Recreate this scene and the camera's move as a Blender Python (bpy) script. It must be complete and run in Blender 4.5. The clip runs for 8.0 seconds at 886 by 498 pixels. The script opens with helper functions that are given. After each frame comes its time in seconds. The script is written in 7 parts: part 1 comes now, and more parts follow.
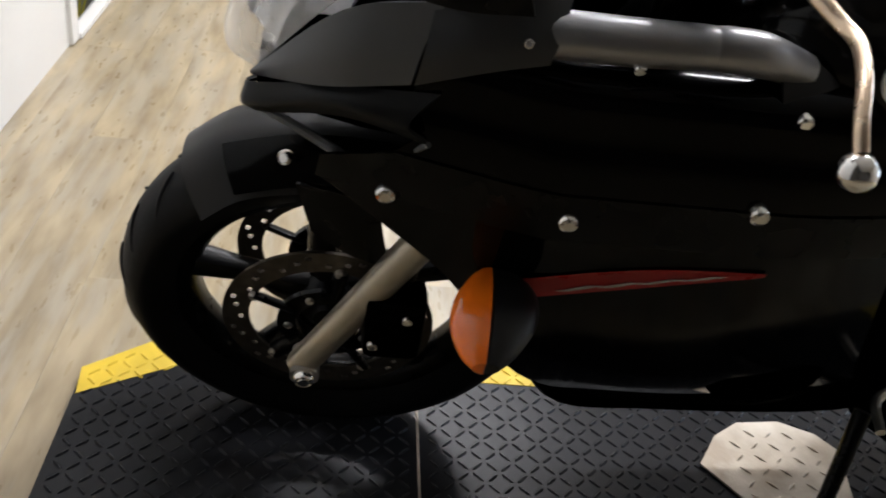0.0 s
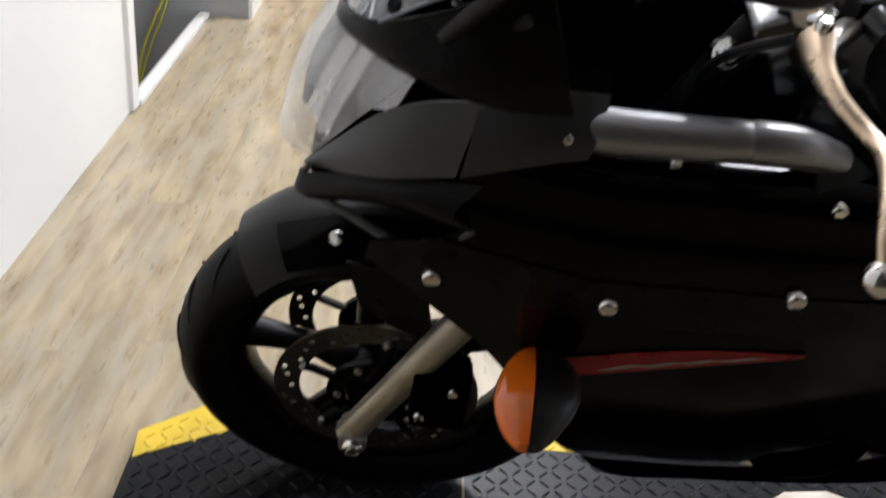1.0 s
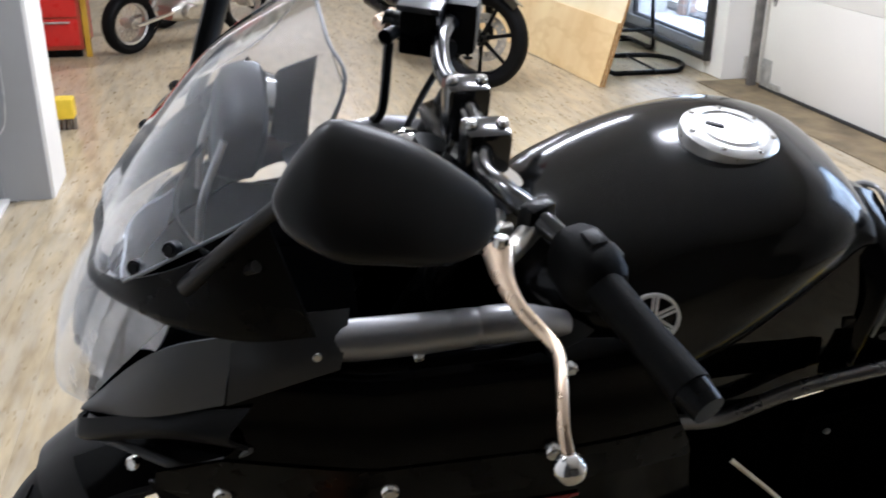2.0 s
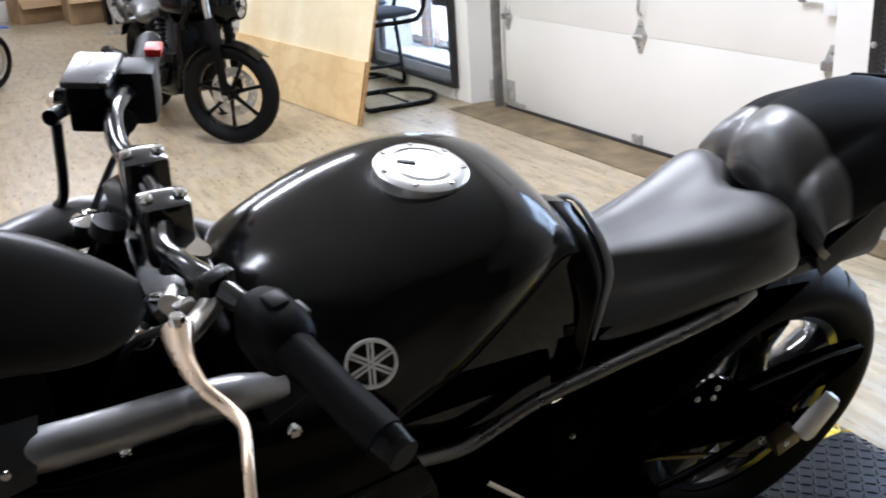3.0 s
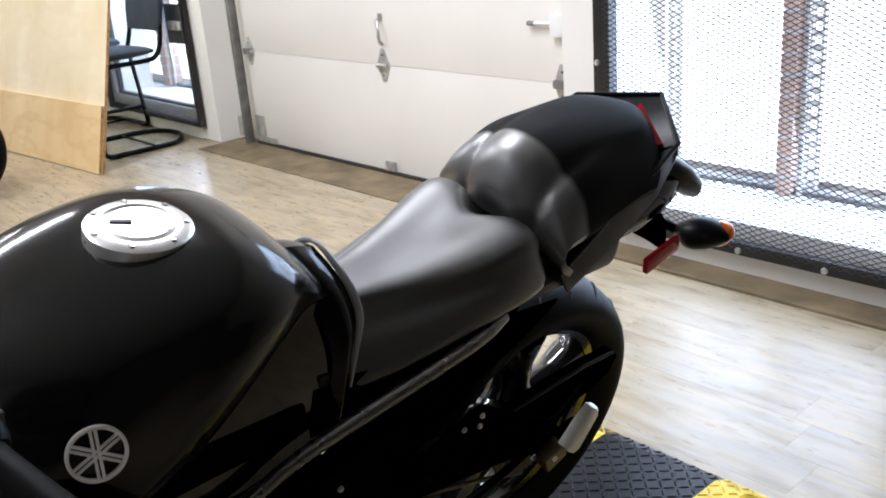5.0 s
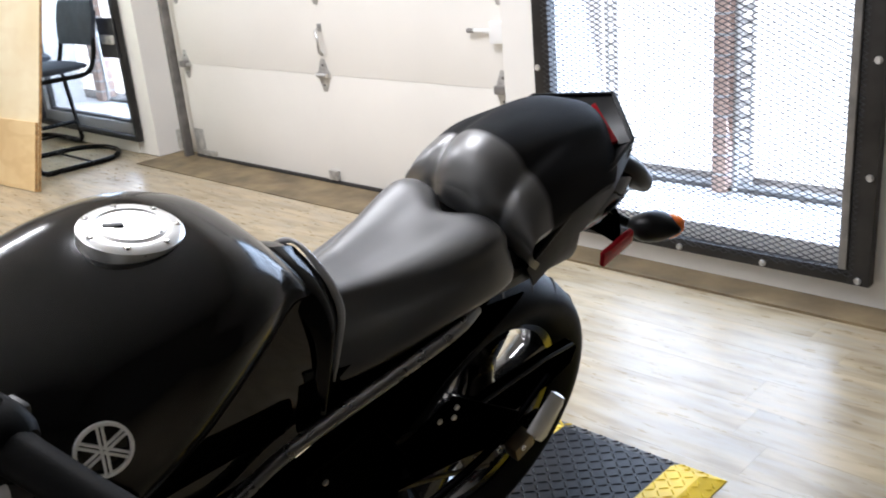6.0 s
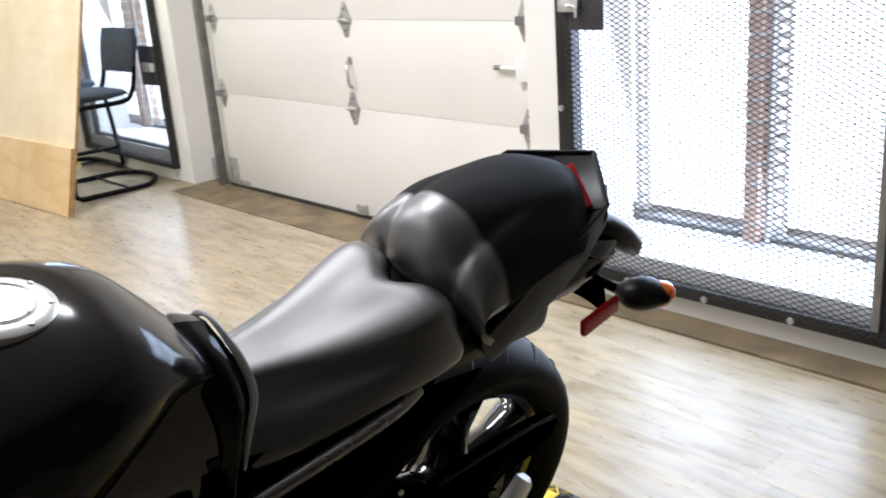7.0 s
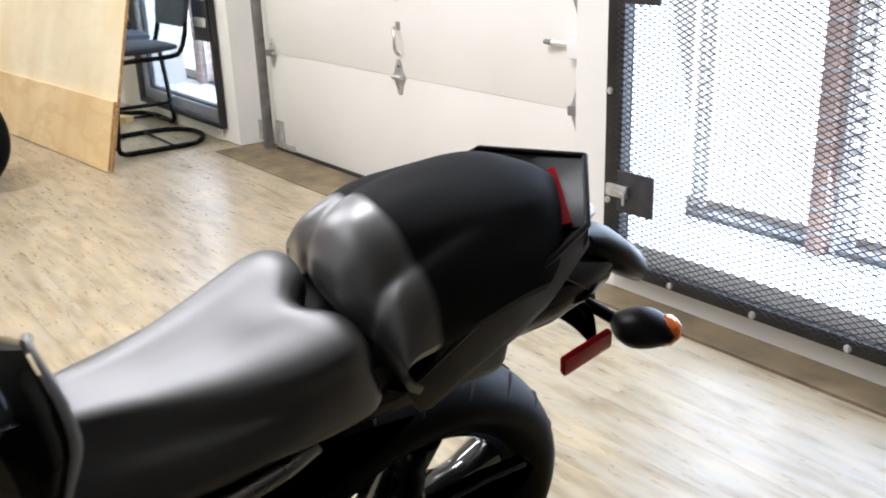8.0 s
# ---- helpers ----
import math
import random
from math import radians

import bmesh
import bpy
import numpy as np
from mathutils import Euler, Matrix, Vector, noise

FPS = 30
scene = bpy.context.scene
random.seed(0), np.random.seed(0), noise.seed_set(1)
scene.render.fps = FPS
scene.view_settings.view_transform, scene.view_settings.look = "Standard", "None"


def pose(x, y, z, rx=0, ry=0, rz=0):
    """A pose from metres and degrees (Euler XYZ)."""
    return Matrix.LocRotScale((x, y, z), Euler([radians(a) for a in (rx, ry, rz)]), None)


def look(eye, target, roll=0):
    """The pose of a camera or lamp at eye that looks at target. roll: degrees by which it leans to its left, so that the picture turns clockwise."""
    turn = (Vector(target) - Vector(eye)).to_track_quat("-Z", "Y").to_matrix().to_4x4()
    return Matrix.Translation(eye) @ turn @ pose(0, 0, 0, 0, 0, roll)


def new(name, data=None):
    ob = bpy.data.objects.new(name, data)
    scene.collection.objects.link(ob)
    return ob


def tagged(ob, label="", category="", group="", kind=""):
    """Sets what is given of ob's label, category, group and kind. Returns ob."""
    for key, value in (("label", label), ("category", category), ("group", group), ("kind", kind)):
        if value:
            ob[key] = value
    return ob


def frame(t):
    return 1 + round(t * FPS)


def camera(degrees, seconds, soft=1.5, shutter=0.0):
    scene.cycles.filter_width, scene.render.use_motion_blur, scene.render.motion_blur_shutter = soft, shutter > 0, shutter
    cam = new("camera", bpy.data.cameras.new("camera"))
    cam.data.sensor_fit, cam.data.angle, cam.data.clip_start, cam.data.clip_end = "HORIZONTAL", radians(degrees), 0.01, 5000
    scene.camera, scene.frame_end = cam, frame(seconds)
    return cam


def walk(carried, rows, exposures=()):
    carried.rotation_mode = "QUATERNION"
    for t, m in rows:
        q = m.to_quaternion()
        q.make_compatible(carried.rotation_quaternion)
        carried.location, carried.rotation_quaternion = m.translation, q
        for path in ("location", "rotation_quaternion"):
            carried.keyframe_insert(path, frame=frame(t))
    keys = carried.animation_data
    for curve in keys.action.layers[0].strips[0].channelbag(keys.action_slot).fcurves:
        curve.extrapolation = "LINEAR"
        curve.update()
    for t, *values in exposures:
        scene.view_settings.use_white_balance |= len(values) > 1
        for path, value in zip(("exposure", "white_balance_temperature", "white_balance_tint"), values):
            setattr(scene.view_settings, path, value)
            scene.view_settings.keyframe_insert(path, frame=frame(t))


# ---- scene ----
cam = camera(50.46, 8.0, soft=1.8, shutter=0.3)
PATH = [
    (0, (0.195, -0.195, 1.105), (-1.485, 0.018, 0.041), 8.60),
    (0.5, (0.200, -0.213, 1.103), (-1.487, -0.125, 0.033), 9.10),
    (1, (0.208, -0.198, 1.153), (-1.528, -0.094, 0.165), 6.67),
    (1.2, (0.216, -0.183, 1.200), (-1.560, -0.018, 0.294), 5.13),
    (2.3, (0.249, -0.077, 1.291), (-1.535, 0.440, 0.549), -1.72),
    (2.5, (0.250, -0.052, 1.293), (-1.506, 0.576, 0.570), -2.75),
    (3, (0.256, -0.010, 1.291), (-1.426, 0.807, 0.583), -3.86),
    (3.5, (0.259, 0.024, 1.285), (-1.344, 0.993, 0.584), -4.16),
    (4, (0.244, 0.059, 1.281), (-1.283, 1.142, 0.577), -4.30),
    (4.5, (0.226, 0.080, 1.283), (-1.241, 1.238, 0.571), -4.38),
    (5.8, (0.2225, -0.012, 1.2885), (-1.132, 1.300, 0.639), -4.92),
    (6, (0.223, -0.017, 1.289), (-1.109, 1.314, 0.614), -5.01),
    (6.2, (0.226, -0.014, 1.295), (-1.078, 1.352, 0.602), -4.85),
    (6.5, (0.233, 0.000, 1.306), (-1.074, 1.374, 0.669), -4.49),
    (7, (0.244, 0.187, 1.300), (-1.185, 1.446, 0.686), -4.40),
    (7.5, (0.259, 0.323, 1.291), (-1.301, 1.411, 0.673), -3.70),
    (8, (0.145, 0.502, 1.264), (-1.373, 1.620, 0.597), -2.08),
]
# the clip's camera meters and balances by itself on the way
METERING = [(0, -0.21, 6190, 13), (1.2, -0.15, 5990, 13), (2.3, -0.08, 5670, 14), (3.5, -0.15, 5730, 14), (4.5, -0.27, 5850, 14), (6, -0.23, 6020, 14), (8, -0.21, 6090, 14)]
walk(cam, [(t, look(eye, target, roll)) for t, eye, target, roll in PATH], METERING)

# ---- world, sun, large lights ----
world = bpy.data.worlds.new("world")
scene.world = world
world.use_nodes = True
wn = world.node_tree
sky = wn.nodes.new("ShaderNodeTexSky")
sky.sky_type = "NISHITA"
sky.sun_disc = False
sky.sun_elevation, sky.sun_rotation = radians(48), radians(35)
wn.links.new(sky.outputs[0], wn.nodes["Background"].inputs[0])
wn.nodes["Background"].inputs[1].default_value = 0.15

sun_data = bpy.data.lights.new("sun", "SUN")
sun_data.energy, sun_data.angle, sun_data.color = 3.5, radians(0.6), (1.0, 0.95, 0.88)
sun_lamp = new("sun", sun_data)
sun_lamp.matrix_world = look((4, 9, 10), (0, 3, 0))


def area_lamp(name, eye, target, w, h, watts, colour):
    data = bpy.data.lights.new(name, "AREA")
    data.shape, data.size, data.size_y, data.energy, data.color = "RECTANGLE", w, h, watts, colour
    ob = new(name, data)
    ob.matrix_world = look(eye, target)
    return ob


# daylight in the two barred openings
area_lamp("gate_daylight", (-1.37, 2.97, 1.1), (-1.37, 1.9, 0.75), 1.1, 1.9, 66, (0.62, 0.79, 1.0))
area_lamp("side_daylight", (-5.9, 3.05, 1.1), (-5.9, 2.0, 0.7), 1.2, 1.9, 72, (0.62, 0.80, 1.0))
# ceiling tubes
for lx, ly, lw in ((-2.15, 1.32, 82), (-1.8, -0.68, 17), (-4.1, 0.45, 96), (-7.4, 0.5, 88), (-11.6, 0.8, 74)):
    area_lamp("tube_light", (lx, ly, 2.96), (lx, ly + 0.001, 0), 0.22, 0.45 if ly < 0 else 1.22, lw, (1.0, 0.985, 0.965))

# ---- materials ----


def mat(name, colour, rough=0.5, metal=0.0, spec=0.5, vary=0.15, scale=6.0, bump=0.0, bscale=120.0, coat=0.0,
        rvary=0.12, stretch=(1, 1, 1), colour2=None, rand=0.0):
    m = bpy.data.materials.new(name)
    m.use_nodes = True
    nt = m.node_tree
    b = nt.nodes["Principled BSDF"]
    b.inputs["Roughness"].default_value, b.inputs["Metallic"].default_value = rough, metal
    b.inputs["Specular IOR Level"].default_value = spec
    b.inputs["Coat Weight"].default_value, b.inputs["Coat Roughness"].default_value = coat, 0.04
    tc = nt.nodes.new("ShaderNodeTexCoord")
    mp = nt.nodes.new("ShaderNodeMapping")
    mp.inputs["Scale"].default_value = stretch
    nt.links.new(tc.outputs["Object"], mp.inputs["Vector"])
    n1 = nt.nodes.new("ShaderNodeTexNoise")
    n1.inputs["Scale"].default_value, n1.inputs["Detail"].default_value = scale, 6.0
    nt.links.new(mp.outputs[0], n1.inputs["Vector"])
    ramp = nt.nodes.new("ShaderNodeValToRGB")
    c = Vector(colour)
    c2 = Vector(colour2) if colour2 else c * (1 - vary)
    ramp.color_ramp.elements[0].position, ramp.color_ramp.elements[1].position = 0.32, 0.7
    ramp.color_ramp.elements[0].color = (*c2, 1)
    ramp.color_ramp.elements[1].color = (*(c * (1 + vary * 0.5)), 1)
    nt.links.new(n1.outputs["Fac"], ramp.inputs[0])
    src = ramp.outputs[0]
    if rand:
        oi = nt.nodes.new("ShaderNodeObjectInfo")
        mr = nt.nodes.new("ShaderNodeMapRange")
        mr.inputs[3].default_value, mr.inputs[4].default_value = 1 - rand, 1 + rand
        nt.links.new(oi.outputs["Random"], mr.inputs[0])
        mul = nt.nodes.new("ShaderNodeVectorMath")
        mul.operation = "SCALE"
        nt.links.new(src, mul.inputs[0])
        nt.links.new(mr.outputs[0], mul.inputs["Scale"])
        src = mul.outputs[0]
    nt.links.new(src, b.inputs["Base Color"])
    n2 = nt.nodes.new("ShaderNodeTexNoise")
    n2.inputs["Scale"].default_value, n2.inputs["Detail"].default_value = scale * 3.3, 5.0
    nt.links.new(mp.outputs[0], n2.inputs["Vector"])
    rr = nt.nodes.new("ShaderNodeMapRange")
    rr.inputs[3].default_value, rr.inputs[4].default_value = max(0.02, rough - rvary), min(1, rough + rvary)
    nt.links.new(n2.outputs["Fac"], rr.inputs[0])
    nt.links.new(rr.outputs[0], b.inputs["Roughness"])
    if bump:
        n3 = nt.nodes.new("ShaderNodeTexNoise")
        n3.inputs["Scale"].default_value, n3.inputs["Detail"].default_value = bscale, 3.0
        nt.links.new(tc.outputs["Object"], n3.inputs["Vector"])
        bp = nt.nodes.new("ShaderNodeBump")
        bp.inputs["Strength"].default_value, bp.inputs["Distance"].default_value = bump, 0.002
        nt.links.new(n3.outputs["Fac"], bp.inputs["Height"])
        nt.links.new(bp.outputs[0], b.inputs["Normal"])
    return m


def see_through(name, tint, cover, through_=(0.86, 0.89, 0.93)):
    """A thin clear sheet: part gloss, mostly let through."""
    m = bpy.data.materials.new(name)
    m.use_nodes = True
    nt = m.node_tree
    b = nt.nodes["Principled BSDF"]
    b.inputs["Base Color"].default_value, b.inputs["Roughness"].default_value = (*tint, 1), 0.06
    tr = nt.nodes.new("ShaderNodeBsdfTransparent")
    tr.inputs[0].default_value = (*through_, 1)
    mix = nt.nodes.new("ShaderNodeMixShader")
    n = nt.nodes.new("ShaderNodeTexNoise")
    n.inputs["Scale"].default_value = 5.0
    rr = nt.nodes.new("ShaderNodeMapRange")
    rr.inputs[3].default_value, rr.inputs[4].default_value = cover * 0.7, cover * 1.3
    nt.links.new(n.outputs["Fac"], rr.inputs[0])
    nt.links.new(rr.outputs[0], mix.inputs[0])
    nt.links.new(tr.outputs[0], mix.inputs[1])
    nt.links.new(b.outputs[0], mix.inputs[2])
    nt.links.new(mix.outputs[0], nt.nodes["Material Output"].inputs[0])
    return m


def plank_material():
    m = mat("vinyl_plank", (0.43, 0.348, 0.220), 0.28, scale=3.2, stretch=(1.5, 6.5, 1), colour2=(0.150, 0.110, 0.058), rvary=0.02,
            rand=0.03)
    nt = m.node_tree
    b = nt.nodes["Principled BSDF"]
    figure = [n for n in nt.nodes if n.type == "VALTORGB"][0].color_ramp
    figure.elements[0].position, figure.elements[1].position = 0.12, 0.66
    for n in nt.nodes:
        if n.type == "TEX_NOISE":
            n.inputs["Detail"].default_value = 3.0
    oi = nt.nodes.new("ShaderNodeObjectInfo")
    sc = nt.nodes.new("ShaderNodeVectorMath")
    sc.operation = "MULTIPLY_ADD"
    tc = [n for n in nt.nodes if n.type == "TEX_COORD"][0]
    mp = [n for n in nt.nodes if n.type == "MAPPING"][0]
    sc.inputs[1].default_value = (1, 1, 1)
    cmb = nt.nodes.new("ShaderNodeCombineXYZ")
    mul = nt.nodes.new("ShaderNodeMath")
    mul.operation, mul.inputs[1].default_value = "MULTIPLY", 37.0
    nt.links.new(oi.outputs["Random"], mul.inputs[0])
    nt.links.new(mul.outputs[0], cmb.inputs[0])
    nt.links.new(mul.outputs[0], cmb.inputs[2])
    nt.links.new(tc.outputs["Object"], sc.inputs[0])
    nt.links.new(cmb.outputs[0], sc.inputs[2])
    nt.links.new(sc.outputs[0], mp.inputs["Vector"])
    # paler weathered streaks over the grain
    src = b.inputs["Base Color"].links[0].from_socket
    st = nt.nodes.new("ShaderNodeTexNoise")
    st.inputs["Scale"].default_value, st.inputs["Detail"].default_value = 1.6, 8.0
    mp2 = nt.nodes.new("ShaderNodeMapping")
    mp2.inputs["Scale"].default_value = (2.8, 18, 1)
    nt.links.new(sc.outputs[0], mp2.inputs["Vector"])
    nt.links.new(mp2.outputs[0], st.inputs["Vector"])
    r2 = nt.nodes.new("ShaderNodeMapRange")
    r2.inputs[1].default_value, r2.inputs[2].default_value, r2.inputs[4].default_value = 0.44, 0.64, 0.60
    nt.links.new(st.outputs["Fac"], r2.inputs[0])
    mx = nt.nodes.new("ShaderNodeMix")
    mx.data_type = "RGBA"
    nt.links.new(r2.outputs[0], mx.inputs["Factor"])
    nt.links.new(src, mx.inputs["A"])
    mx.inputs["B"].default_value = (0.41, 0.365, 0.285, 1)
    nt.links.new(mx.outputs["Result"], b.inputs["Base Color"])
    return m


def plywood_material(name, pale, warm, line, lines):
    """Rotary-cut veneer: large cloudy patches, wavy cathedral figure, fine grain."""
    m = mat(name, pale, 0.55, scale=1.6, stretch=(1.6, 1, 1.0), colour2=warm, bump=0.08, bscale=70)
    nt = m.node_tree
    b = nt.nodes["Principled BSDF"]
    src = b.inputs["Base Color"].links[0].from_socket
    tc = [n for n in nt.nodes if n.type == "TEX_COORD"][0]
    mpw = nt.nodes.new("ShaderNodeMapping")
    mpw.inputs["Scale"].default_value = (1.0, 1, 2.6)
    nt.links.new(tc.outputs["Object"], mpw.inputs["Vector"])
    field = nt.nodes.new("ShaderNodeTexNoise")
    field.inputs["Scale"].default_value, field.inputs["Detail"].default_value = 1.5, 3.0
    nt.links.new(mpw.outputs[0], field.inputs["Vector"])
    # contour lines of the noise field make the flame-like figure
    rings_ = nt.nodes.new("ShaderNodeMath")
    rings_.operation, rings_.inputs[1].default_value = "MULTIPLY", 30.0
    nt.links.new(field.outputs["Fac"], rings_.inputs[0])
    sine = nt.nodes.new("ShaderNodeMath")
    sine.operation = "SINE"
    nt.links.new(rings_.outputs[0], sine.inputs[0])
    r2 = nt.nodes.new("ShaderNodeMapRange")
    r2.inputs[1].default_value, r2.inputs[2].default_value, r2.inputs[4].default_value = 0.2, 1.0, lines
    nt.links.new(sine.outputs[0], r2.inputs[0])
    mx = nt.nodes.new("ShaderNodeMix")
    mx.data_type = "RGBA"
    nt.links.new(r2.outputs[0], mx.inputs["Factor"])
    nt.links.new(src, mx.inputs["A"])
    mx.inputs["B"].default_value = (*line, 1)
    nt.links.new(mx.outputs["Result"], b.inputs["Base Color"])
    return m


PLANK = plank_material()
PLY = plywood_material("plywood", (0.86, 0.77, 0.55), (0.80, 0.66, 0.40), (0.76, 0.60, 0.36), 0.20)
LOWER_PLY = plywood_material("plywood_lower", (0.80, 0.63, 0.35), (0.72, 0.50, 0.24), (0.60, 0.38, 0.15), 0.32)
PLY_EDGE = mat("plywood_edge", (0.42, 0.24, 0.09), 0.6, scale=40, vary=0.5)
WALL_WHITE = mat("wall_paint", (0.80, 0.78, 0.74), 0.6, scale=1.7, vary=0.06, bump=0.12, bscale=90)
DOOR_CREAM = mat("door_enamel", (0.80, 0.775, 0.725), 0.42, scale=1.2, vary=0.05, bump=0.04, bscale=160)
CEILING = mat("ceiling_paint", (0.74, 0.73, 0.71), 0.8, scale=2, vary=0.05)
GREY_WALL = mat("grey_panel", (0.34, 0.34, 0.33), 0.5, scale=2, vary=0.12)
CONCRETE = mat("worn_threshold", (0.25, 0.19, 0.105), 0.6, scale=5.0, colour2=(0.11, 0.08, 0.045), bump=0.35, bscale=45)
PAVE = mat("outdoor_concrete", (0.62, 0.63, 0.64), 0.8, scale=2.5, vary=0.2, bump=0.3, bscale=60)
DUST = mat("leaf_litter", (0.16, 0.13, 0.10), 0.9, scale=9, vary=0.5)
BRICKY = mat("pinkish_brick", (0.52, 0.36, 0.29), 0.75, scale=14, vary=0.3)
STEEL_DARK = mat("blackened_steel", (0.030, 0.028, 0.027), 0.48, metal=0.4, scale=9, vary=0.5, bump=0.15, bscale=70)
MESH_STEEL = mat("mesh_steel", (0.05, 0.05, 0.055), 0.5, metal=0.4, scale=30, vary=0.3)
GALV = mat("galvanised_steel", (0.58, 0.57, 0.55), 0.38, metal=0.55, scale=24, vary=0.35, bump=0.1)
TRACK = mat("track_steel", (0.21, 0.20, 0.19), 0.45, metal=0.3, scale=14, vary=0.35)
CHROME = mat("chrome", (0.80, 0.79, 0.77), 0.12, metal=1.0, scale=20, vary=0.08, rvary=0.05)
ALU = mat("cast_aluminium", (0.60, 0.58, 0.54), 0.34, metal=0.9, scale=40, vary=0.15, bump=0.1)
LEVER = mat("anodised_lever", (0.80, 0.62, 0.45), 0.30, metal=0.9, scale=30, vary=0.1)
CAP_METAL = mat("brushed_cap", (0.86, 0.86, 0.85), 0.32, metal=0.75, scale=30, vary=0.08)
EMBLEM = mat("emblem_silver", (0.84, 0.84, 0.82), 0.38, metal=0.15, scale=50, vary=0.1)
SHOULDER = mat("satin_grey_tube", (0.30, 0.30, 0.31), 0.36, metal=0.85, scale=16, vary=0.08, rvary=0.03)
FORK = mat("fork_tube", (0.46, 0.42, 0.34), 0.34, metal=0.75, scale=18, vary=0.15)
GLOSS_BLACK = mat("gloss_black_paint", (0.0014, 0.0014, 0.0014), 0.11, spec=0.20, vary=0.3, rvary=0.03)
BAR_BLACK = mat("gloss_black_bar", (0.004, 0.004, 0.0042), 0.14, spec=0.75, vary=0.2, rvary=0.03)
FAIRING_BLACK = mat("fairing_black_paint", (0.0010, 0.0010, 0.0011), 0.10, spec=0.09, vary=0.3, rvary=0.03)
COWL_GREY = mat("cowl_charcoal", (0.026, 0.027, 0.028), 0.42, spec=0.40, vary=0.15, bump=0.05, bscale=400)
SATIN_BLACK = mat("satin_black_paint", (0.0016, 0.0016, 0.0016), 0.28, spec=0.13, vary=0.3, rvary=0.06)
ENGINE_BLACK = mat("sooty_black_metal", (0.0030, 0.0030, 0.0031), 0.5, metal=1.0, vary=0.3, rvary=0.06)
ENGINE_BLACK.node_tree.nodes["Principled BSDF"].inputs["Specular Tint"].default_value = (0.1, 0.1, 0.1, 1)
SWITCH_BLACK = mat("sooty_black_rubber", (0.0022, 0.0021, 0.0020), 0.5, spec=0.08, vary=0.3, bump=0.1, bscale=300)
PLASTIC = mat("matte_black_plastic", (0.0038, 0.0038, 0.0040), 0.42, spec=0.22, vary=0.25, bump=0.06, bscale=400)
NOSE_GREY = mat("nose_charcoal", (0.085, 0.087, 0.090), 0.42, spec=0.45, vary=0.15, bump=0.05, bscale=400)
GREY_PLASTIC = mat("charcoal_plastic", (0.008, 0.008, 0.0085), 0.40, spec=0.30, vary=0.2, bump=0.05, bscale=400)
VINYL = mat("seat_vinyl", (0.010, 0.010, 0.0103), 0.5, spec=0.7, vary=0.2, bump=0.2, bscale=700, rvary=0.04, coat=1.0)
VINYL.node_tree.nodes["Principled BSDF"].inputs["Coat Roughness"].default_value = 0.40
RUBBER = mat("tyre_rubber", (0.0042, 0.0042, 0.0046), 0.55, spec=0.10, vary=0.35, bump=0.15, bscale=300)
MAT_RUBBER = mat("mat_rubber", (0.016, 0.0165, 0.019), 0.30, spec=0.14, rvary=0.04, scale=5, vary=0.35, bump=0.1, bscale=200)
YELLOW = mat("yellow_edge", (0.80, 0.56, 0.03), 0.5, scale=8, vary=0.25, bump=0.15)
PAD = mat("scuffed_aluminium", (0.62, 0.57, 0.49), 0.5, metal=0.25, scale=8, vary=0.35, colour2=(0.34, 0.28, 0.21), bump=0.2)
AMBER = mat("amber_lens", (1.0, 0.20, 0.008), 0.15, vary=0.15, coat=0.5)
RED_LENS = mat("red_lens", (0.38, 0.012, 0.02), 0.14, vary=0.2, spec=0.25)
RED_GRAPHIC = mat("red_graphic", (0.30, 0.010, 0.010), 0.3, spec=0.3, vary=0.15)
SILVER_GRAPHIC = mat("silver_graphic", (0.45, 0.40, 0.38), 0.25, vary=0.2, coat=0.5)
LENS_CLEAR = see_through("headlight_lens", (0.92, 0.92, 0.92), 0.30, (0.97, 0.97, 0.97))
LAMP_INNER = mat("lamp_reflector", (0.93, 0.93, 0.94), 0.25, metal=0.0, scale=16, vary=0.08)
REFLECTOR = mat("polished_reflector", (0.93, 0.92, 0.91), 0.16, metal=1.0, scale=20, vary=0.05)
SCREEN = mat("windscreen", (0.86, 0.89, 0.94), 0.03, vary=0.03, rvary=0.01)
SCREEN.node_tree.nodes["Principled BSDF"].inputs["Transmission Weight"].default_value = 1.0
BRASS = mat("brass_disc", (0.16, 0.12, 0.07), 0.4, metal=0.9, scale=30, vary=0.3)
DISC = mat("brake_disc", (0.13, 0.115, 0.095), 0.38, metal=0.9, scale=60, vary=0.3)
RED_PLASTIC = mat("red_plastic", (0.62, 0.02, 0.015), 0.3, vary=0.1)
WHITE_PLASTIC = mat("white_plastic", (0.8, 0.8, 0.79), 0.35, vary=0.05)
CARD = mat("cardboard", (0.42, 0.28, 0.15), 0.8, vary=0.2)
BLUE_CLOTH = mat("chair_fabric", (0.030, 0.040, 0.060), 0.8, vary=0.3, bump=0.3, bscale=500)
YELLOW_CORD = mat("yellow_cord", (0.62, 0.55, 0.05), 0.5, vary=0.1)
YELLOW_STICKER = mat("yellow_sticker", (0.75, 0.62, 0.06), 0.4, vary=0.1)

# ---- mesh helpers ----


def finish(name, bm, material, smooth=True, angle=40):
    bmesh.ops.recalc_face_normals(bm, faces=bm.faces)
    me = bpy.data.meshes.new(name)
    for f in bm.faces:
        f.smooth = smooth
    if smooth:
        lim = radians(angle)
        for e in bm.edges:
            if len(e.link_faces) == 2 and e.calc_face_angle(0) > lim:
                e.smooth = False
    bm.to_mesh(me)
    bm.free()
    me.materials.append(material)
    return me


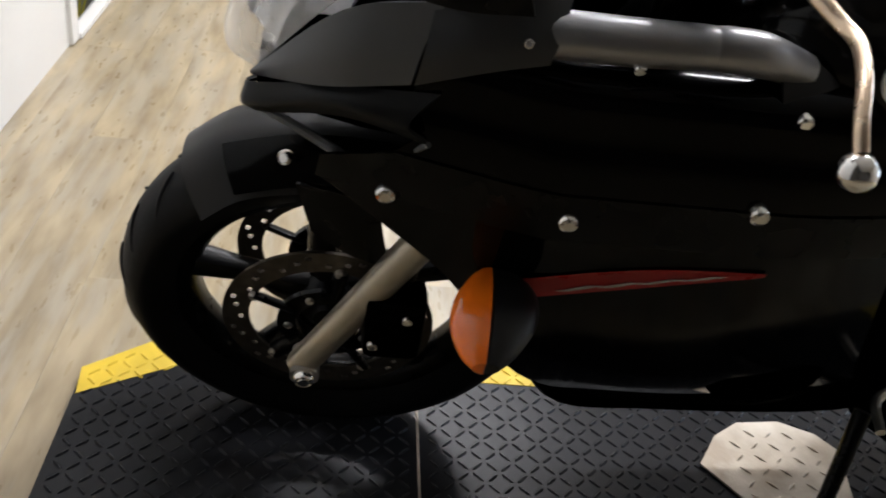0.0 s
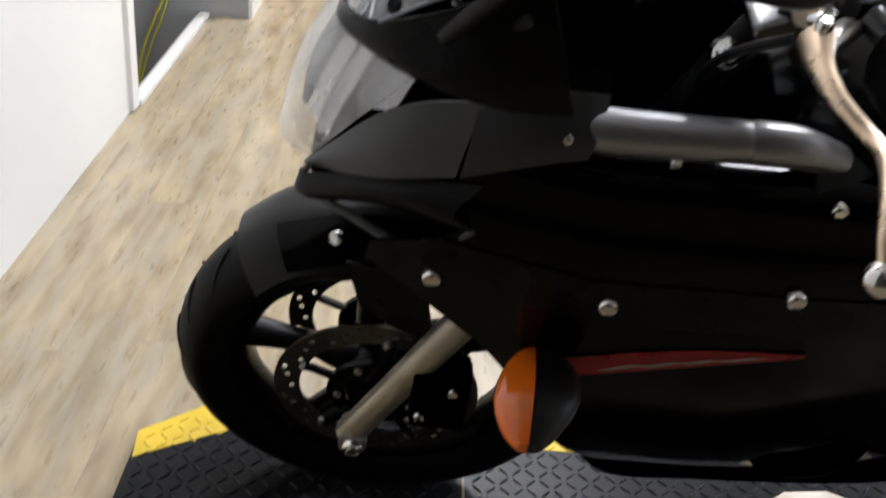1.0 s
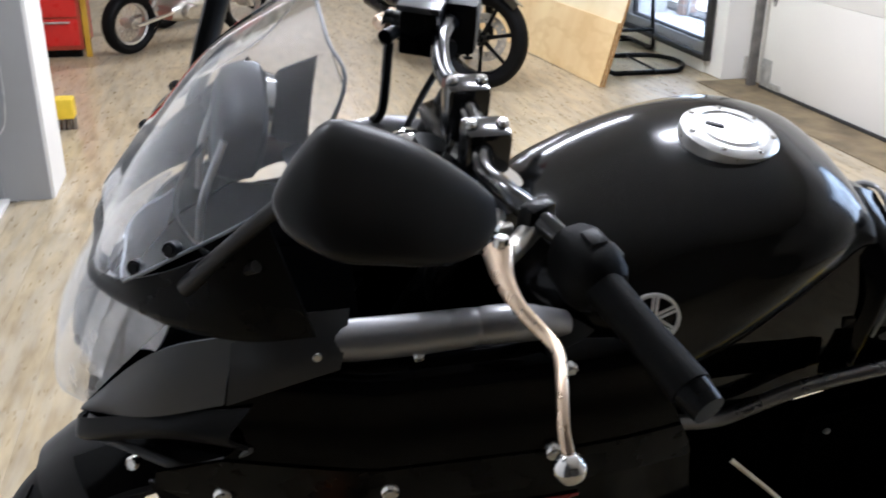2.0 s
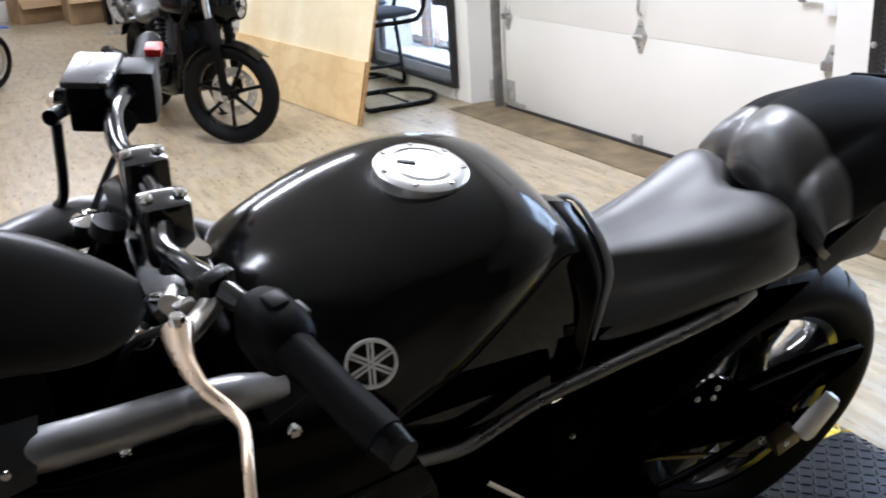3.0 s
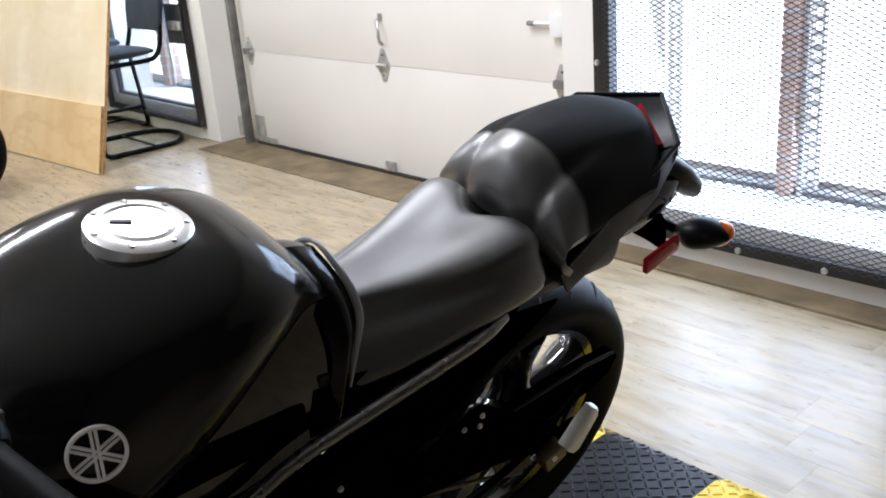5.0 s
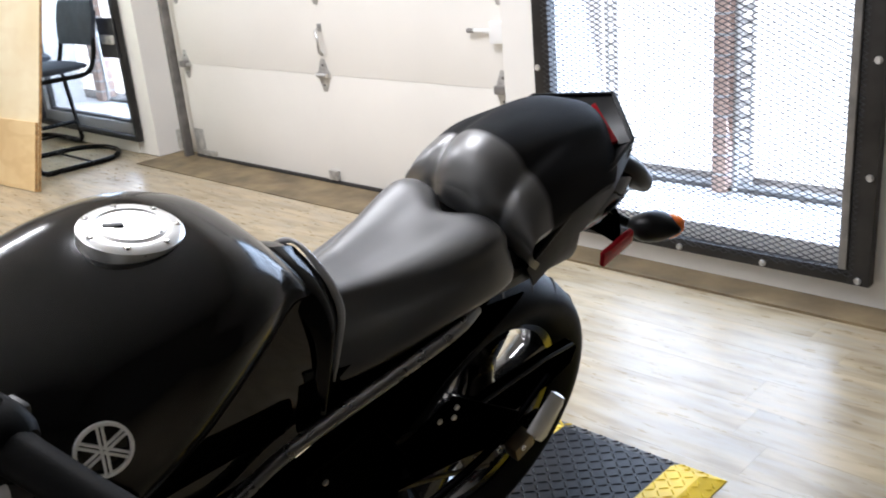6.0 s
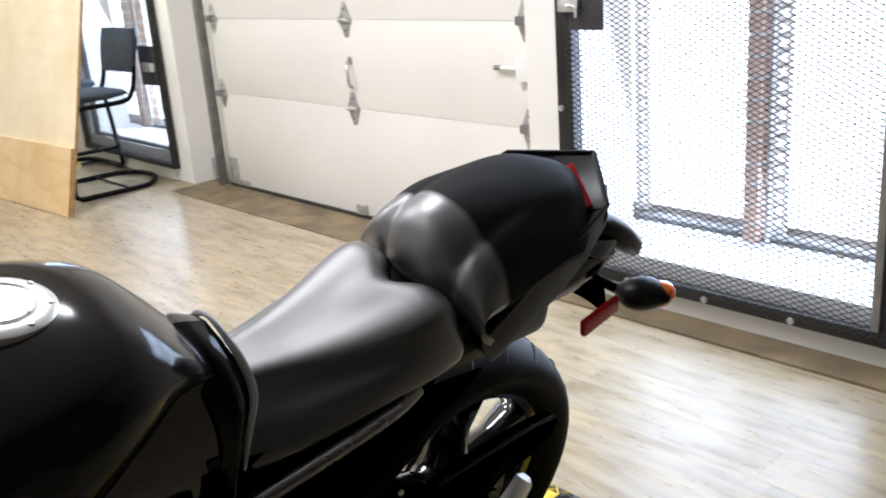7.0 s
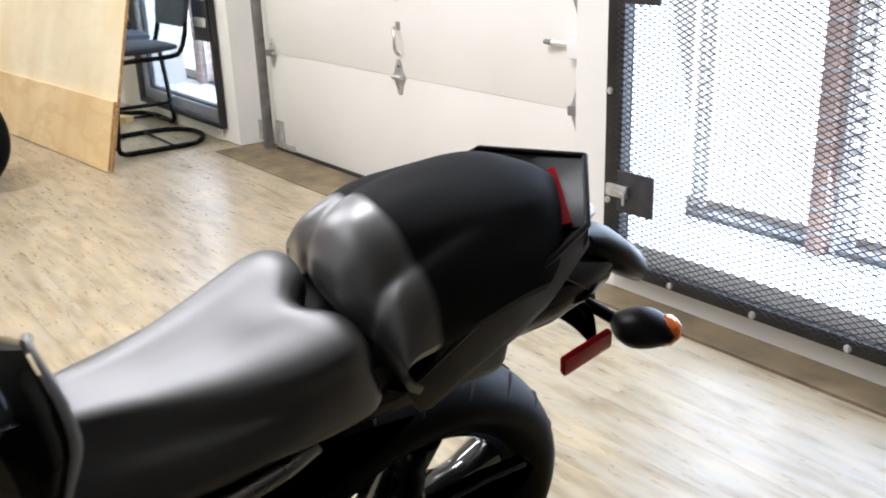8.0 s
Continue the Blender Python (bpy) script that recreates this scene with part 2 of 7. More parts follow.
def thing(name, label, category, at=None, group="", kind=""):
    ob = new(name)
    if at is not None:
        ob.matrix_basis = at
    return tagged(ob, label, category, group, kind)


def part(name, bm, material, parent, label="", smooth=True, angle=40):
    ob = new(name, finish(name, bm, material, smooth, angle))
    ob.parent = parent
    if label:
        ob["label"] = label
    return ob


def solo(name, bm, material, label, category, group="", kind="", smooth=True, at=None):
    ob = new(name, finish(name, bm, material, smooth))
    if at is not None:
        ob.matrix_basis = at
    return tagged(ob, label, category, group, kind)


def box(x0, x1, y0, y1, z0, z1, bevel=0.0, bm=None):
    own = bmesh.new()
    r = bmesh.ops.create_cube(own, size=1)
    for v in r["verts"]:
        v.co = Vector(((x0 + x1) / 2 + v.co.x * (x1 - x0), (y0 + y1) / 2 + v.co.y * (y1 - y0), (z0 + z1) / 2 + v.co.z * (z1 - z0)))
    if bevel:
        bmesh.ops.bevel(own, geom=own.edges[:], offset=bevel, segments=2, affect="EDGES", profile=0.6)
    return join(own, bm)


def join(own, bm):
    if bm is None:
        return own
    me = bpy.data.meshes.new("tmp")
    own.to_mesh(me)
    own.free()
    bm.from_mesh(me)
    bpy.data.meshes.remove(me)
    return bm


def moved(bm, m):
    bmesh.ops.transform(bm, matrix=m, verts=bm.verts)
    return bm


def spline(points, n):
    """Catmull-Rom through the points."""
    p = [Vector(q) for q in points]
    p = [p[0] * 2 - p[1], *p, p[-1] * 2 - p[-2]]
    out = []
    for i in range(1, len(p) - 2):
        for k in range(n):
            t = k / n
            a, b, c, d = p[i - 1], p[i], p[i + 1], p[i + 2]
            out.append(0.5 * (2 * b + (c - a) * t + (2 * a - 5 * b + 4 * c - d) * t * t + (3 * b - a - 3 * c + d) * t ** 3))
    out.append(p[-2])
    return out


def tube(points, radius, segs=12, n=6, bm=None, flat=1.0):
    """A round rod along a smooth line; radius may be a list along the points; flat squeezes it across."""
    own = bmesh.new()
    path = spline(points, n) if n > 1 else [Vector(q) for q in points]
    rad = radius if isinstance(radius, (list, tuple)) else [radius] * len(points)
    rings, up = [], None
    for i, p in enumerate(path):
        d = (path[min(i + 1, len(path) - 1)] - path[max(i - 1, 0)]).normalized()
        if up is None:
            up = d.orthogonal().normalized()
        up = (up - d * up.dot(d)).normalized()
        side = d.cross(up)
        f = i / (len(path) - 1) * (len(rad) - 1)
        j = min(int(f), len(rad) - 2)
        r = rad[j] + (rad[j + 1] - rad[j]) * (f - j)
        rings.append([own.verts.new(p + up * math.cos(2 * math.pi * k / segs) * r + side * math.sin(2 * math.pi * k / segs) * r * flat) for k in range(segs)])
    for a, b in zip(rings, rings[1:]):
        for k in range(segs):
            own.faces.new((a[k], a[(k + 1) % segs], b[(k + 1) % segs], b[k]))
    own.faces.new(rings[0][::-1])
    own.faces.new(rings[-1])
    return join(own, bm)


def loft(rings, bm=None, closed=True, caps=True):
    own = bmesh.new()
    rs = [[own.verts.new(p) for p in ring] for ring in rings]
    m = len(rs[0])
    for a, b in zip(rs, rs[1:]):
        for k in range(m if closed else m - 1):
            own.faces.new((a[k], a[(k + 1) % m], b[(k + 1) % m], b[k]))
    if caps and closed:
        own.faces.new(rs[0][::-1])
        own.faces.new(rs[-1])
    return join(own, bm)


def lathe(profile, segs=48, bm=None, m=None, close=False):
    """Profile of (radius, along) turned round the local x axis."""
    own = bmesh.new()
    rs = []
    for k in range(segs):
        a = 2 * math.pi * k / segs
        rs.append([own.verts.new((x, r * math.cos(a), r * math.sin(a))) for r, x in profile])
    nprof = len(profile)
    for k in range(segs):
        a, b = rs[k], rs[(k + 1) % segs]
        for j in range(nprof if close else nprof - 1):
            own.faces.new((a[j], a[(j + 1) % nprof], b[(j + 1) % nprof], b[j]))
    bmesh.ops.remove_doubles(own, verts=own.verts, dist=1e-6)
    if m is not None:
        moved(own, m)
    return join(own, bm)


def slab(outline, thick, bevel=0.0, bm=None, m=None):
    """A flat plate: outline of (y, z) in the plane x = 0, thickened along x."""
    own = bmesh.new()
    f = own.faces.new([own.verts.new((-thick / 2, y, z)) for y, z in outline])
    g = bmesh.ops.extrude_face_region(own, geom=[f])
    for v in g["geom"]:
        if isinstance(v, bmesh.types.BMVert):
            v.co.x += thick
    bmesh.ops.recalc_face_normals(own, faces=own.faces)
    if bevel:
        bmesh.ops.bevel(own, geom=[e for e in own.edges], offset=bevel, segments=2, affect="EDGES", profile=0.6)
    if m is not None:
        moved(own, m)
    return join(own, bm)


def shell(grid, thick, bm=None):
    """A sheet through a grid of points, given thickness inwards along its normals."""
    own = bmesh.new()
    vs = [[own.verts.new(p) for p in row] for row in grid]
    for a, b in zip(vs, vs[1:]):
        for k in range(len(a) - 1):
            own.faces.new((a[k], a[k + 1], b[k + 1], b[k]))
    bmesh.ops.recalc_face_normals(own, faces=own.faces)
    bmesh.ops.solidify(own, geom=own.faces[:], thickness=thick)
    return join(own, bm)


def sheet(ctrl, nu, nv, thick, bm=None):
    """A smooth curved panel through a coarse net of control points (rows by columns)."""
    rows = [spline(r, nv) for r in ctrl]
    cols = [spline([r[j] for r in rows], nu) for j in range(len(rows[0]))]
    return shell([[cols[j][i] for j in range(len(cols))] for i in range(len(cols[0]))], thick, bm)


def oval(u, c, top, bottom, half, n=28, power=2.4, flat_top=1.0):
    """A rounded ring across the bike at u: centre line c, top and bottom heights, half width."""
    out = []
    mid, hh = (top + bottom) / 2, (top - bottom) / 2
    for k in range(n):
        a = 2 * math.pi * k / n
        ca, sa = math.cos(a), math.sin(a)
        x = math.copysign(abs(ca) ** (2 / power), ca)
        z = math.copysign(abs(sa) ** (2 / power), sa)
        out.append(Vector((c + half * x, u, mid + hh * z)))
    return out


def bolt(at, r, depth=0.006, axis=(1, 0, 0), bm=None):
    own = lathe([(0, depth), (r * 0.55, depth), (r * 0.6, depth * 0.5), (r * 0.85, depth * 0.75), (r, depth * 0.3), (r, -depth)], 14)
    q = Vector((1, 0, 0)).rotation_difference(Vector(axis)).to_matrix().to_4x4()
    moved(own, Matrix.Translation(at) @ q)
    return join(own, bm)

# ---- the room ----
WY = 2.83           # inner face of the north wall
tagged(new("ground", finish("ground", box(-60, 60, -60, 60, -0.85, -0.47), PAVE, False)), "pale concrete ground outside the workshop", "ground", kind="structure")
b = box(-16.0, 3.0, -1.05, 3.0, -0.010, -0.006)
box(-16.0, -3.56, -4.0, -1.05, -0.010, -0.006, bm=b)
own = box(-16.15, 3.15, -1.06, WY + 0.30, -0.47, -0.012)
box(-16.15, -3.60, -4.15, -1.06, -0.47, -0.012, bm=own)
solo("foundation", own, CONCRETE, "concrete slab under the workshop floor", "foundation", kind="structure", smooth=False)
floor_bed = solo("floor", b, PLANK, "wood-look vinyl plank floor of the workshop", "floor", kind="structure", smooth=False)

b = box(-16.15, -6.50, WY, WY + 0.30, 0, 3.0)
box(-5.27, -5.05, WY + 0.012, WY + 0.30, 0, 3.0, bm=b)
box(-2.20, -1.94, WY, WY + 0.30, 0, 3.0, bm=b)
box(-0.79, 3.15, WY, WY + 0.30, 0, 3.0, bm=b)
box(-6.50, -5.27, WY, WY + 0.30, 2.10, 3.0, bm=b)
box(-5.05, -2.20, WY, WY + 0.30, 2.20, 3.0, bm=b)
box(-1.94, -0.79, WY, WY + 0.30, 2.10, 3.0, bm=b)
box(-6.50, -5.27, WY, WY + 0.30, 0, 0.186, bm=b)
box(-1.94, -0.79, WY, WY + 0.30, 0, 0.186, bm=b)
solo("wall_north", b, WALL_WHITE, "white painted wall with door and gate openings", "wall", kind="structure", smooth=False)
b = box(-2.53, 0.4, -1.16, -1.04, -0.45, 3.0)
box(-2.56, -2.50, -1.17, -1.025, 0, 3.0, bm=b)
solo("wall_south", b, WALL_WHITE, "white painted partition wall beside the mat", "wall", kind="structure", smooth=False)
# unseen walls, made dark so the black fairing has little light to reflect
solo("wall_corner", box(0.4, 3.15, -1.16, -1.04, 0, 3.0), mat("low_bounce_side", (0.08, 0.07, 0.06), 0.6, scale=3, vary=0.3), "unseen wall behind the camera side, dark to hold back bounced light", "wall", kind="structure", smooth=False)
solo("wall_east", box(3.0, 3.15, -1.2, WY + 0.1, 0, 3.0), mat("low_bounce_end", (0.07, 0.06, 0.05), 0.6, scale=3, vary=0.3), "unseen end wall, dark to hold back bounced light", "wall", kind="structure", smooth=False)
solo("wall_west", box(-16.15, -16.0, -4.1, WY, 0, 3.0), WALL_WHITE, "white painted far wall", "wall", kind="structure", smooth=False)
solo("wall_back", box(-16.15, -3.6, -4.15, -4.0, 0, 3.0), WALL_WHITE, "white painted side wall far behind", "wall", kind="structure", smooth=False)
solo("wall_recess", box(-3.60, -2.50, -1.62, -1.55, -0.45, 3.0), GREY_WALL, "grey panelled back of a recess with a sunken floor", "wall", kind="structure", smooth=False)
# unseen wall, added to stop sky light leaking into the recess
solo("wall_side", box(-2.50, -2.44, -1.62, -1.16, -0.45, 3.0), GREY_WALL, "unseen grey end wall added to keep sky light out of the recess", "wall", kind="structure", smooth=False)
solo("wall_return", box(-3.86, -3.56, -4.0, -0.85, -0.011, 3.0), WALL_WHITE, "white boxed wall end beside the recess", "wall", kind="structure", smooth=False)
solo("wall_panel", box(-3.56, -3.546, -1.55, -1.035, -0.45, 3.0, 0.001), GREY_WALL, "grey board on the flank of the boxed wall end", "wall panel", kind="structure", smooth=False)
solo("wall_panel", box(-3.56, -3.548, -1.034, -0.862, 0, 3.0, 0.001), GREY_WALL, "grey board on the flank of the boxed wall end", "wall panel", kind="structure", smooth=False)
solo("riser", box(-3.546, -2.53, -1.075, -1.0605, -0.43, -0.004), GREY_WALL, "grey riser under the threshold of the recess", "wall", kind="structure", smooth=False)
solo("trim", box(-3.546, -2.56, -1.056, -1.018, -0.005, 0.014, 0.003), WALL_WHITE, "white threshold strip along the recess", "trim", kind="structure")
solo("ceiling", box(-16.1, 3.1, -4.1, WY + 0.3, 3.0, 3.1), CEILING, "pale painted ceiling", "ceiling", kind="structure", smooth=False)
solo("recess_floor", box(-3.546, -2.50, -1.55, -1.0605, -0.46, -0.43), mat("dark_boards", (0.07, 0.045, 0.028), 0.6, scale=7, vary=0.4), "dark brown boards in the recess", "floor", kind="structure", smooth=False)
b = box(-5.02, -2.0, 2.665, 3.02, -0.006, 0.004)
box(-2.0, 3.0, 2.69, WY, -0.006, 0.004, bm=b)
solo("threshold", b, CONCRETE, "worn brown concrete strip in front of the overhead door", "floor", kind="structure", smooth=False)

for tx, ty in ((-2.15, 1.32), (-1.8, -0.68), (-4.1, 0.45), (-7.4, 0.5), (-11.6, 0.8)):
    t = thing("ceiling_light", "white fluorescent fitting under the ceiling", "ceiling light", pose(tx, ty, 3.0), group="ceiling lights")
    half = 0.27 if ty < 0 else 0.66
    part("housing", box(-0.14, 0.14, -half, half, -0.025, 0, 0.006), WHITE_PLASTIC, t)

# outside
solo("pavement", box(-11, 5, WY + 0.30, 3.36, -0.47, 0.190), PAVE, "pale concrete walk outside the gates", "pavement", kind="structure", smooth=False)
solo("kerb", box(-9, 3, 3.20, 3.355, 0.190, 0.210, 0.006), mat("dirty_kerb", (0.20, 0.19, 0.18), 0.9, scale=11, vary=0.6, bump=0.3), "low dusty concrete kerb with leaf litter", "kerb", kind="structure")
# self-lit sheet added behind the kerb, in place of the dazzling daylight
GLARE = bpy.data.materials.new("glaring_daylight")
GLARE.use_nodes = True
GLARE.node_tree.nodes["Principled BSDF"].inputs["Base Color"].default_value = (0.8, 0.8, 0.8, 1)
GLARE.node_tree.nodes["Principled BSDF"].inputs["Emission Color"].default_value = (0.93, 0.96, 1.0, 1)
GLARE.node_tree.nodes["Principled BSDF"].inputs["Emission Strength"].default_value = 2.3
solo("backdrop", box(-11, 5, 3.36, 3.44, -0.3, 2.5), GLARE, "glowing white sheet added outside in place of dazzling daylight", "backdrop", kind="structure", smooth=False)
rng = random.Random(5)
b = bmesh.new()
for i in range(160):
    x, y = rng.uniform(-7, 0), 3.215 - abs(rng.gauss(0, 0.02))
    s = rng.uniform(0.006, 0.02)
    slab([(-s, -s * 0.5), (s, -s * 0.4), (s * 0.8, s * 0.6), (-s * 0.6, s * 0.5)], 0.003, bm=b, m=pose(x, y, 0.194, rng.uniform(-20, 20), 90 + rng.uniform(-20, 20), rng.uniform(0, 360)))
solo("leaf_litter", b, DUST, "dry leaf litter blown against the kerb", "litter", kind="stuff", smooth=False)


def pilaster(x, w, name="brick_post", skin=BRICKY, label="slim pinkish brick post outside the gate"):
    t = thing(name, label, "post", pose(x, 3.22, 0.190))
    z = 0.0
    rows = []
    while z < 2.9:
        rows.append(z)
        z += 0.075
    core = part("core", box(-w / 2 + 0.004, w / 2 - 0.004, -0.05, 0.05, 0, 2.9), PAVE, t, smooth=False)
    proto = None
    for k, z in enumerate(rows):
        if proto is None:
            proto = part("brick", box(-w / 2, w / 2, -0.055, 0.055, 0, 0.065, 0.004), skin, t)
        else:
            o = new("brick", proto.data)
            o.parent, o.location = t, (0, 0, z)
    part("conduit", tube([(w / 2 + 0.02, -0.02, 0), (w / 2 + 0.02, -0.02, 2.9)], 0.012, 10, 1), GALV, t, "grey steel conduit")
    return t


def slotted_channel(x, w):
    """Upright white steel strip with a row of slots."""
    t = thing("slotted_upright", "white slotted steel upright standing on the kerb", "upright", pose(x, 3.262, 0.210), group="uprights outside")
    for sx in (-1, 1):
        part("flange", box(sx * w / 2 - 0.006, sx * w / 2 + 0.006, -0.012, 0.012, 0, 2.2, 0.002), WHITE_PLASTIC, t)
    for k in range(44):
        part("bridge", box(-w / 2 + 0.006, w / 2 - 0.006, -0.002, 0.002, 0.05 * k, 0.05 * k + 0.022), WHITE_PLASTIC, t, smooth=False)
    return t


pilaster(-1.450, 0.058)
slotted_channel(-1.392, 0.045)
slotted_channel(-1.985, 0.040)
pilaster(-6.35, 0.10)
pilaster(-7.6, 0.10)


def expanded(w, h, pitch_x, pitch_z, r):
    """Expanded metal: crossing zigzag strands, each a thin flat bar."""
    verts, faces = [], []
    nx, nz = int(w / pitch_x), int(h / pitch_z)

    def bar(ax, az, bx, bz, y):
        dx, dz = bx - ax, bz - az
        ln = math.hypot(dx, dz)
        ox, oz = -dz / ln * r, dx / ln * r
        k = len(verts)
        for sx, yy in ((1, y - r * 0.6), (-1, y - r * 0.6), (-1, y + r * 0.6), (1, y + r * 0.6)):
            verts.append((ax + ox * sx, yy, az + oz * sx))
            verts.append((bx + ox * sx, yy, bz + oz * sx))
        for q in range(4):
            a, b_ = 2 * q, 2 * ((q + 1) % 4)
            faces.append((k + a, k + a + 1, k + b_ + 1, k + b_))

    for i in range(nx):
        for j in range(nz):
            x0, z0 = i * pitch_x, j * pitch_z
            bar(x0, z0 + pitch_z / 2, x0 + pitch_x / 2, z0 + pitch_z, 0.0)
            bar(x0 + pitch_x / 2, z0 + pitch_z, x0 + pitch_x, z0 + pitch_z / 2, 0.0)
            bar(x0, z0 + pitch_z / 2, x0 + pitch_x / 2, z0, 0.002)
            bar(x0 + pitch_x / 2, z0, x0 + pitch_x, z0 + pitch_z / 2, 0.002)
    me = bpy.data.meshes.new("mesh_panel")
    me.from_pydata(verts, [], faces)
    me.materials.append(MESH_STEEL)
    return me


def mesh_gate(x0, x1, z0, z1, y, post, foot, name, label):
    """A barred gate: angle-iron frame, expanded metal, bolts."""
    t = thing(name, label, "gate", pose(x0, y, z0))
    w, h = x1 - x0, z1 - z0
    part("frame_post", box(0, post, -0.02, 0.02, 0, h, 0.003), STEEL_DARK, t)
    part("frame_post", box(w - post, w, -0.02, 0.02, 0, h, 0.003), STEEL_DARK, t)
    part("frame_rail", box(post, w - post, -0.018, 0.018, 0, foot, 0.003), STEEL_DARK, t)
    part("frame_rail", box(post, w - post, -0.018, 0.018, h - post, h, 0.003), STEEL_DARK, t)
    o = new("mesh_panel", expanded(w - 1.2 * post, h - 0.55 * foot - post * 0.6, 0.038, 0.0185, 0.0016))
    o.parent, o.location = t, (post * 0.6, -0.0225, foot * 0.55)
    return t


gate = mesh_gate(-2.005, -0.735, 0.088, 2.12, 2.795, 0.072, 0.045, "mesh_gate", "blackened steel security gate with expanded metal mesh")
for bx, bz in ((0.615, 0.016), (0.924, 0.016), (1.235, 0.016), (0.30, 0.016), (0.018, 0.62), (0.018, 1.05), (1.25, 0.35), (1.25, 0.70), (1.25, 1.02), (0.018, 0.25)):
    part("bolt", bolt((bx, -0.02, bz), 0.012, 0.007, (0, -1, 0)), GALV, gate)
part("slotted_channel", box(1.175, 1.20, -0.03, -0.012, 0.05, 1.95, 0.002), TRACK, gate)
for (bx0, bx1, bz0, bz1) in ((0.07, 0.225, 0.225, 0.365), (0.075, 0.225, 0.90, 1.06)):
    lk = part("lock_plate", box(bx0, bx1, -0.034, -0.026, bz0, bz1, 0.003), MESH_STEEL, gate, "dark steel lock guard plate")
    part("latch", box(bx0 - 0.035, bx0 + 0.055, -0.052, -0.034, (bz0 + bz1) / 2 - 0.018, (bz0 + bz1) / 2 + 0.022, 0.004), GALV, lk, "bare metal latch")
    part("latch_lever", tube([(bx0 + 0.01, -0.06, (bz0 + bz1) / 2 + 0.005), (bx0 + 0.05, -0.062, (bz0 + bz1) / 2), (bx0 + 0.055, -0.06, (bz0 + bz1) / 2 - 0.035)], 0.006, 8, 4), GALV, lk)

gate2 = mesh_gate(-6.58, -5.195, 0.085, 2.12, 2.815, 0.035, 0.035, "mesh_gate", "black steel framed mesh gate in the side opening")
part("inner_frame", box(0.10, 1.29, 0.03, 0.06, 0.075, 0.12, 0.003), STEEL_DARK, gate2)
part("inner_frame", box(1.245, 1.29, 0.03, 0.06, 0.12, 1.9, 0.003), STEEL_DARK, gate2)
part("inner_frame", box(0.10, 0.14, 0.03, 0.06, 0.12, 1.9, 0.003), STEEL_DARK, gate2)
lk = part("lock_plate", box(1.17, 1.375, -0.036, -0.024, 0.525, 0.765, 0.004), MESH_STEEL, gate2, "dark steel lock guard plate")
part("latch", box(1.24, 1.37, -0.06, -0.036, 0.61, 0.665, 0.006), GALV, lk)

# ---- overhead door ----
od = thing("overhead_door", "cream sectional overhead door with galvanised hinges", "garage door", pose(0, 2.967, 0.02))
seams = [0.0, 0.547, 0.975, 1.52, 2.14]
for a, c in zip(seams, seams[1:]):
    part("door_panel", box(-4.80, -2.255, 0, 0.045, a + 0.0007, c - 0.0007, 0.0015), DOOR_CREAM, od)
part("bottom_seal", box(-4.80, -2.255, -0.012, 0.03, -0.018, 0.001, 0.004), mat("seal_rubber", (0.03, 0.028, 0.026), 0.7), od, "black rubber bottom seal")


def door_hinge(x, z, half):
    """Diamond-leaved hinge over a panel seam."""
    h = part("hinge", slab([(-0.048, 0.012), (-0.036, 0.022), (-0.012, 0.082), (0.012, 0.082), (0.036, 0.022), (0.048, 0.012), (0.048, -0.012), (0.036, -0.022), (0.012, -0.082), (-0.012, -0.082), (-0.036, -0.022), (-0.048, -0.012)], 0.003, 0.0008,
                           m=pose(x, -0.004, z, 0, 0, -90)), GALV, od)
    part("knuckle", tube([(x - 0.038, -0.016, z), (x + 0.038, -0.016, z)], 0.011, 10, 1), GALV, h)
    b_ = bolt((x, -0.006, z + 0.05), 0.006, 0.004, (0, -1, 0))
    bolt((x, -0.006, z - 0.05), 0.006, 0.004, (0, -1, 0), bm=b_)
    part("hinge_bolts", b_, TRACK, h)
    if half:
        part("roller_bracket", box(x - 0.025, x + 0.03, -0.038, -0.006, z - 0.014, z + 0.02, 0.003), TRACK, h)
    return h


for z in seams[1:4]:
    door_hinge(-3.49, z, False)
    door_hinge(-2.32, z, True)
    door_hinge(-4.755, z, True)
part("lift_handle", tube([(-3.485, -0.008, 0.775), (-3.482, -0.030, 0.768), (-3.462, -0.040, 0.725), (-3.470, -0.034, 0.675), (-3.485, -0.006, 0.650)], 0.008, 8, 5), GALV, od)
part("handle_plate", box(-3.50, -3.47, -0.006, -0.001, 0.762, 0.800, 0.002), GALV, od)
part("bottom_bracket", box(-3.53, -3.46, -0.022, -0.001, 0.005, 0.055, 0.003), GALV, od, "galvanised step bracket")
part("slide_lock", box(-2.36, -2.29, -0.03, -0.001, 0.74, 0.83, 0.004), WHITE_PLASTIC, od, "cream painted slide lock body")
part("lock_bolt", tube([(-2.45, -0.020, 0.79), (-2.36, -0.018, 0.79)], 0.008, 8, 1), WHITE_PLASTIC, od)
part("lock_knob", tube([(-2.485, -0.021, 0.79), (-2.45, -0.020, 0.79)], 0.010, 8, 1), TRACK, od, "dark steel knob")
part("corner_bracket", box(-4.80, -4.70, -0.006, -0.001, 0.0, 0.16, 0.002), GALV, od)
part("corner_bracket", box(-4.72, -4.58, -0.012, -0.002, 0.0, 0.035, 0.003), GALV, od)
trk = solo("door_track", box(-4.880, -4.845, 2.915, 2.965, 0.0, 2.2, 0.004), TRACK, "grey steel door track on the jamb", "door track")
b = box(-4.915, -4.878, 2.905, 2.97, 0.05, 0.17, 0.003)
part("track_bracket", b, GALV, trk)
solo("door_track", box(-2.245, -2.205, 2.905, 2.965, 0.0, 2.2, 0.004), TRACK, "grey steel door track on the jamb", "door track")
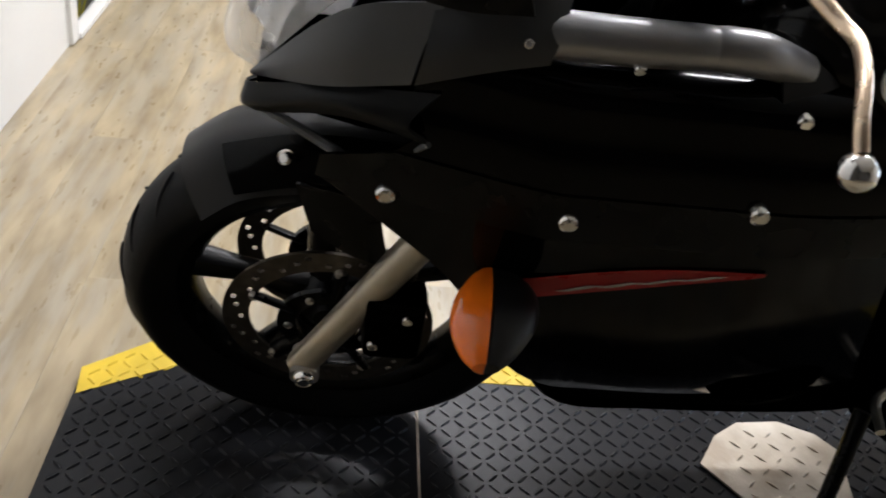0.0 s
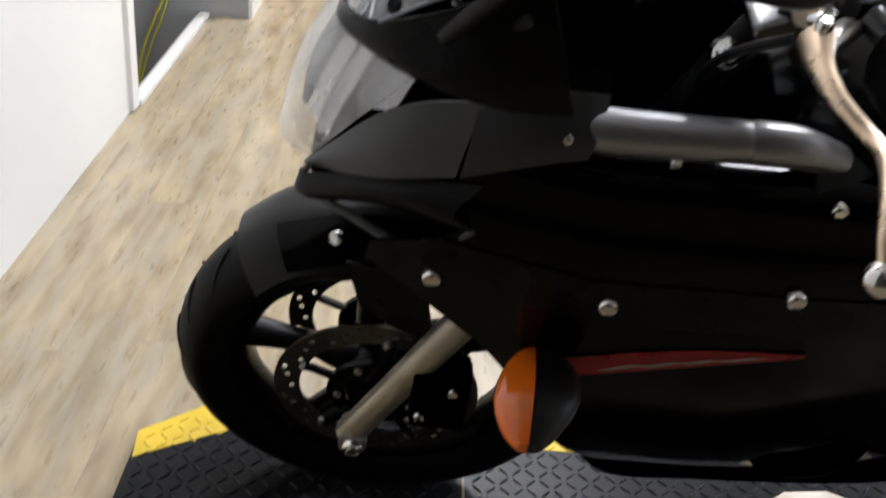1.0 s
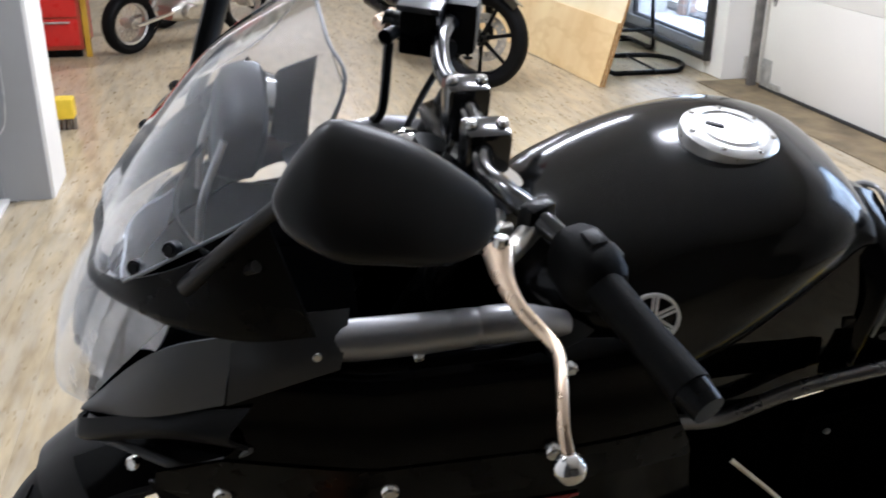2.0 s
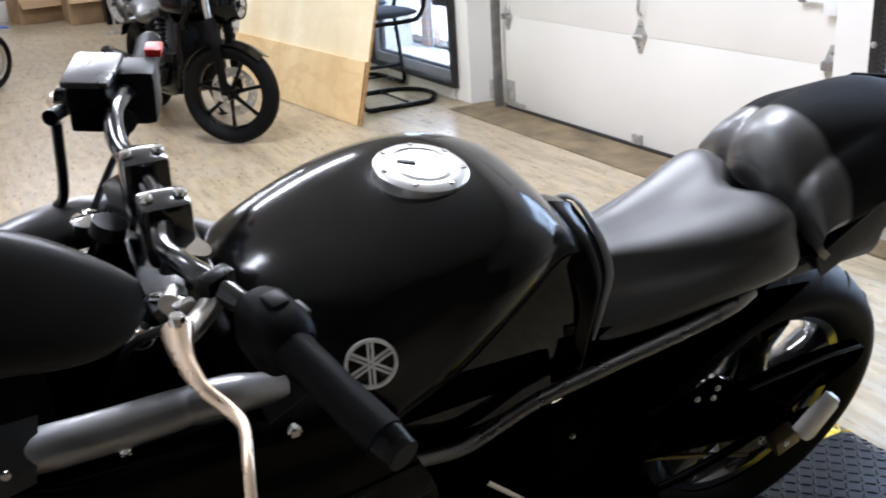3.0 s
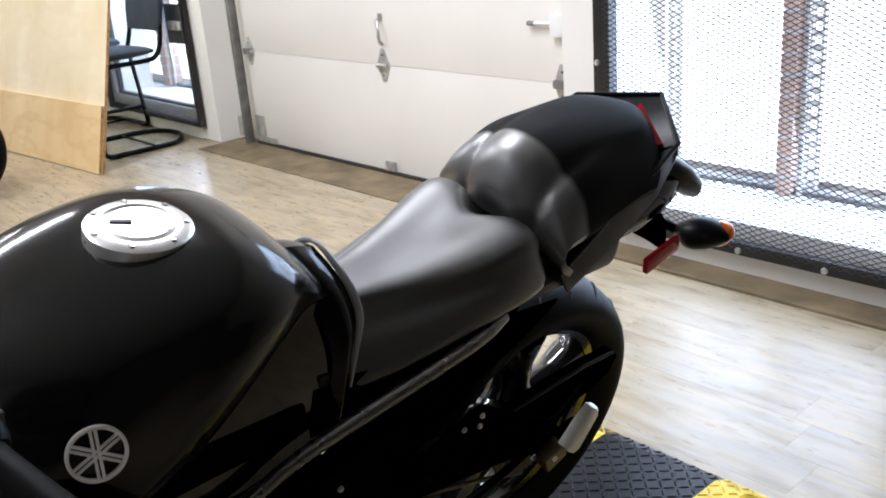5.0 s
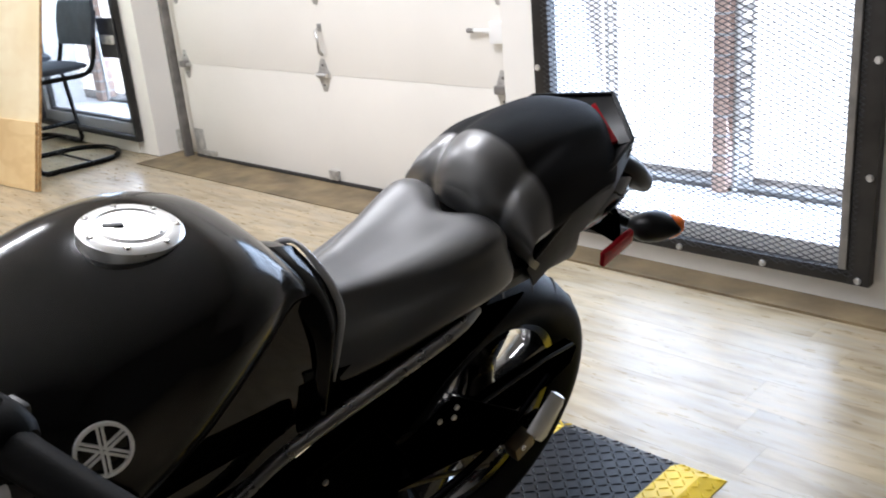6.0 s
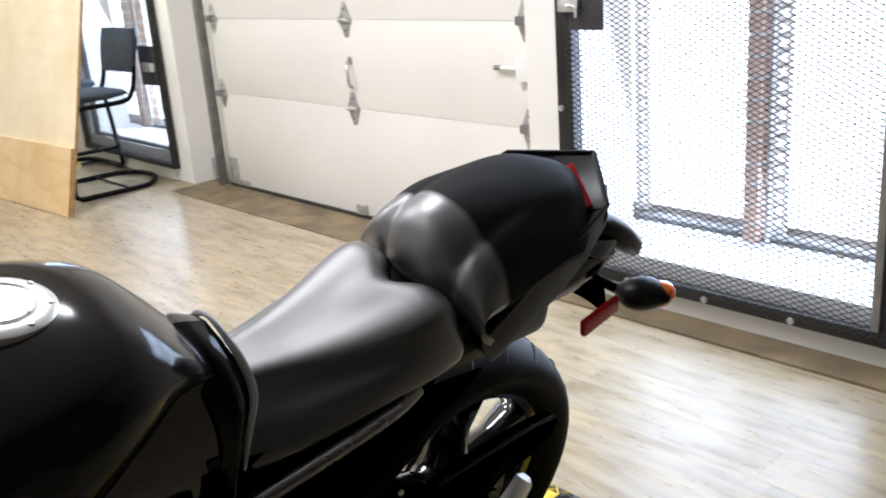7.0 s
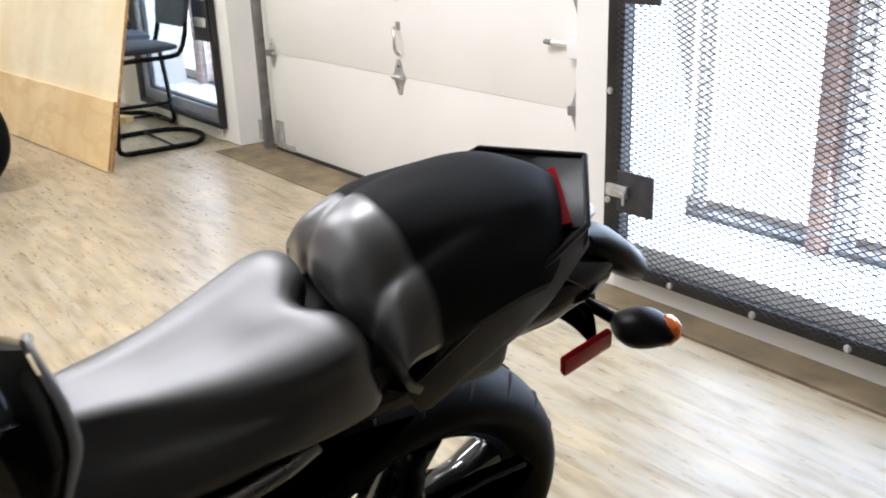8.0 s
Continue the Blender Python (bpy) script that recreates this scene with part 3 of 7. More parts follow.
solo("jamb_board", box(-5.045, -4.79, 3.016, 3.06, 0, 2.2, 0.006), DOOR_CREAM, "white painted door jamb board", "trim", kind="structure")

solo("jamb_board", box(-2.262, -2.205, 3.016, 3.06, 0, 2.2, 0.006), DOOR_CREAM, "cream painted door jamb board", "trim", kind="structure")

# ---- plywood ----
lean_ply = math.degrees(math.atan(0.25))
ply = solo("plywood_sheet", box(-2.15, 0, 0, 0.018, 0, 1.95, 0.001), PLY, "tall pale plywood sheet leaning back, standing on the floor", "plywood sheet",
           at=pose(-4.978, 2.03, 0.0, -lean_ply, 0, 5.0), smooth=False)
part("cut_edge", box(0.0002, 0.002, 0.001, 0.017, 0, 1.95), PLY_EDGE, ply, "brown layered cut edge", smooth=False)
ply2 = solo("plywood_offcut", box(-2.15, 0, -0.02, -0.002, 0, 0.385, 0.001), LOWER_PLY,
            "lower honey-coloured plywood strip standing against a taller sheet", "plywood sheet", at=pose(-4.978, 2.03, 0.0, -lean_ply, 0, 5.0), smooth=False)
part("cut_edge", box(0.0002, 0.002, -0.019, -0.003, 0, 0.385), PLY_EDGE, ply2, "brown layered cut edge", smooth=False)


# ---- chair ----
def sled_chair(at, label):
    """Cantilever chair: rounded floor loop, front legs, seat, back. Faces -x, back towards +x."""
    t = thing("cantilever_chair", label, "chair", at, group="visitor chairs")
    part("floor_loop", tube([(-0.29, -0.27, 0.016), (0.06, -0.27, 0.016), (0.17, -0.235, 0.016), (0.26, -0.11, 0.016), (0.285, 0.02, 0.016), (0.27, 0.13, 0.016), (0.20, 0.23, 0.016), (0.08, 0.27, 0.016), (-0.29, 0.27, 0.016)], 0.016, 10, 5), SATIN_BLACK, t, "black steel tube loop")
    part("floor_brace", tube([(0.02, -0.262, 0.016), (0.02, 0.262, 0.016)], 0.008, 8, 1), SATIN_BLACK, t)
    for sy in (-1, 1):
        part("frame_side", tube([(-0.285, sy * 0.27, 0.016), (-0.325, sy * 0.27, 0.045), (-0.315, sy * 0.265, 0.15), (-0.27, sy * 0.25, 0.49), (-0.22, sy * 0.24, 0.535),
                                 (0.07, sy * 0.225, 0.540), (0.140, sy * 0.222, 0.575), (0.175, sy * 0.22, 0.66), (0.195, sy * 0.21, 0.76), (0.235, sy * 0.20, 0.90)], 0.015, 10, 5), SATIN_BLACK, t, "black steel tube")
        part("rubber_foot", moved(box(-0.02, 0.02, -0.012, 0.012, 0.0, 0.014, 0.003), Matrix.Translation((-0.25, sy * 0.27, 0))), RUBBER, t)
    part("front_bar", tube([(-0.312, -0.262, 0.15), (-0.312, 0.262, 0.15)], 0.013, 10, 2), SATIN_BLACK, t)
    rings = []
    for k in range(11):
        f = k / 10
        x = -0.29 + 0.42 * f
        half = 0.245 * (0.70 + 0.30 * math.sin(math.pi * min(1, max(0, 0.10 + f * 0.78))))
        fat = 0.036 * math.sin(math.pi * (0.10 + 0.82 * f)) ** 0.5
        rings.append([Vector((x, p.x, p.z)) for p in oval(0, 0, 0.585 + fat, 0.585 - fat * 0.8, half, 24, 3.0)])
    part("seat_cushion", loft(rings), BLUE_CLOTH, t, "dark blue-grey fabric seat cushion")
    rings = []
    for k in range(11):
        f = k / 10
        z = 0.70 + 0.26 * f
        half = 0.235 * (0.90 + 0.10 * math.sin(math.pi * (0.1 + 0.8 * f)))
        fat = 0.030 * (0.55 + 0.45 * math.sin(math.pi * (0.06 + 0.88 * f)) ** 0.5)
        rings.append([Vector((0.200 + 0.045 * f + p.z - 0.4 * p.x * p.x, p.x, z)) for p in oval(0, 0, fat, -fat, half, 24, 3.4)])
    part("back_cushion", loft(rings), BLUE_CLOTH, t, "dark blue-grey fabric back cushion")
    return t


sled_chair(pose(-5.53, 2.505, 0, 0, 0, 90), "black sled-base visitor chair with dark fabric seat standing behind plywood")
sled_chair(pose(-6.31, 2.53, 0, 0, 0, 181), "black sled-base visitor chair with dark fabric seat beside the barred opening")
solo("wood_block", box(-0.075, 0.075, -0.04, 0.04, 0, 0.045, 0.003), LOWER_PLY, "small offcut of wood lying on the floor by the chairs", "wood block", at=pose(-6.33, 2.56, 0, 0, 0, 30), smooth=False)

# ---- the black sport motorcycle, leaning on its side stand ----
# local axes: x to its left, y to its rear from the front axle, z up
C = 0.04
BIKE = pose(-1.026, -0.204, 0.0135, 0, 16.3, -0.2)
bike = thing("motorcycle", "black sport motorcycle leaning on its side stand on a mat", "motorcycle", BIKE)


def mirrored(bm):
    for v in bm.verts:
        v.co.x = 2 * C - v.co.x
    bmesh.ops.reverse_faces(bm, faces=bm.faces)
    return bm


def both(name, build, material, label=""):
    part(name, build(), material, bike, label)
    part(name, mirrored(build()), material, bike, label)


def smooth_loft(rings, n):
    m = len(rings[0])
    cols = [spline([r[k] for r in rings], n) for k in range(m)]
    return loft([[cols[k][i] for k in range(m)] for i in range(len(cols[0]))])


def disc_mesh(r0, r1, thick, segs=96):
    """A drilled brake disc."""
    own = bmesh.new()
    nr = 5
    g = [[own.verts.new((0, (r0 + (r1 - r0) * j / nr) * math.cos(2 * math.pi * k / segs), (r0 + (r1 - r0) * j / nr) * math.sin(2 * math.pi * k / segs))) for j in range(nr + 1)] for k in range(segs)]
    for k in range(segs):
        for j in range(nr):
            if (k % 8 == 0 and j == 1) or (k % 8 == 3 and j == 3) or (k % 8 == 5 and j == 2):
                continue
            own.faces.new((g[k][j], g[k][j + 1], g[(k + 1) % segs][j + 1], g[(k + 1) % segs][j]))
    bmesh.ops.recalc_face_normals(own, faces=own.faces)
    bmesh.ops.solidify(own, geom=own.faces[:], thickness=thick)
    return own


def tyre_mesh(R, half, rim):
    prof = [(rim - 0.004, -half * 0.62), (rim + 0.012, -half * 0.80), (rim + (R - rim) * 0.45, -half * 0.99), (R - (R - rim) * 0.30, -half * 0.90), (R - (R - rim) * 0.12, -half * 0.62),
            (R - (R - rim) * 0.03, -half * 0.30), (R, 0)]
    full = prof + [(r, -x) for r, x in prof[-2::-1]]
    return lathe([(p.x, p.y) for p in spline([(r, x, 0) for r, x in full], 3)], 80)


GROOVE = mat("groove_black", (0.006, 0.006, 0.006), 0.8)


def groove_set(R, half, rim, n, name, parent):
    """Sipes of the tread, short dark inlays that follow the crown."""
    own = bmesh.new()

    def crown(x):
        f = abs(x) / half
        return R - (R - rim) * 0.30 * (f / 0.9) ** 2.2

    for k in range(n):
        a0 = 2 * math.pi * k / n
        for sgn in (-1, 1):
            pts = []
            for q in range(6):
                f = q / 5
                x = sgn * half * (0.12 + 0.68 * f)
                a = a0 + (0.5 * math.pi / n if sgn > 0 else 0) + 0.16 * f
                r = crown(x) + 0.0008
                pts.append(Vector((x, r * math.cos(a), r * math.sin(a))))
            tube(pts, [0.0012, 0.0024, 0.0028, 0.0028, 0.0024, 0.001], 6, 1, bm=own)
    return tagged(part(name, own, GROOVE, parent), kind="stuff")


def cast_wheel(name, at, R, half, rim, spokes, parent, turn=0, spoke_w=0.020, phase=0.0, rim_mat=SATIN_BLACK):
    w = part(name, lathe([(rim, -half * 0.66), (rim + 0.006, -half * 0.70), (rim + 0.006, -half * 0.62), (rim - 0.018, -half * 0.50), (rim - 0.030, -half * 0.20), (rim - 0.030, half * 0.20),
                          (rim - 0.018, half * 0.50), (rim + 0.006, half * 0.62), (rim + 0.006, half * 0.70), (rim, half * 0.66)], 72, close=True), rim_mat, parent)
    w.matrix_basis = Matrix.Translation(at) @ pose(0, 0, 0, 0, 0, turn)
    part("tyre", tyre_mesh(R, half, rim), RUBBER, w, "black road tyre")
    groove_set(R, half, rim, 22, "tread_groove", w)
    part("hub", lathe([(0.0, -0.06), (0.022, -0.06), (0.03, -0.05), (0.045, -0.04), (0.05, -0.02), (0.048, 0.02), (0.045, 0.04), (0.03, 0.05), (0.022, 0.06), (0, 0.06)], 32), rim_mat, w)
    for k in range(spokes):
        a = 2 * math.pi * k / spokes + phase
        d = Vector((0, math.cos(a), math.sin(a)))
        e = Vector((0, -math.sin(a), math.cos(a)))
        part("spoke", tube([d * 0.035, d * 0.08 + e * 0.004, d * (rim * 0.6), d * (rim - 0.025)], [spoke_w * 1.3, spoke_w * 0.9, spoke_w * 0.8, spoke_w * 1.1], 10, 4, flat=0.75), rim_mat, w)
    return w


fw = cast_wheel("front_wheel", (0.0, 0, 0.302), 0.299, 0.061, 0.222, 5, bike, turn=-1.5, phase=0.45, spoke_w=0.030)
for sx in (-0.064, 0.064):
    d = part("brake_disc", disc_mesh(0.112, 0.149, 0.005), DISC, fw, "drilled steel brake disc")
    d.location = (sx, 0, 0)
    part("disc_carrier", lathe([(0.045, sx - 0.004), (0.072, sx - 0.004), (0.072, sx + 0.004), (0.045, sx + 0.004)], 40, close=True), SATIN_BLACK, fw)
    for k in range(5):
        a = 2 * math.pi * k / 5 + 0.2
        dd = Vector((0, math.cos(a), math.sin(a)))
        part("carrier_arm", tube([Vector((sx, 0, 0)) + dd * 0.055, Vector((sx, 0, 0)) + dd * 0.115], 0.013, 8, 1, flat=0.5), SATIN_BLACK, fw)
        part("disc_button", bolt(Vector((sx + 0.003 * (1 if sx > 0 else -1), 0, 0)) + dd * 0.113, 0.008, 0.004, (1 if sx > 0 else -1, 0, 0)), ALU, fw)
        part("hub_bolt", bolt(Vector((sx + 0.003 * (1 if sx > 0 else -1), 0, 0)) + (Matrix.Rotation(0.6, 3, "X") @ dd) * 0.057, 0.0065, 0.005, (1 if sx > 0 else -1, 0, 0)), ALU, fw)
part("tyre_valve_mark", tube([(0.05, 0.18, 0.12), (0.052, 0.185, 0.125)], 0.003, 6, 1), ALU, fw)

for sx in (C - 0.112, C + 0.075):
    f = part("fork_leg", tube([(sx, -0.035, 0.268), (sx, 0.02, 0.378), (sx, 0.118, 0.575)], [0.0215, 0.0215, 0.0225], 24, 3), FORK, bike, "satin silver fork leg")
    part("axle_boss", tube([(sx - 0.022, -0.028, 0.272), (sx + 0.024, -0.028, 0.272)], 0.0205, 20, 1), ALU, f)
    part("axle_bolt", bolt((sx + 0.027, -0.028, 0.272), 0.015, 0.008), CHROME, f)
    part("fork_tube", tube([(sx, 0.118, 0.575), (sx, 0.345, 1.035)], 0.021, 20, 1), SATIN_BLACK, f)
    part("fork_cap", tube([(sx, 0.345, 1.035), (sx, 0.352, 1.05)], 0.020, 20, 1), CHROME, f)
b = box(C + 0.055, C + 0.105, 0.045, 0.125, 0.335, 0.455, 0.014)
part("brake_caliper", b, ENGINE_BLACK, bike)
part("caliper_bolt", bolt((C + 0.106, 0.06, 0.37), 0.008), CHROME, bike)
part("caliper_bolt", bolt((C + 0.106, 0.10, 0.43), 0.008), CHROME, bike)
part("brake_hose", tube([(C + 0.06, 0.10, 0.45), (C + 0.04, 0.12, 0.52), (C + 0.03, 0.13, 0.62), (C + 0.03, 0.16, 0.75)], 0.005, 8, 6), PLASTIC, bike)

# front mudguard over the tyre
net = []
for k in range(9):
    a = radians(54 + k * 12)
    row = []
    for j in range(7):
        q = (j - 3) / 3
        r = 0.343 - 0.055 * abs(q) ** 2.6 - (0.012 if k == 0 else 0)
        row.append(Vector((0.008 + q * 0.080, -r * math.cos(a), 0.298 + r * math.sin(a))))
    net.append(row)
part("front_mudguard", sheet(net, 3, 3, 0.004), GREY_PLASTIC, bike, "satin charcoal front mudguard")
net = []
for k in range(6):
    a = radians(66 + k * 13)
    net.append([Vector((0.008 + q * 0.083, -r * math.cos(a), 0.298 + r * math.sin(a))) for q, r in ((0.45, 0.3445), (0.62, 0.3360), (0.80, 0.3200), (0.96, 0.2990))])
part("mudguard_panel", sheet(net, 3, 3, 0.003), GLOSS_BLACK, bike, "glossy black inset panel of the mudguard")
part("mudguard_stay", sheet([[(0.088, -0.05, 0.60), (0.098, 0.0, 0.60), (0.10, 0.05, 0.58)], [(0.088, -0.03, 0.52), (0.105, 0.02, 0.50), (0.105, 0.07, 0.48)]], 4, 4, 0.004), SATIN_BLACK, bike)
part("mudguard_bolt", bolt((0.096, -0.062, 0.648), 0.009, 0.005, (0.8, -0.3, 0.5)), CHROME, bike)

# ---- side fairings ----
PROFILE = [(0.165, 0.893), (0.195, 0.898), (0.214, 0.897), (0.228, 0.890), (0.237, 0.878), (0.241, 0.864), (0.246, 0.846), (0.256, 0.824), (0.263, 0.795), (0.264, 0.765),
           (0.262, 0.735), (0.256, 0.69), (0.250, 0.63), (0.236, 0.55), (0.215, 0.45), (0.180, 0.355), (0.130, 0.290), (0.09, 0.275)]


def lerp_table(table, v):
    for (a, p), (c, q) in zip(table, table[1:]):
        if a <= v <= c:
            return p + (q - p) * (v - a) / (c - a)
    return table[0][1] if v < table[0][0] else table[-1][1]


FRONT = [(0.27, 0.50), (0.30, 0.40), (0.35, 0.305), (0.42, 0.235), (0.50, 0.19), (0.60, 0.150), (0.66, 0.09), (0.70, 0.030), (0.735, -0.022), (0.76, -0.030), (0.785, 0.030), (0.81, 0.085), (0.85, 0.06), (0.93, 0.09), (0.97, 0.12)]
REAR = [(0.27, 0.78), (0.35, 0.74), (0.45, 0.68), (0.55, 0.64), (0.65, 0.60), (0.75, 0.57), (0.85, 0.52), (0.90, 0.47), (0.97, 0.42)]


def side_net(lo, hi, n=16, out=0.0):
    rows = []
    for s, h in PROFILE[lo:hi]:
        row = []
        for k in range(n + 1):
            u = lerp_table(FRONT, h) + (lerp_table(REAR, h) - lerp_table(FRONT, h)) * k / n
            f = 0.66 + 0.34 * min(1, max(0, (u + 0.06) / 0.26)) ** 0.8
            g = 1 - 0.22 * max(0, (u - 0.42) / 0.3) ** 1.5
            row.append(Vector((C + (s - C) * f * g + out, u, h)))
        rows.append(row)
    return rows


for flip in (False, True):
    for nm, lo, hi, m_, lab in (("upper_fairing", 0, 9, FAIRING_BLACK, "glossy black upper side fairing"), ("fairing_band", 8, 11, SATIN_BLACK, "charcoal trim band along the fairing"),
                                ("lower_fairing", 10, 18, FAIRING_BLACK, "glossy black lower side fairing")):
        g = side_net(lo, hi, out=0.003 if nm == "fairing_band" else 0.0)
        own = shell([[p for p in r] for r in g], 0.004) if nm == "fairing_band" else sheet(g, 3, 1, 0.004)
        part(nm, mirrored(own) if flip else own, m_, bike, lab)


def on_side(u, h, out=0.0):
    """A point on the left fairing at (u, h)."""
    prof = sorted(((hh, s) for s, hh in PROFILE))
    s = lerp_table(prof, h)
    f = 0.66 + 0.34 * min(1, max(0, (u + 0.06) / 0.26)) ** 0.8
    g = 1 - 0.22 * max(0, (u - 0.42) / 0.3) ** 1.5
    return Vector((C + (s - C) * f * g + out, u, h))


for u, h in ((0.048, 0.740), (0.219, 0.764), (0.394, 0.795)):
    part("fairing_bolt", bolt(on_side(u, h, 0.004), 0.0105, 0.006), CHROME, bike, "bright fairing bolt")
part("fairing_bolt", bolt((0.232, 0.410, 0.881), 0.009, 0.005), CHROME, bike, "bright fairing bolt")
part("tank_shroud", sheet([[(0.190, 0.380, 0.938), (0.195, 0.425, 0.915), (0.195, 0.465, 0.882)], [(0.220, 0.385, 0.900), (0.220, 0.44, 0.875), (0.212, 0.50, 0.845)], [(0.236, 0.40, 0.865), (0.234, 0.46, 0.832), (0.220, 0.54, 0.795)]], 5, 5, 0.004),
     PLASTIC, bike, "matte black panel below the tank")
both("frame_shoulder", lambda: tube([(C + 0.158, 0.150, 0.922), (C + 0.165, 0.19, 0.927), (C + 0.167, 0.25, 0.929), (C + 0.167, 0.298, 0.931), (C + 0.166, 0.312, 0.931), (C + 0.166, 0.326, 0.931), (C + 0.163, 0.36, 0.927), (C + 0.150, 0.41, 0.906)], [0.019, 0.0215, 0.021, 0.020, 0.0188, 0.020, 0.020, 0.016], 24, 5), SHOULDER, "satin grey frame shoulder tube")
part("shoulder_cover", tube([(C - 0.150, 0.150, 0.920), (C - 0.158, 0.200, 0.938), (C - 0.160, 0.260, 0.950), (C - 0.160, 0.310, 0.945), (C - 0.158, 0.380, 0.908), (C - 0.150, 0.450, 0.880)], [0.022, 0.026, 0.028, 0.027, 0.026, 0.020], 20, 5), SHOULDER, bike, "satin grey cover over the frame shoulder")
part("shoulder_bolt", bolt((C + 0.184, 0.250, 0.914), 0.006, 0.004, (1, 0, -0.3)), CHROME, bike)
# red flash on the lower fairing with pale slashes
rows = []
for k in range(13):
    f = k / 12
    u = 0.19 + 0.25 * f
    lo_, hi_ = 0.622 + 0.077 * f, 0.658 + 0.045 * f + 0.014 * math.sin(f * 3)
    hi_ = max(hi_, lo_ + 0.001)
    rows.append([on_side(u, lo_, 0.0025), on_side(u, (lo_ + hi_) / 2, 0.0028), on_side(u, hi_, 0.0025)])
part("red_flash", shell(rows, 0.0008), RED_GRAPHIC, bike, "dark red painted flash")
for k in range(4):
    u = 0.235 + 0.040 * k
    base = 0.646 + 0.0125 * k
    part("pale_slash", shell([[on_side(u, base, 0.0042), on_side(u + 0.014, base + 0.002, 0.0042)], [on_side(u + 0.030, base + 0.015 - 0.001 * k, 0.0042), on_side(u + 0.046, base + 0.017 - 0.001 * k, 0.0042)]], 0.0006), SILVER_GRAPHIC, bike, "pale painted slash")

# ---- nose, lamp and screen ----


both("nose_panel", lambda: sheet([[(C + 0.100, -0.090, 0.805), (C + 0.142, -0.005, 0.912), (C + 0.162, 0.08, 0.945)],
                                  [(C + 0.104, -0.091, 0.804), (C + 0.155, -0.014, 0.873), (C + 0.172, 0.066, 0.906)],
                                  [(C + 0.103, -0.089, 0.800), (C + 0.157, -0.018, 0.839), (C + 0.178, 0.058, 0.867)]], 6, 6, 0.004), NOSE_GREY, "charcoal nose side panel")
both("nose_duct", lambda: sheet([[(C + 0.095, -0.086, 0.796), (C + 0.112, -0.091, 0.799), (C + 0.150, -0.015, 0.836), (C + 0.180, 0.085, 0.862)],
                                 [(C + 0.097, -0.094, 0.778), (C + 0.122, -0.094, 0.780), (C + 0.168, -0.008, 0.830), (C + 0.192, 0.060, 0.832)],
                                 [(C + 0.090, -0.085, 0.764), (C + 0.114, -0.085, 0.764), (C + 0.165, 0.0, 0.812), (C + 0.194, 0.078, 0.814)]], 5, 5, 0.004), PLASTIC, "matte black intake lip")
part("nose_core", loft([oval(u, C, tp, bt, hw, 24, 3) for u, tp, bt, hw in ((-0.086, 0.806, 0.778, 0.098), (-0.045, 0.850, 0.755, 0.126), (0.02, 0.91, 0.745, 0.150), (0.08, 0.945, 0.735, 0.158), (0.20, 0.93, 0.735, 0.150))]), ENGINE_BLACK, bike, "dark inner nose behind the panels")
both("nose_rear_panel", lambda: sheet([[(C + 0.150, 0.074, 0.955), (C + 0.162, 0.12, 0.965), (C + 0.150, 0.186, 0.956)], [(C + 0.177, 0.067, 0.910), (C + 0.186, 0.115, 0.926), (C + 0.180, 0.178, 0.936)], [(C + 0.182, 0.061, 0.870), (C + 0.192, 0.125, 0.901), (C + 0.188, 0.172, 0.911)]], 4, 4, 0.004), COWL_GREY, "charcoal cowl panel behind the nose")
part("panel_screw", bolt((C + 0.186, 0.150, 0.930), 0.005, 0.004, (1, 0, 0.4)), CHROME, bike)
both("duct_blade", lambda: tube([(C + 0.112, -0.080, 0.768), (C + 0.132, -0.045, 0.766), (C + 0.152, -0.006, 0.758), (C + 0.160, 0.014, 0.753), (C + 0.178, 0.056, 0.783), (C + 0.193, 0.081, 0.813)], [0.004, 0.005, 0.0055, 0.006, 0.005, 0.003], 8, 5), NOSE_GREY)
both("cowl_upper", lambda: sheet([[(C + 0.0, -0.050, 0.964), (C + 0.06, -0.056, 0.962), (C + 0.115, -0.020, 0.985), (C + 0.150, 0.05, 1.03), (C + 0.15, 0.11, 1.075)],
                                  [(C + 0.0, -0.064, 0.946), (C + 0.065, -0.062, 0.946), (C + 0.135, 0.0, 0.956), (C + 0.170, 0.075, 0.965), (C + 0.18, 0.14, 0.985)],
                                  [(C + 0.0, -0.060, 0.936), (C + 0.06, -0.056, 0.936), (C + 0.135, 0.010, 0.942), (C + 0.172, 0.085, 0.945), (C + 0.185, 0.15, 0.955)]], 5, 5, 0.004), SATIN_BLACK, "black upper cowl around the lamp")
hl = part("headlight", sheet([[(C - 0.132, 0.010, 0.940), (C - 0.06, -0.058, 0.936), (C, -0.066, 0.934), (C + 0.06, -0.058, 0.936), (C + 0.132, 0.010, 0.940)],
                              [(C - 0.125, -0.030, 0.890), (C - 0.085, -0.092, 0.868), (C, -0.112, 0.860), (C + 0.085, -0.092, 0.868), (C + 0.125, -0.030, 0.890)],
                              [(C - 0.098, -0.088, 0.806), (C - 0.06, -0.118, 0.796), (C, -0.130, 0.790), (C + 0.06, -0.118, 0.796), (C + 0.098, -0.088, 0.806)]], 6, 5, 0.003), LENS_CLEAR, bike, "clear frosted headlight lens")
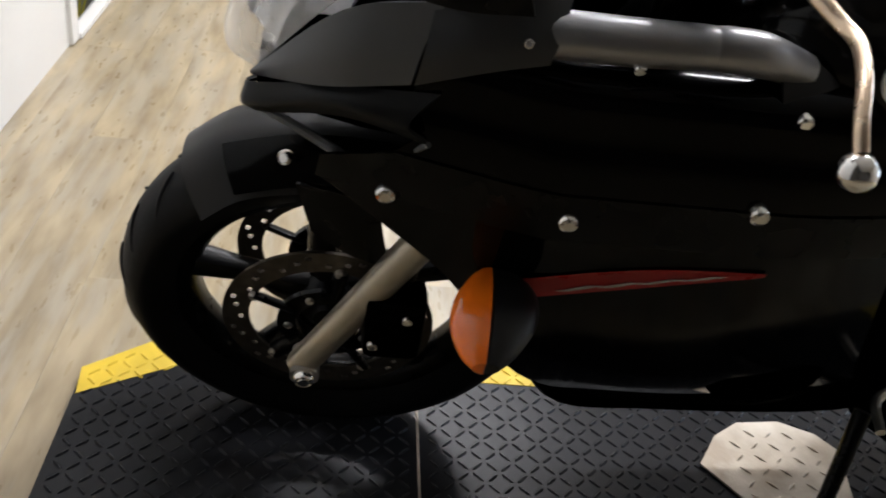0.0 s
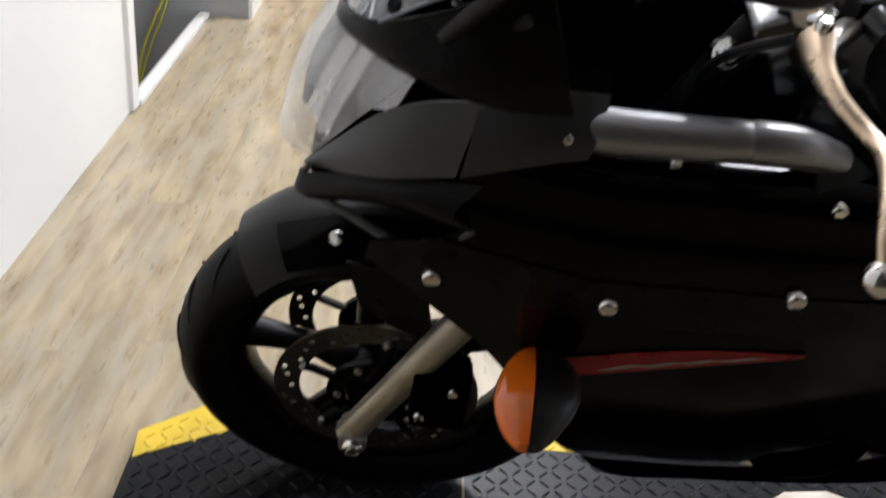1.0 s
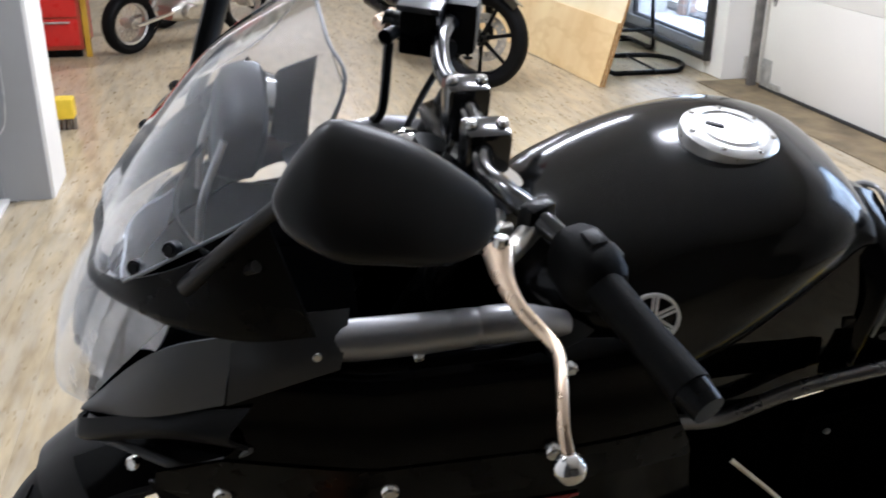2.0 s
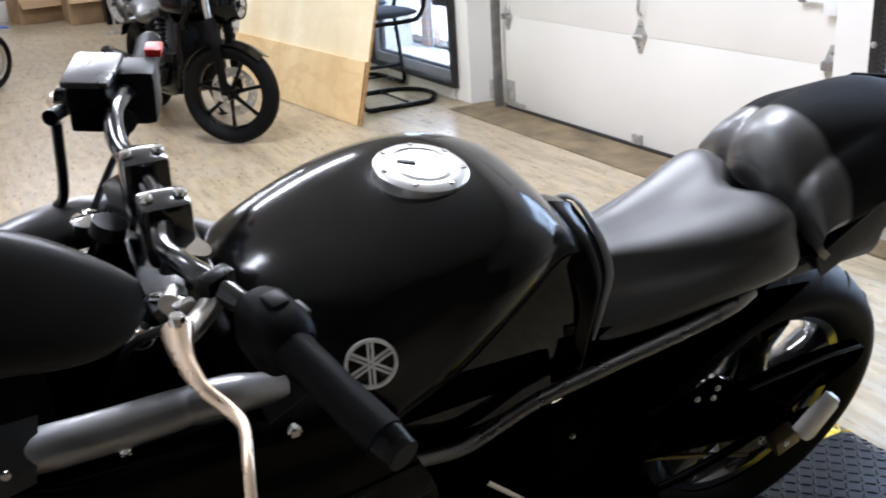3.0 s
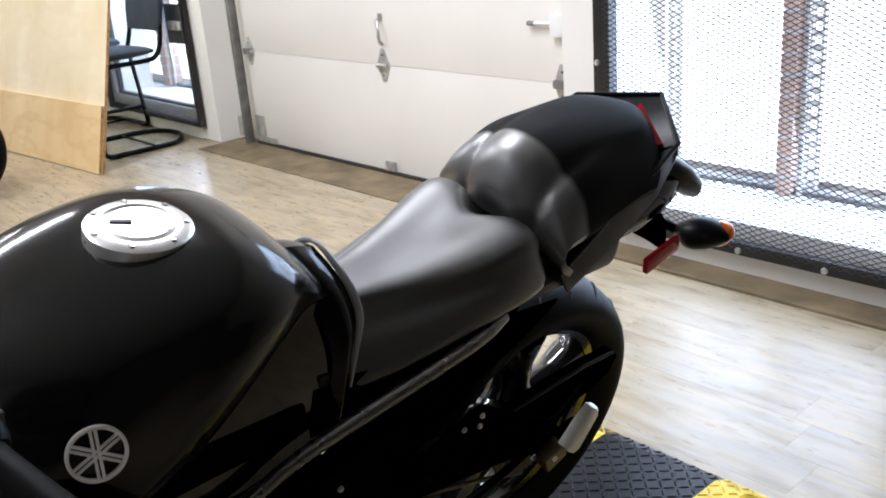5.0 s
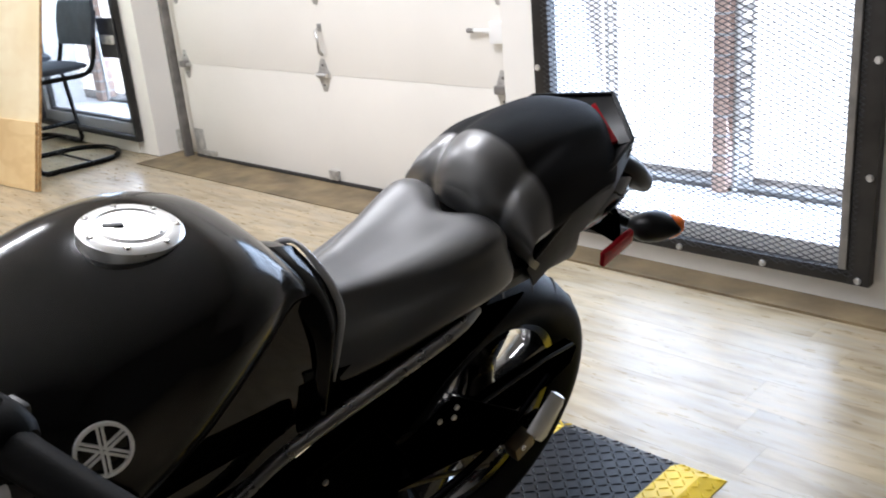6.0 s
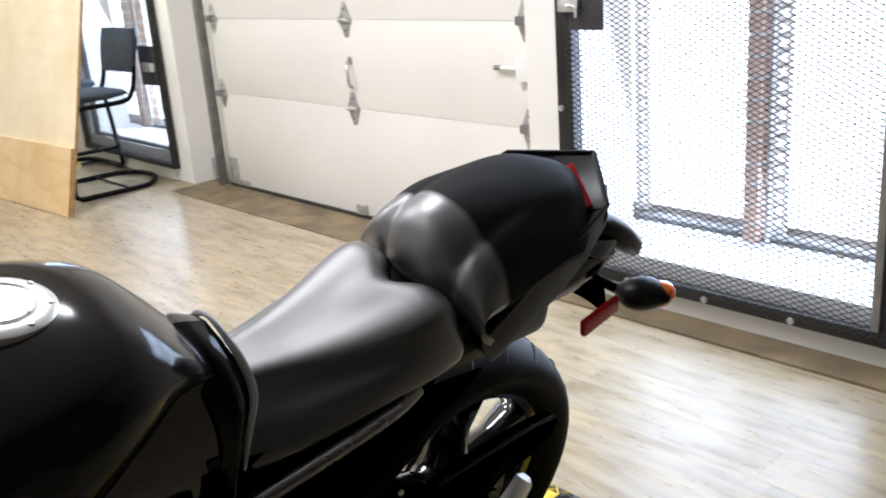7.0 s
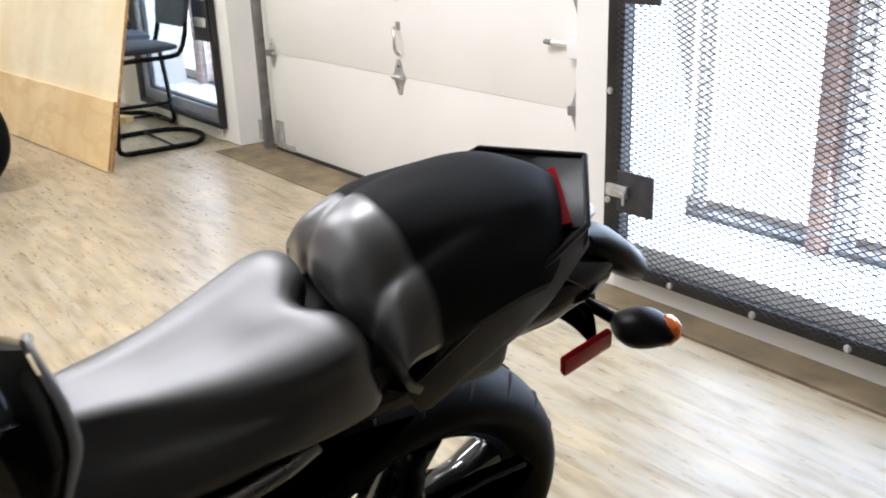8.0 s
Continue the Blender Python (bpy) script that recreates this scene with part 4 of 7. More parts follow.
part("lamp_bowl", sheet([[(C - 0.115, 0.015, 0.930), (C - 0.06, -0.030, 0.930), (C, -0.035, 0.930), (C + 0.06, -0.030, 0.930), (C + 0.115, 0.015, 0.930)],
                         [(C - 0.10, -0.01, 0.87), (C - 0.06, -0.040, 0.855), (C, -0.040, 0.85), (C + 0.06, -0.040, 0.855), (C + 0.10, -0.01, 0.87)],
                         [(C - 0.085, -0.065, 0.812), (C - 0.05, -0.080, 0.80), (C, -0.085, 0.797), (C + 0.05, -0.080, 0.80), (C + 0.085, -0.065, 0.812)]], 5, 5, 0.003), LAMP_INNER, hl, "bright faceted reflector")
part("lamp_divider", tube([(C, -0.058, 0.925), (C, -0.086, 0.86), (C, -0.100, 0.80)], [0.010, 0.014, 0.010], 10, 4, flat=0.5), PLASTIC, hl, "dark divider between the lamps")
for sx in (-1, 1):
    for x0, x1, back in ((0.020, 0.048, 0.0), (0.056, 0.080, 0.012)):
        part("reflector_facet", sheet([[(C + sx * x0, -0.098 + back, 0.812), (C + sx * (x0 + x1) / 2, -0.090 + back, 0.810), (C + sx * x1, -0.084 + back, 0.814)],
                                       [(C + sx * x0, -0.078 + back, 0.865), (C + sx * (x0 + x1) / 2, -0.066 + back, 0.865), (C + sx * x1, -0.066 + back, 0.868)],
                                       [(C + sx * x0, -0.050 + back, 0.922), (C + sx * (x0 + x1) / 2, -0.040 + back, 0.922), (C + sx * x1, -0.040 + back, 0.924)]], 4, 4, 0.002), REFLECTOR, hl, "bright curved reflector facet")
screen = part("windscreen", sheet([[(C - 0.117, -0.022, 0.985), (C - 0.07, -0.054, 0.970), (C, -0.050, 0.970), (C + 0.07, -0.054, 0.970), (C + 0.117, -0.022, 0.985)],
                                   [(C - 0.150, 0.02, 1.03), (C - 0.085, 0.006, 1.045), (C, -0.004, 1.05), (C + 0.085, 0.006, 1.045), (C + 0.150, 0.02, 1.03)],
                                   [(C - 0.155, 0.130, 1.10), (C - 0.09, 0.085, 1.130), (C, 0.070, 1.145), (C + 0.09, 0.085, 1.130), (C + 0.155, 0.130, 1.10)],
                                   [(C - 0.130, 0.182, 1.184), (C - 0.075, 0.175, 1.203), (C, 0.172, 1.210), (C + 0.075, 0.175, 1.203), (C + 0.130, 0.182, 1.184)]], 6, 6, 0.003), SCREEN, bike, "clear tinted windscreen")
rim_ = [(C + 0.117, -0.022, 0.985), (C + 0.150, 0.02, 1.03), (C + 0.155, 0.130, 1.10), (C + 0.130, 0.182, 1.184), (C + 0.075, 0.175, 1.203), (C, 0.172, 1.210)]
# bead on the screen rim; the edge highlight is put into its pale tint
part("screen_edge", tube(rim_ + [(2 * C - x, y, z) for x, y, z in rim_[-2::-1]], 0.0018, 8, 6), mat("edge_highlight_grey", (0.22, 0.24, 0.27), 0.4, vary=0.2), screen, "thin bead on the screen rim, pale like the highlight there")
screen.visible_shadow = False
hl.visible_shadow = False
for k, (s, u, h) in enumerate(((0.124, -0.004, 1.003), (0.146, 0.032, 1.038), (-0.124, -0.004, 1.003), (-0.146, 0.032, 1.038))):
    part("screen_bolt", bolt((C + s, u - 0.004, h + 0.003), 0.008, 0.006, (0.75 * (1 if s > 0 else -1), -0.45, 0.5)), PLASTIC, bike)
pod = part("instrument_panel", loft([[Vector((p.x, p.y + 0.25 * (p.z - 1.08), p.z)) for p in oval(u, C - 0.02, 1.072 + h, 1.072 - h, w, 28, 2.8)] for u, h, w in ((0.070, 0.026, 0.054), (0.076, 0.038, 0.072), (0.092, 0.042, 0.080), (0.112, 0.040, 0.078), (0.118, 0.034, 0.070))]), PLASTIC, bike, "black instrument pod behind the screen")
part("gauge_bezel", moved(lathe([(0.030, 0.0), (0.034, 0.004), (0.040, 0.003), (0.041, -0.006)], 36, m=pose(0, 0, 0, 0, 0, 90)), Matrix.Translation((C - 0.03, 0.121, 1.072)) @ pose(0, 0, 0, -14, 0, 0)), CHROME, pod, "thin bright gauge ring")
part("pod_bracket", sheet([[(C - 0.06, 0.135, 1.02), (C - 0.03, 0.165, 1.03)], [(C - 0.07, 0.130, 1.08), (C - 0.04, 0.172, 1.09)], [(C - 0.06, 0.14, 1.105), (C - 0.03, 0.176, 1.135)]], 3, 3, 0.004), PLASTIC, bike, "black wedge-shaped cover beside the pod")
both("screen_stay", lambda: tube([(C + 0.05, 0.045, 0.97), (C + 0.055, 0.055, 1.03), (C + 0.05, 0.080, 1.09)], 0.004, 8, 4), ALU, "bare metal screen stay")
part("speed_cable", tube([(C - 0.06, 0.09, 1.06), (C - 0.02, 0.04, 1.02), (C + 0.03, 0.025, 1.0), (C + 0.08, 0.05, 0.985), (C + 0.10, 0.09, 0.98)], 0.0028, 8, 6), PLASTIC, bike, "thin black cable")
both("cowl_strut", lambda: tube([(C + 0.10, 0.03, 0.95), (C + 0.165, 0.10, 1.03)], [0.004, 0.006], 8, 2), GREY_PLASTIC)

# mirrors on their arms
MIRROR_BLACK = mat("mirror_black_plastic", (0.0085, 0.0080, 0.0076), 0.34, spec=0.28, vary=0.2, bump=0.05, bscale=400)
MIRROR = [(0.113, 1.200, 1.206, 0.004), (0.119, 1.190, 1.213, 0.014), (0.134, 1.183, 1.228, 0.020), (0.155, 1.178, 1.242, 0.023), (0.185, 1.172, 1.235, 0.024), (0.215, 1.165, 1.222, 0.023), (0.240, 1.162, 1.207, 0.020), (0.258, 1.166, 1.196, 0.014), (0.268, 1.176, 1.190, 0.006)]
for flip in (False, True):
    own = tube([(C + 0.145, 0.034, 0.994), (C + 0.19, 0.080, 1.075), (C + 0.232, 0.128, 1.150), (C + 0.28, 0.158, 1.196)], [0.009, 0.007, 0.007, 0.009], 12, 4, flat=0.7)
    if flip:
        own = tube([(C + 0.145, 0.034, 0.994), (C + 0.19, 0.064, 1.070), (C + 0.238, 0.098, 1.150), (C + 0.28, 0.130, 1.200)], [0.010, 0.017, 0.018, 0.012], 14, 5, flat=0.6)
    arm = part("mirror_arm", mirrored(own) if flip else own, PLASTIC, bike, "thin black mirror arm")
    rings = []
    for u, lo, hi, deep in MIRROR:
        ring = []
        wide = (hi - lo) / 0.064
        for q in range(28):
            a = 2 * math.pi * q / 28
            ca, sa = math.cos(a), math.sin(a)
            off = deep * math.copysign(abs(ca) ** 0.8, ca)
            up = math.copysign(abs(sa) ** 0.8, sa)
            ring.append(Vector((C + 0.308 - 0.038 * wide * up + 0.62 * off, u, (lo + hi) / 2 + (hi - lo) / 2 * up + 0.50 * off)))
        rings.append(ring)
    own = smooth_loft(rings, 3)
    hs = part("mirror_housing", mirrored(own) if flip else own, MIRROR_BLACK, arm, "black mirror housing")

# front indicators
for flip in (False, True):
    body, lens = [], []
    for k in range(13):
        f = k / 12
        w = math.sin(math.pi * (0.06 + 0.90 * f)) ** 0.55
        s = C + 0.205 + 0.118 * f
        body.append([Vector((s, 0.168 - 0.010 * f + 0.060 * max(0, math.cos(a)) * w * (1 - 0.4 * f) + 0.004 * min(0, math.cos(a)), 0.652 + 0.027 * math.sin(a) * w)) for a in [2 * math.pi * q / 20 for q in range(20)]])
        lens.append([Vector((s, 0.165 - 0.010 * f - 0.038 * max(0, math.cos(a)) * w, 0.652 + 0.0285 * math.sin(a) * w)) for a in [2 * math.pi * q / 20 for q in range(20)]])
    own = loft(body)
    ind = part("front_indicator", mirrored(own) if flip else own, GREY_PLASTIC, bike, "black indicator body")
    own = loft(lens)
    part("amber_lens", mirrored(own) if flip else own, AMBER, ind, "amber indicator lens")

# ---- fuel tank ----
TANK = [(0.362, 0.930, 0.80, 0.070), (0.39, 0.958, 0.77, 0.115), (0.43, 0.980, 0.745, 0.147), (0.49, 1.001, 0.735, 0.170), (0.55, 1.021, 0.758, 0.173), (0.61, 1.034, 0.795, 0.168), (0.665, 1.037, 0.838, 0.157),
        (0.715, 1.028, 0.878, 0.144), (0.76, 1.008, 0.905, 0.122), (0.80, 0.970, 0.905, 0.098), (0.832, 0.934, 0.890, 0.066), (0.848, 0.912, 0.882, 0.036)]
NT = 72


def ledges(u, h):
    """Two soft ledges sculpted into the flanks, converging towards the tail of the tank."""
    k = max(0.0, min(1.0, (u - 0.40) / 0.06, (0.76 - u) / 0.10))
    out = 0.0
    for h0, rate in ((0.985, 0.10), (0.925, 0.80)):
        line = h0 + rate * (u - 0.60)
        out += 0.5 * (1 + math.tanh((line - h) / 0.010))
    return 0.0085 * k * (out - 1)


rings = []
for u, top, bot, half in TANK:
    ring = []
    for k in range(NT):
        a = 2 * math.pi * k / NT
        ca, sa = math.cos(a), math.sin(a)
        p = 2.1 if sa > 0 else 2.2
        x = math.copysign(abs(ca) ** (2 / 2.3), ca)
        z = math.copysign(abs(sa) ** (2 / p), sa)
        mid = bot + (top - bot) * 0.56
        hh = (top - mid) if sa > 0 else (mid - bot)
        knee = 1 - 0.10 * max(0, min(1, (u - 0.55) / 0.15)) * max(0, -sa)
        h = mid + hh * z
        ring.append(Vector((C + half * x * knee + math.copysign(ledges(u, h), ca) * min(1, abs(ca) * 3), u - 0.035 * min(0, sa), h)))
    rings.append(ring)
cols = [spline([r[k] for r in rings], 5) for k in range(NT)]
TANK_PAINT = mat("tank_black_metallic", (0.0065, 0.0062, 0.0058), 0.13, spec=0.26, vary=0.15, rvary=0.03)
tank = part("fuel_tank", loft([[cols[k][i] for k in range(NT)] for i in range(len(cols[0]))]), TANK_PAINT, bike, "glossy black fuel tank", angle=70)
capm = pose(C + 0.004, 0.634, 1.0365, -4, 0, 0) @ Matrix.Diagonal((0.91, 0.91, 1, 1))
cp = part("filler_cap", moved(lathe([(0, 0.006), (0.036, 0.007), (0.040, 0.004), (0.042, 0.004), (0.0445, 0.0065), (0.056, 0.006), (0.0615, 0.002), (0.0615, -0.014)], 56, m=pose(0, 0, 0, 0, -90, 0)), capm), CAP_METAL, bike, "brushed silver filler cap")
part("key_flap", moved(box(-0.004, 0.004, -0.032, -0.008, 0.0055, 0.0085, 0.001), capm @ pose(0, 0, 0, 0, 0, -25)), PLASTIC, cp, "dark key slot")
part("cap_hinge", moved(box(-0.018, 0.018, 0.012, 0.034, 0.0040, 0.0076, 0.0008), capm @ pose(0, 0, 0, 0, 0, -25)), CAP_METAL, cp)
for k in range(7):
    a = 2 * math.pi * k / 7 + 0.3
    part("cap_screw", moved(bolt((0.053 * math.cos(a), 0.053 * math.sin(a), 0.0055), 0.0045, 0.002, (0, 0, 1)), capm), CHROME, cp)


# round emblem: ring and crossed bars, drawn as plain shapes
eu, eh = 0.505, 0.917
near = [p for col in cols for p in col if p.x > C and abs(p.y - eu) < 0.05 and abs(p.z - eh) < 0.05]
fit_ = np.linalg.lstsq(np.array([(1, p.y - eu, p.z - eh) for p in near]), np.array([p.x for p in near]), rcond=None)[0]
axis = Vector((1, -fit_[1], -fit_[2])).normalized()
em = Matrix.Translation(Vector((float(fit_[0]), eu, eh)) + axis * 0.0062) @ Vector((1, 0, 0)).rotation_difference(axis).to_matrix().to_4x4() @ Matrix.Scale(0.82, 4)
ring = lathe([(0.030, -0.003), (0.030, 0.002), (0.0318, 0.003), (0.0345, 0.002), (0.0345, -0.003)], 48)
emb = part("round_emblem", moved(ring, em), EMBLEM, bike, "silver round emblem with crossed bars")
for k in range(3):
    a = math.pi * k / 3 + math.pi / 2
    d = Vector((0, math.cos(a), math.sin(a)))
    e = Vector((0, -math.sin(a), math.cos(a)))
    for off in (-0.0028, 0.0028):
        part("emblem_bar", moved(tube([d * -0.031 + e * off, d * 0.031 + e * off], 0.0021, 6, 1), em), EMBLEM, emb)
# arch-shaped cover between tank and seat
both("knee_cover", lambda: sheet([[(C, 0.862, 0.936), (C + 0.030, 0.866, 0.924), (C + 0.055, 0.874, 0.901), (C + 0.078, 0.875, 0.870), (C + 0.095, 0.860, 0.834), (C + 0.104, 0.848, 0.785), (C + 0.108, 0.842, 0.750)],
                                  [(C, 0.830, 0.946), (C + 0.036, 0.838, 0.934), (C + 0.070, 0.850, 0.906), (C + 0.094, 0.852, 0.868), (C + 0.108, 0.842, 0.830), (C + 0.114, 0.834, 0.785), (C + 0.116, 0.830, 0.748)],
                                  [(C, 0.795, 0.950), (C + 0.036, 0.802, 0.938), (C + 0.062, 0.808, 0.910), (C + 0.086, 0.824, 0.868), (C + 0.097, 0.828, 0.832), (C + 0.101, 0.822, 0.785), (C + 0.101, 0.818, 0.748)]], 5, 5, 0.008), GLOSS_BLACK, "glossy black arch cover between tank and seat")
KNEE_GLOSS = mat("mirror_gloss_panel", (0.0015, 0.0015, 0.0015), 0.06, spec=0.55, vary=0.2, rvary=0.02)
both("knee_panel", lambda: sheet([[(C + 0.062, 0.735, 0.940), (C + 0.064, 0.80, 0.925), (C + 0.070, 0.845, 0.885)], [(C + 0.080, 0.690, 0.87), (C + 0.085, 0.77, 0.86), (C + 0.088, 0.842, 0.84)],
                                  [(C + 0.098, 0.63, 0.80), (C + 0.102, 0.74, 0.79), (C + 0.100, 0.835, 0.79)], [(C + 0.114, 0.54, 0.725), (C + 0.117, 0.68, 0.71), (C + 0.112, 0.825, 0.735)]], 5, 5, 0.004), KNEE_GLOSS, "mirror-gloss black knee panel")
part("panel_clip", box(C + 0.092, C + 0.100, 0.808, 0.824, 0.800, 0.816, 0.003), PLASTIC, bike)
RAIL = mat("satin_dark_tube", (0.17, 0.17, 0.17), 0.28, metal=0.8, scale=14, vary=0.06, rvary=0.03)
both("frame_rail", lambda: tube([(C + 0.165, 0.45, 0.735), (C + 0.150, 0.56, 0.722), (C + 0.142, 0.64, 0.706), (C + 0.136, 0.69, 0.715), (C + 0.134, 0.76, 0.740), (C + 0.134, 0.87, 0.760), (C + 0.134, 0.97, 0.777), (C + 0.132, 1.06, 0.794), (C + 0.120, 1.11, 0.802)], 0.0098, 14, 5), RAIL, "satin dark frame tube")

# ---- seats and tail ----
def pillion_material():
    """Smooth vinyl on the lobed nose, rough grippy cover behind a V-shaped seam."""
    m = mat("pillion_vinyl", (0.050, 0.050, 0.0505), 0.40, spec=1.0, vary=0.2, bump=0.12, bscale=800, rvary=0.04, coat=1.0)
    nt = m.node_tree
    b = nt.nodes["Principled BSDF"]
    tc = [n for n in nt.nodes if n.type == "TEX_COORD"][0]
    sep = nt.nodes.new("ShaderNodeSeparateXYZ")
    nt.links.new(tc.outputs["Object"], sep.inputs[0])

    def op(kind, a, c):
        n = nt.nodes.new("ShaderNodeMath")
        n.operation = kind
        for i, v in enumerate((a, c)):
            if isinstance(v, (int, float)):
                n.inputs[i].default_value = v
            else:
                nt.links.new(v, n.inputs[i])
        return n.outputs[0]

    side = op("ABSOLUTE", op("SUBTRACT", sep.outputs[0], C), 0.0)
    seam = op("ADD", op("MULTIPLY", side, 0.12), 1.238)
    back = nt.nodes.new("ShaderNodeMapRange")
    nt.links.new(op("SUBTRACT", sep.outputs[1], seam), back.inputs[0])
    back.inputs[1].default_value, back.inputs[2].default_value = -0.004, 0.006
    b.inputs["Coat Roughness"].default_value = 0.40
    for sock, value in (("Specular IOR Level", 0.10), ("Coat Weight", 0.0)):
        mr = nt.nodes.new("ShaderNodeMapRange")
        nt.links.new(back.outputs[0], mr.inputs[0])
        mr.inputs[3].default_value, mr.inputs[4].default_value = b.inputs[sock].default_value, value
        nt.links.new(mr.outputs[0], b.inputs[sock])
    rough = b.inputs["Roughness"].links[0].from_socket
    nt.links.new(op("ADD", rough, op("MULTIPLY", back.outputs[0], 0.28)), b.inputs["Roughness"])
    src = b.inputs["Base Color"].links[0].from_socket
    mx = nt.nodes.new("ShaderNodeMix")
    mx.data_type = "RGBA"
    nt.links.new(back.outputs[0], mx.inputs["Factor"])
    nt.links.new(src, mx.inputs["A"])
    mx.inputs["B"].default_value = (0.008, 0.008, 0.0083, 1)
    nt.links.new(mx.outputs["Result"], b.inputs["Base Color"])
    return m


PILLION_VINYL = pillion_material()
TAIL_PLASTIC = mat("tail_plastic", (0.007, 0.007, 0.0073), 0.50, spec=0.16, vary=0.2, bump=0.08, bscale=500)


def pad_ring(u, top, bot, ht, hb, dip):
    """Seat section: a flat top of half width ht, a soft shoulder, a flank that widens to hb."""
    half = [(0, top - dip), (0.30 * ht, top - 0.7 * dip), (0.60 * ht, top - 0.2 * dip), (0.84 * ht, top - 0.003), (ht, top - 0.012), (ht + 0.30 * (hb - ht), top - 0.030), (ht + 0.62 * (hb - ht), (top + bot) / 2), (hb, bot + 0.014), (hb - 0.010, bot), (0.5 * hb, bot)]
    line = spline([(x, z, 0) for x, z in half], 3)
    right = [Vector((C + p.x, u, p.y)) for p in line]
    left = [Vector((C - p.x, u, p.y)) for p in line[1:]]
    return right + left[::-1]


def rise(v, lo, hi):
    f = max(0.0, min(1.0, (v - lo) / (hi - lo)))
    return f * f * (3 - 2 * f)


RIDER = [(0.880, 0.864, 0.772, 0.042, 0.098, 0), (0.900, 0.866, 0.774, 0.046, 0.106, 0), (0.94, 0.868, 0.780, 0.054, 0.116, 0.001), (0.98, 0.871, 0.788, 0.066, 0.122, 0.002), (1.05, 0.883, 0.802, 0.088, 0.128, 0.003), (1.11, 0.900, 0.810, 0.104, 0.130, 0.003),
         (1.150, 0.912, 0.816, 0.108, 0.130, 0.002), (1.178, 0.908, 0.819, 0.102, 0.126, 0), (1.192, 0.886, 0.822, 0.088, 0.118, 0)]
rings = []
for u, top, bot, ht, hb, dip in RIDER:
    f = (u - 0.880) / 0.312
    ring = pad_ring(u, top, bot, ht, hb, dip)
    for p in ring:
        p.y += -0.60 * (top - p.z) * max(0.0, 1 - f / 0.35) - 0.030 * f ** 4 * math.exp(-((p.x - C) / 0.035) ** 2)
        p.z -= 0.018 * rise(f, 0.78, 1.0) * math.exp(-((p.x - C) / 0.030) ** 2) * (p.z > (top + bot) / 2)
    rings.append(ring)
rs = part("rider_seat", smooth_loft(rings, 4), VINYL, bike, "dark grey vinyl rider seat")
edge = [(C, 0.868, 0.938), (C + 0.030, 0.872, 0.926), (C + 0.056, 0.878, 0.903), (C + 0.080, 0.879, 0.872), (C + 0.097, 0.864, 0.836), (C + 0.106, 0.852, 0.787)]
# front lip of the seat; its pale grey stands in for the specular edge
part("seat_front_lip", tube([(2 * C - x, y, z) for x, y, z in edge[:0:-1]] + edge, [0.002, 0.004, 0.0058, 0.0058, 0.0045, 0.003, 0.0045, 0.0058, 0.0058, 0.004, 0.002], 8, 5), mat("lip_highlight_grey", (0.30, 0.30, 0.30), 0.35), rs, "lip along the seat front, pale grey in place of its highlight")
part("seat_bed", box(C - 0.10, C + 0.10, 1.10, 1.40, 0.775, 0.862, 0.02), PLASTIC, bike, "black seat base between the two seats")
# pillion cushion: profiles from the front hem over the nose to the rear, at growing distance from the centre line
PILLION = [(0.000, [(1.198, 0.890), (1.184, 0.916), (1.184, 0.948), (1.198, 0.979), (1.232, 0.999), (1.295, 1.009), (1.36, 1.014), (1.42, 1.016), (1.47, 1.008), (1.505, 0.990)]),
           (0.030, [(1.200, 0.888), (1.186, 0.913), (1.187, 0.944), (1.202, 0.974), (1.236, 0.994), (1.297, 1.005), (1.36, 1.012), (1.42, 1.013), (1.46, 1.005), (1.492, 0.986)]),
           (0.053, [(1.208, 0.884), (1.196, 0.906), (1.198, 0.936), (1.213, 0.963), (1.246, 0.984), (1.30, 0.998), (1.36, 1.006), (1.415, 1.007), (1.452, 0.999), (1.480, 0.976)]),
           (0.069, [(1.218, 0.875), (1.206, 0.894), (1.206, 0.919), (1.220, 0.946), (1.253, 0.971), (1.303, 0.988), (1.36, 0.998), (1.41, 0.999), (1.442, 0.990), (1.470, 0.966)]),
           (0.088, [(1.226, 0.858), (1.207, 0.878), (1.203, 0.910), (1.217, 0.941), (1.252, 0.963), (1.298, 0.978), (1.352, 0.982), (1.402, 0.979), (1.432, 0.972), (1.458, 0.957)]),
           (0.113, [(1.233, 0.846), (1.215, 0.866), (1.210, 0.894), (1.221, 0.920), (1.255, 0.940), (1.290, 0.953), (1.338, 0.957), (1.380, 0.956), (1.408, 0.953), (1.434, 0.943)]),
           (0.130, [(1.240, 0.838), (1.222, 0.852), (1.214, 0.872), (1.224, 0.889), (1.252, 0.896), (1.282, 0.902), (1.315, 0.912), (1.352, 0.923), (1.382, 0.930), (1.408, 0.932)])]
net = [[(C - 1.12 * d, y, z) for y, z in line] for d, line in PILLION[:0:-1]] + [[(C + d, y, z) for y, z in line] for d, line in PILLION]


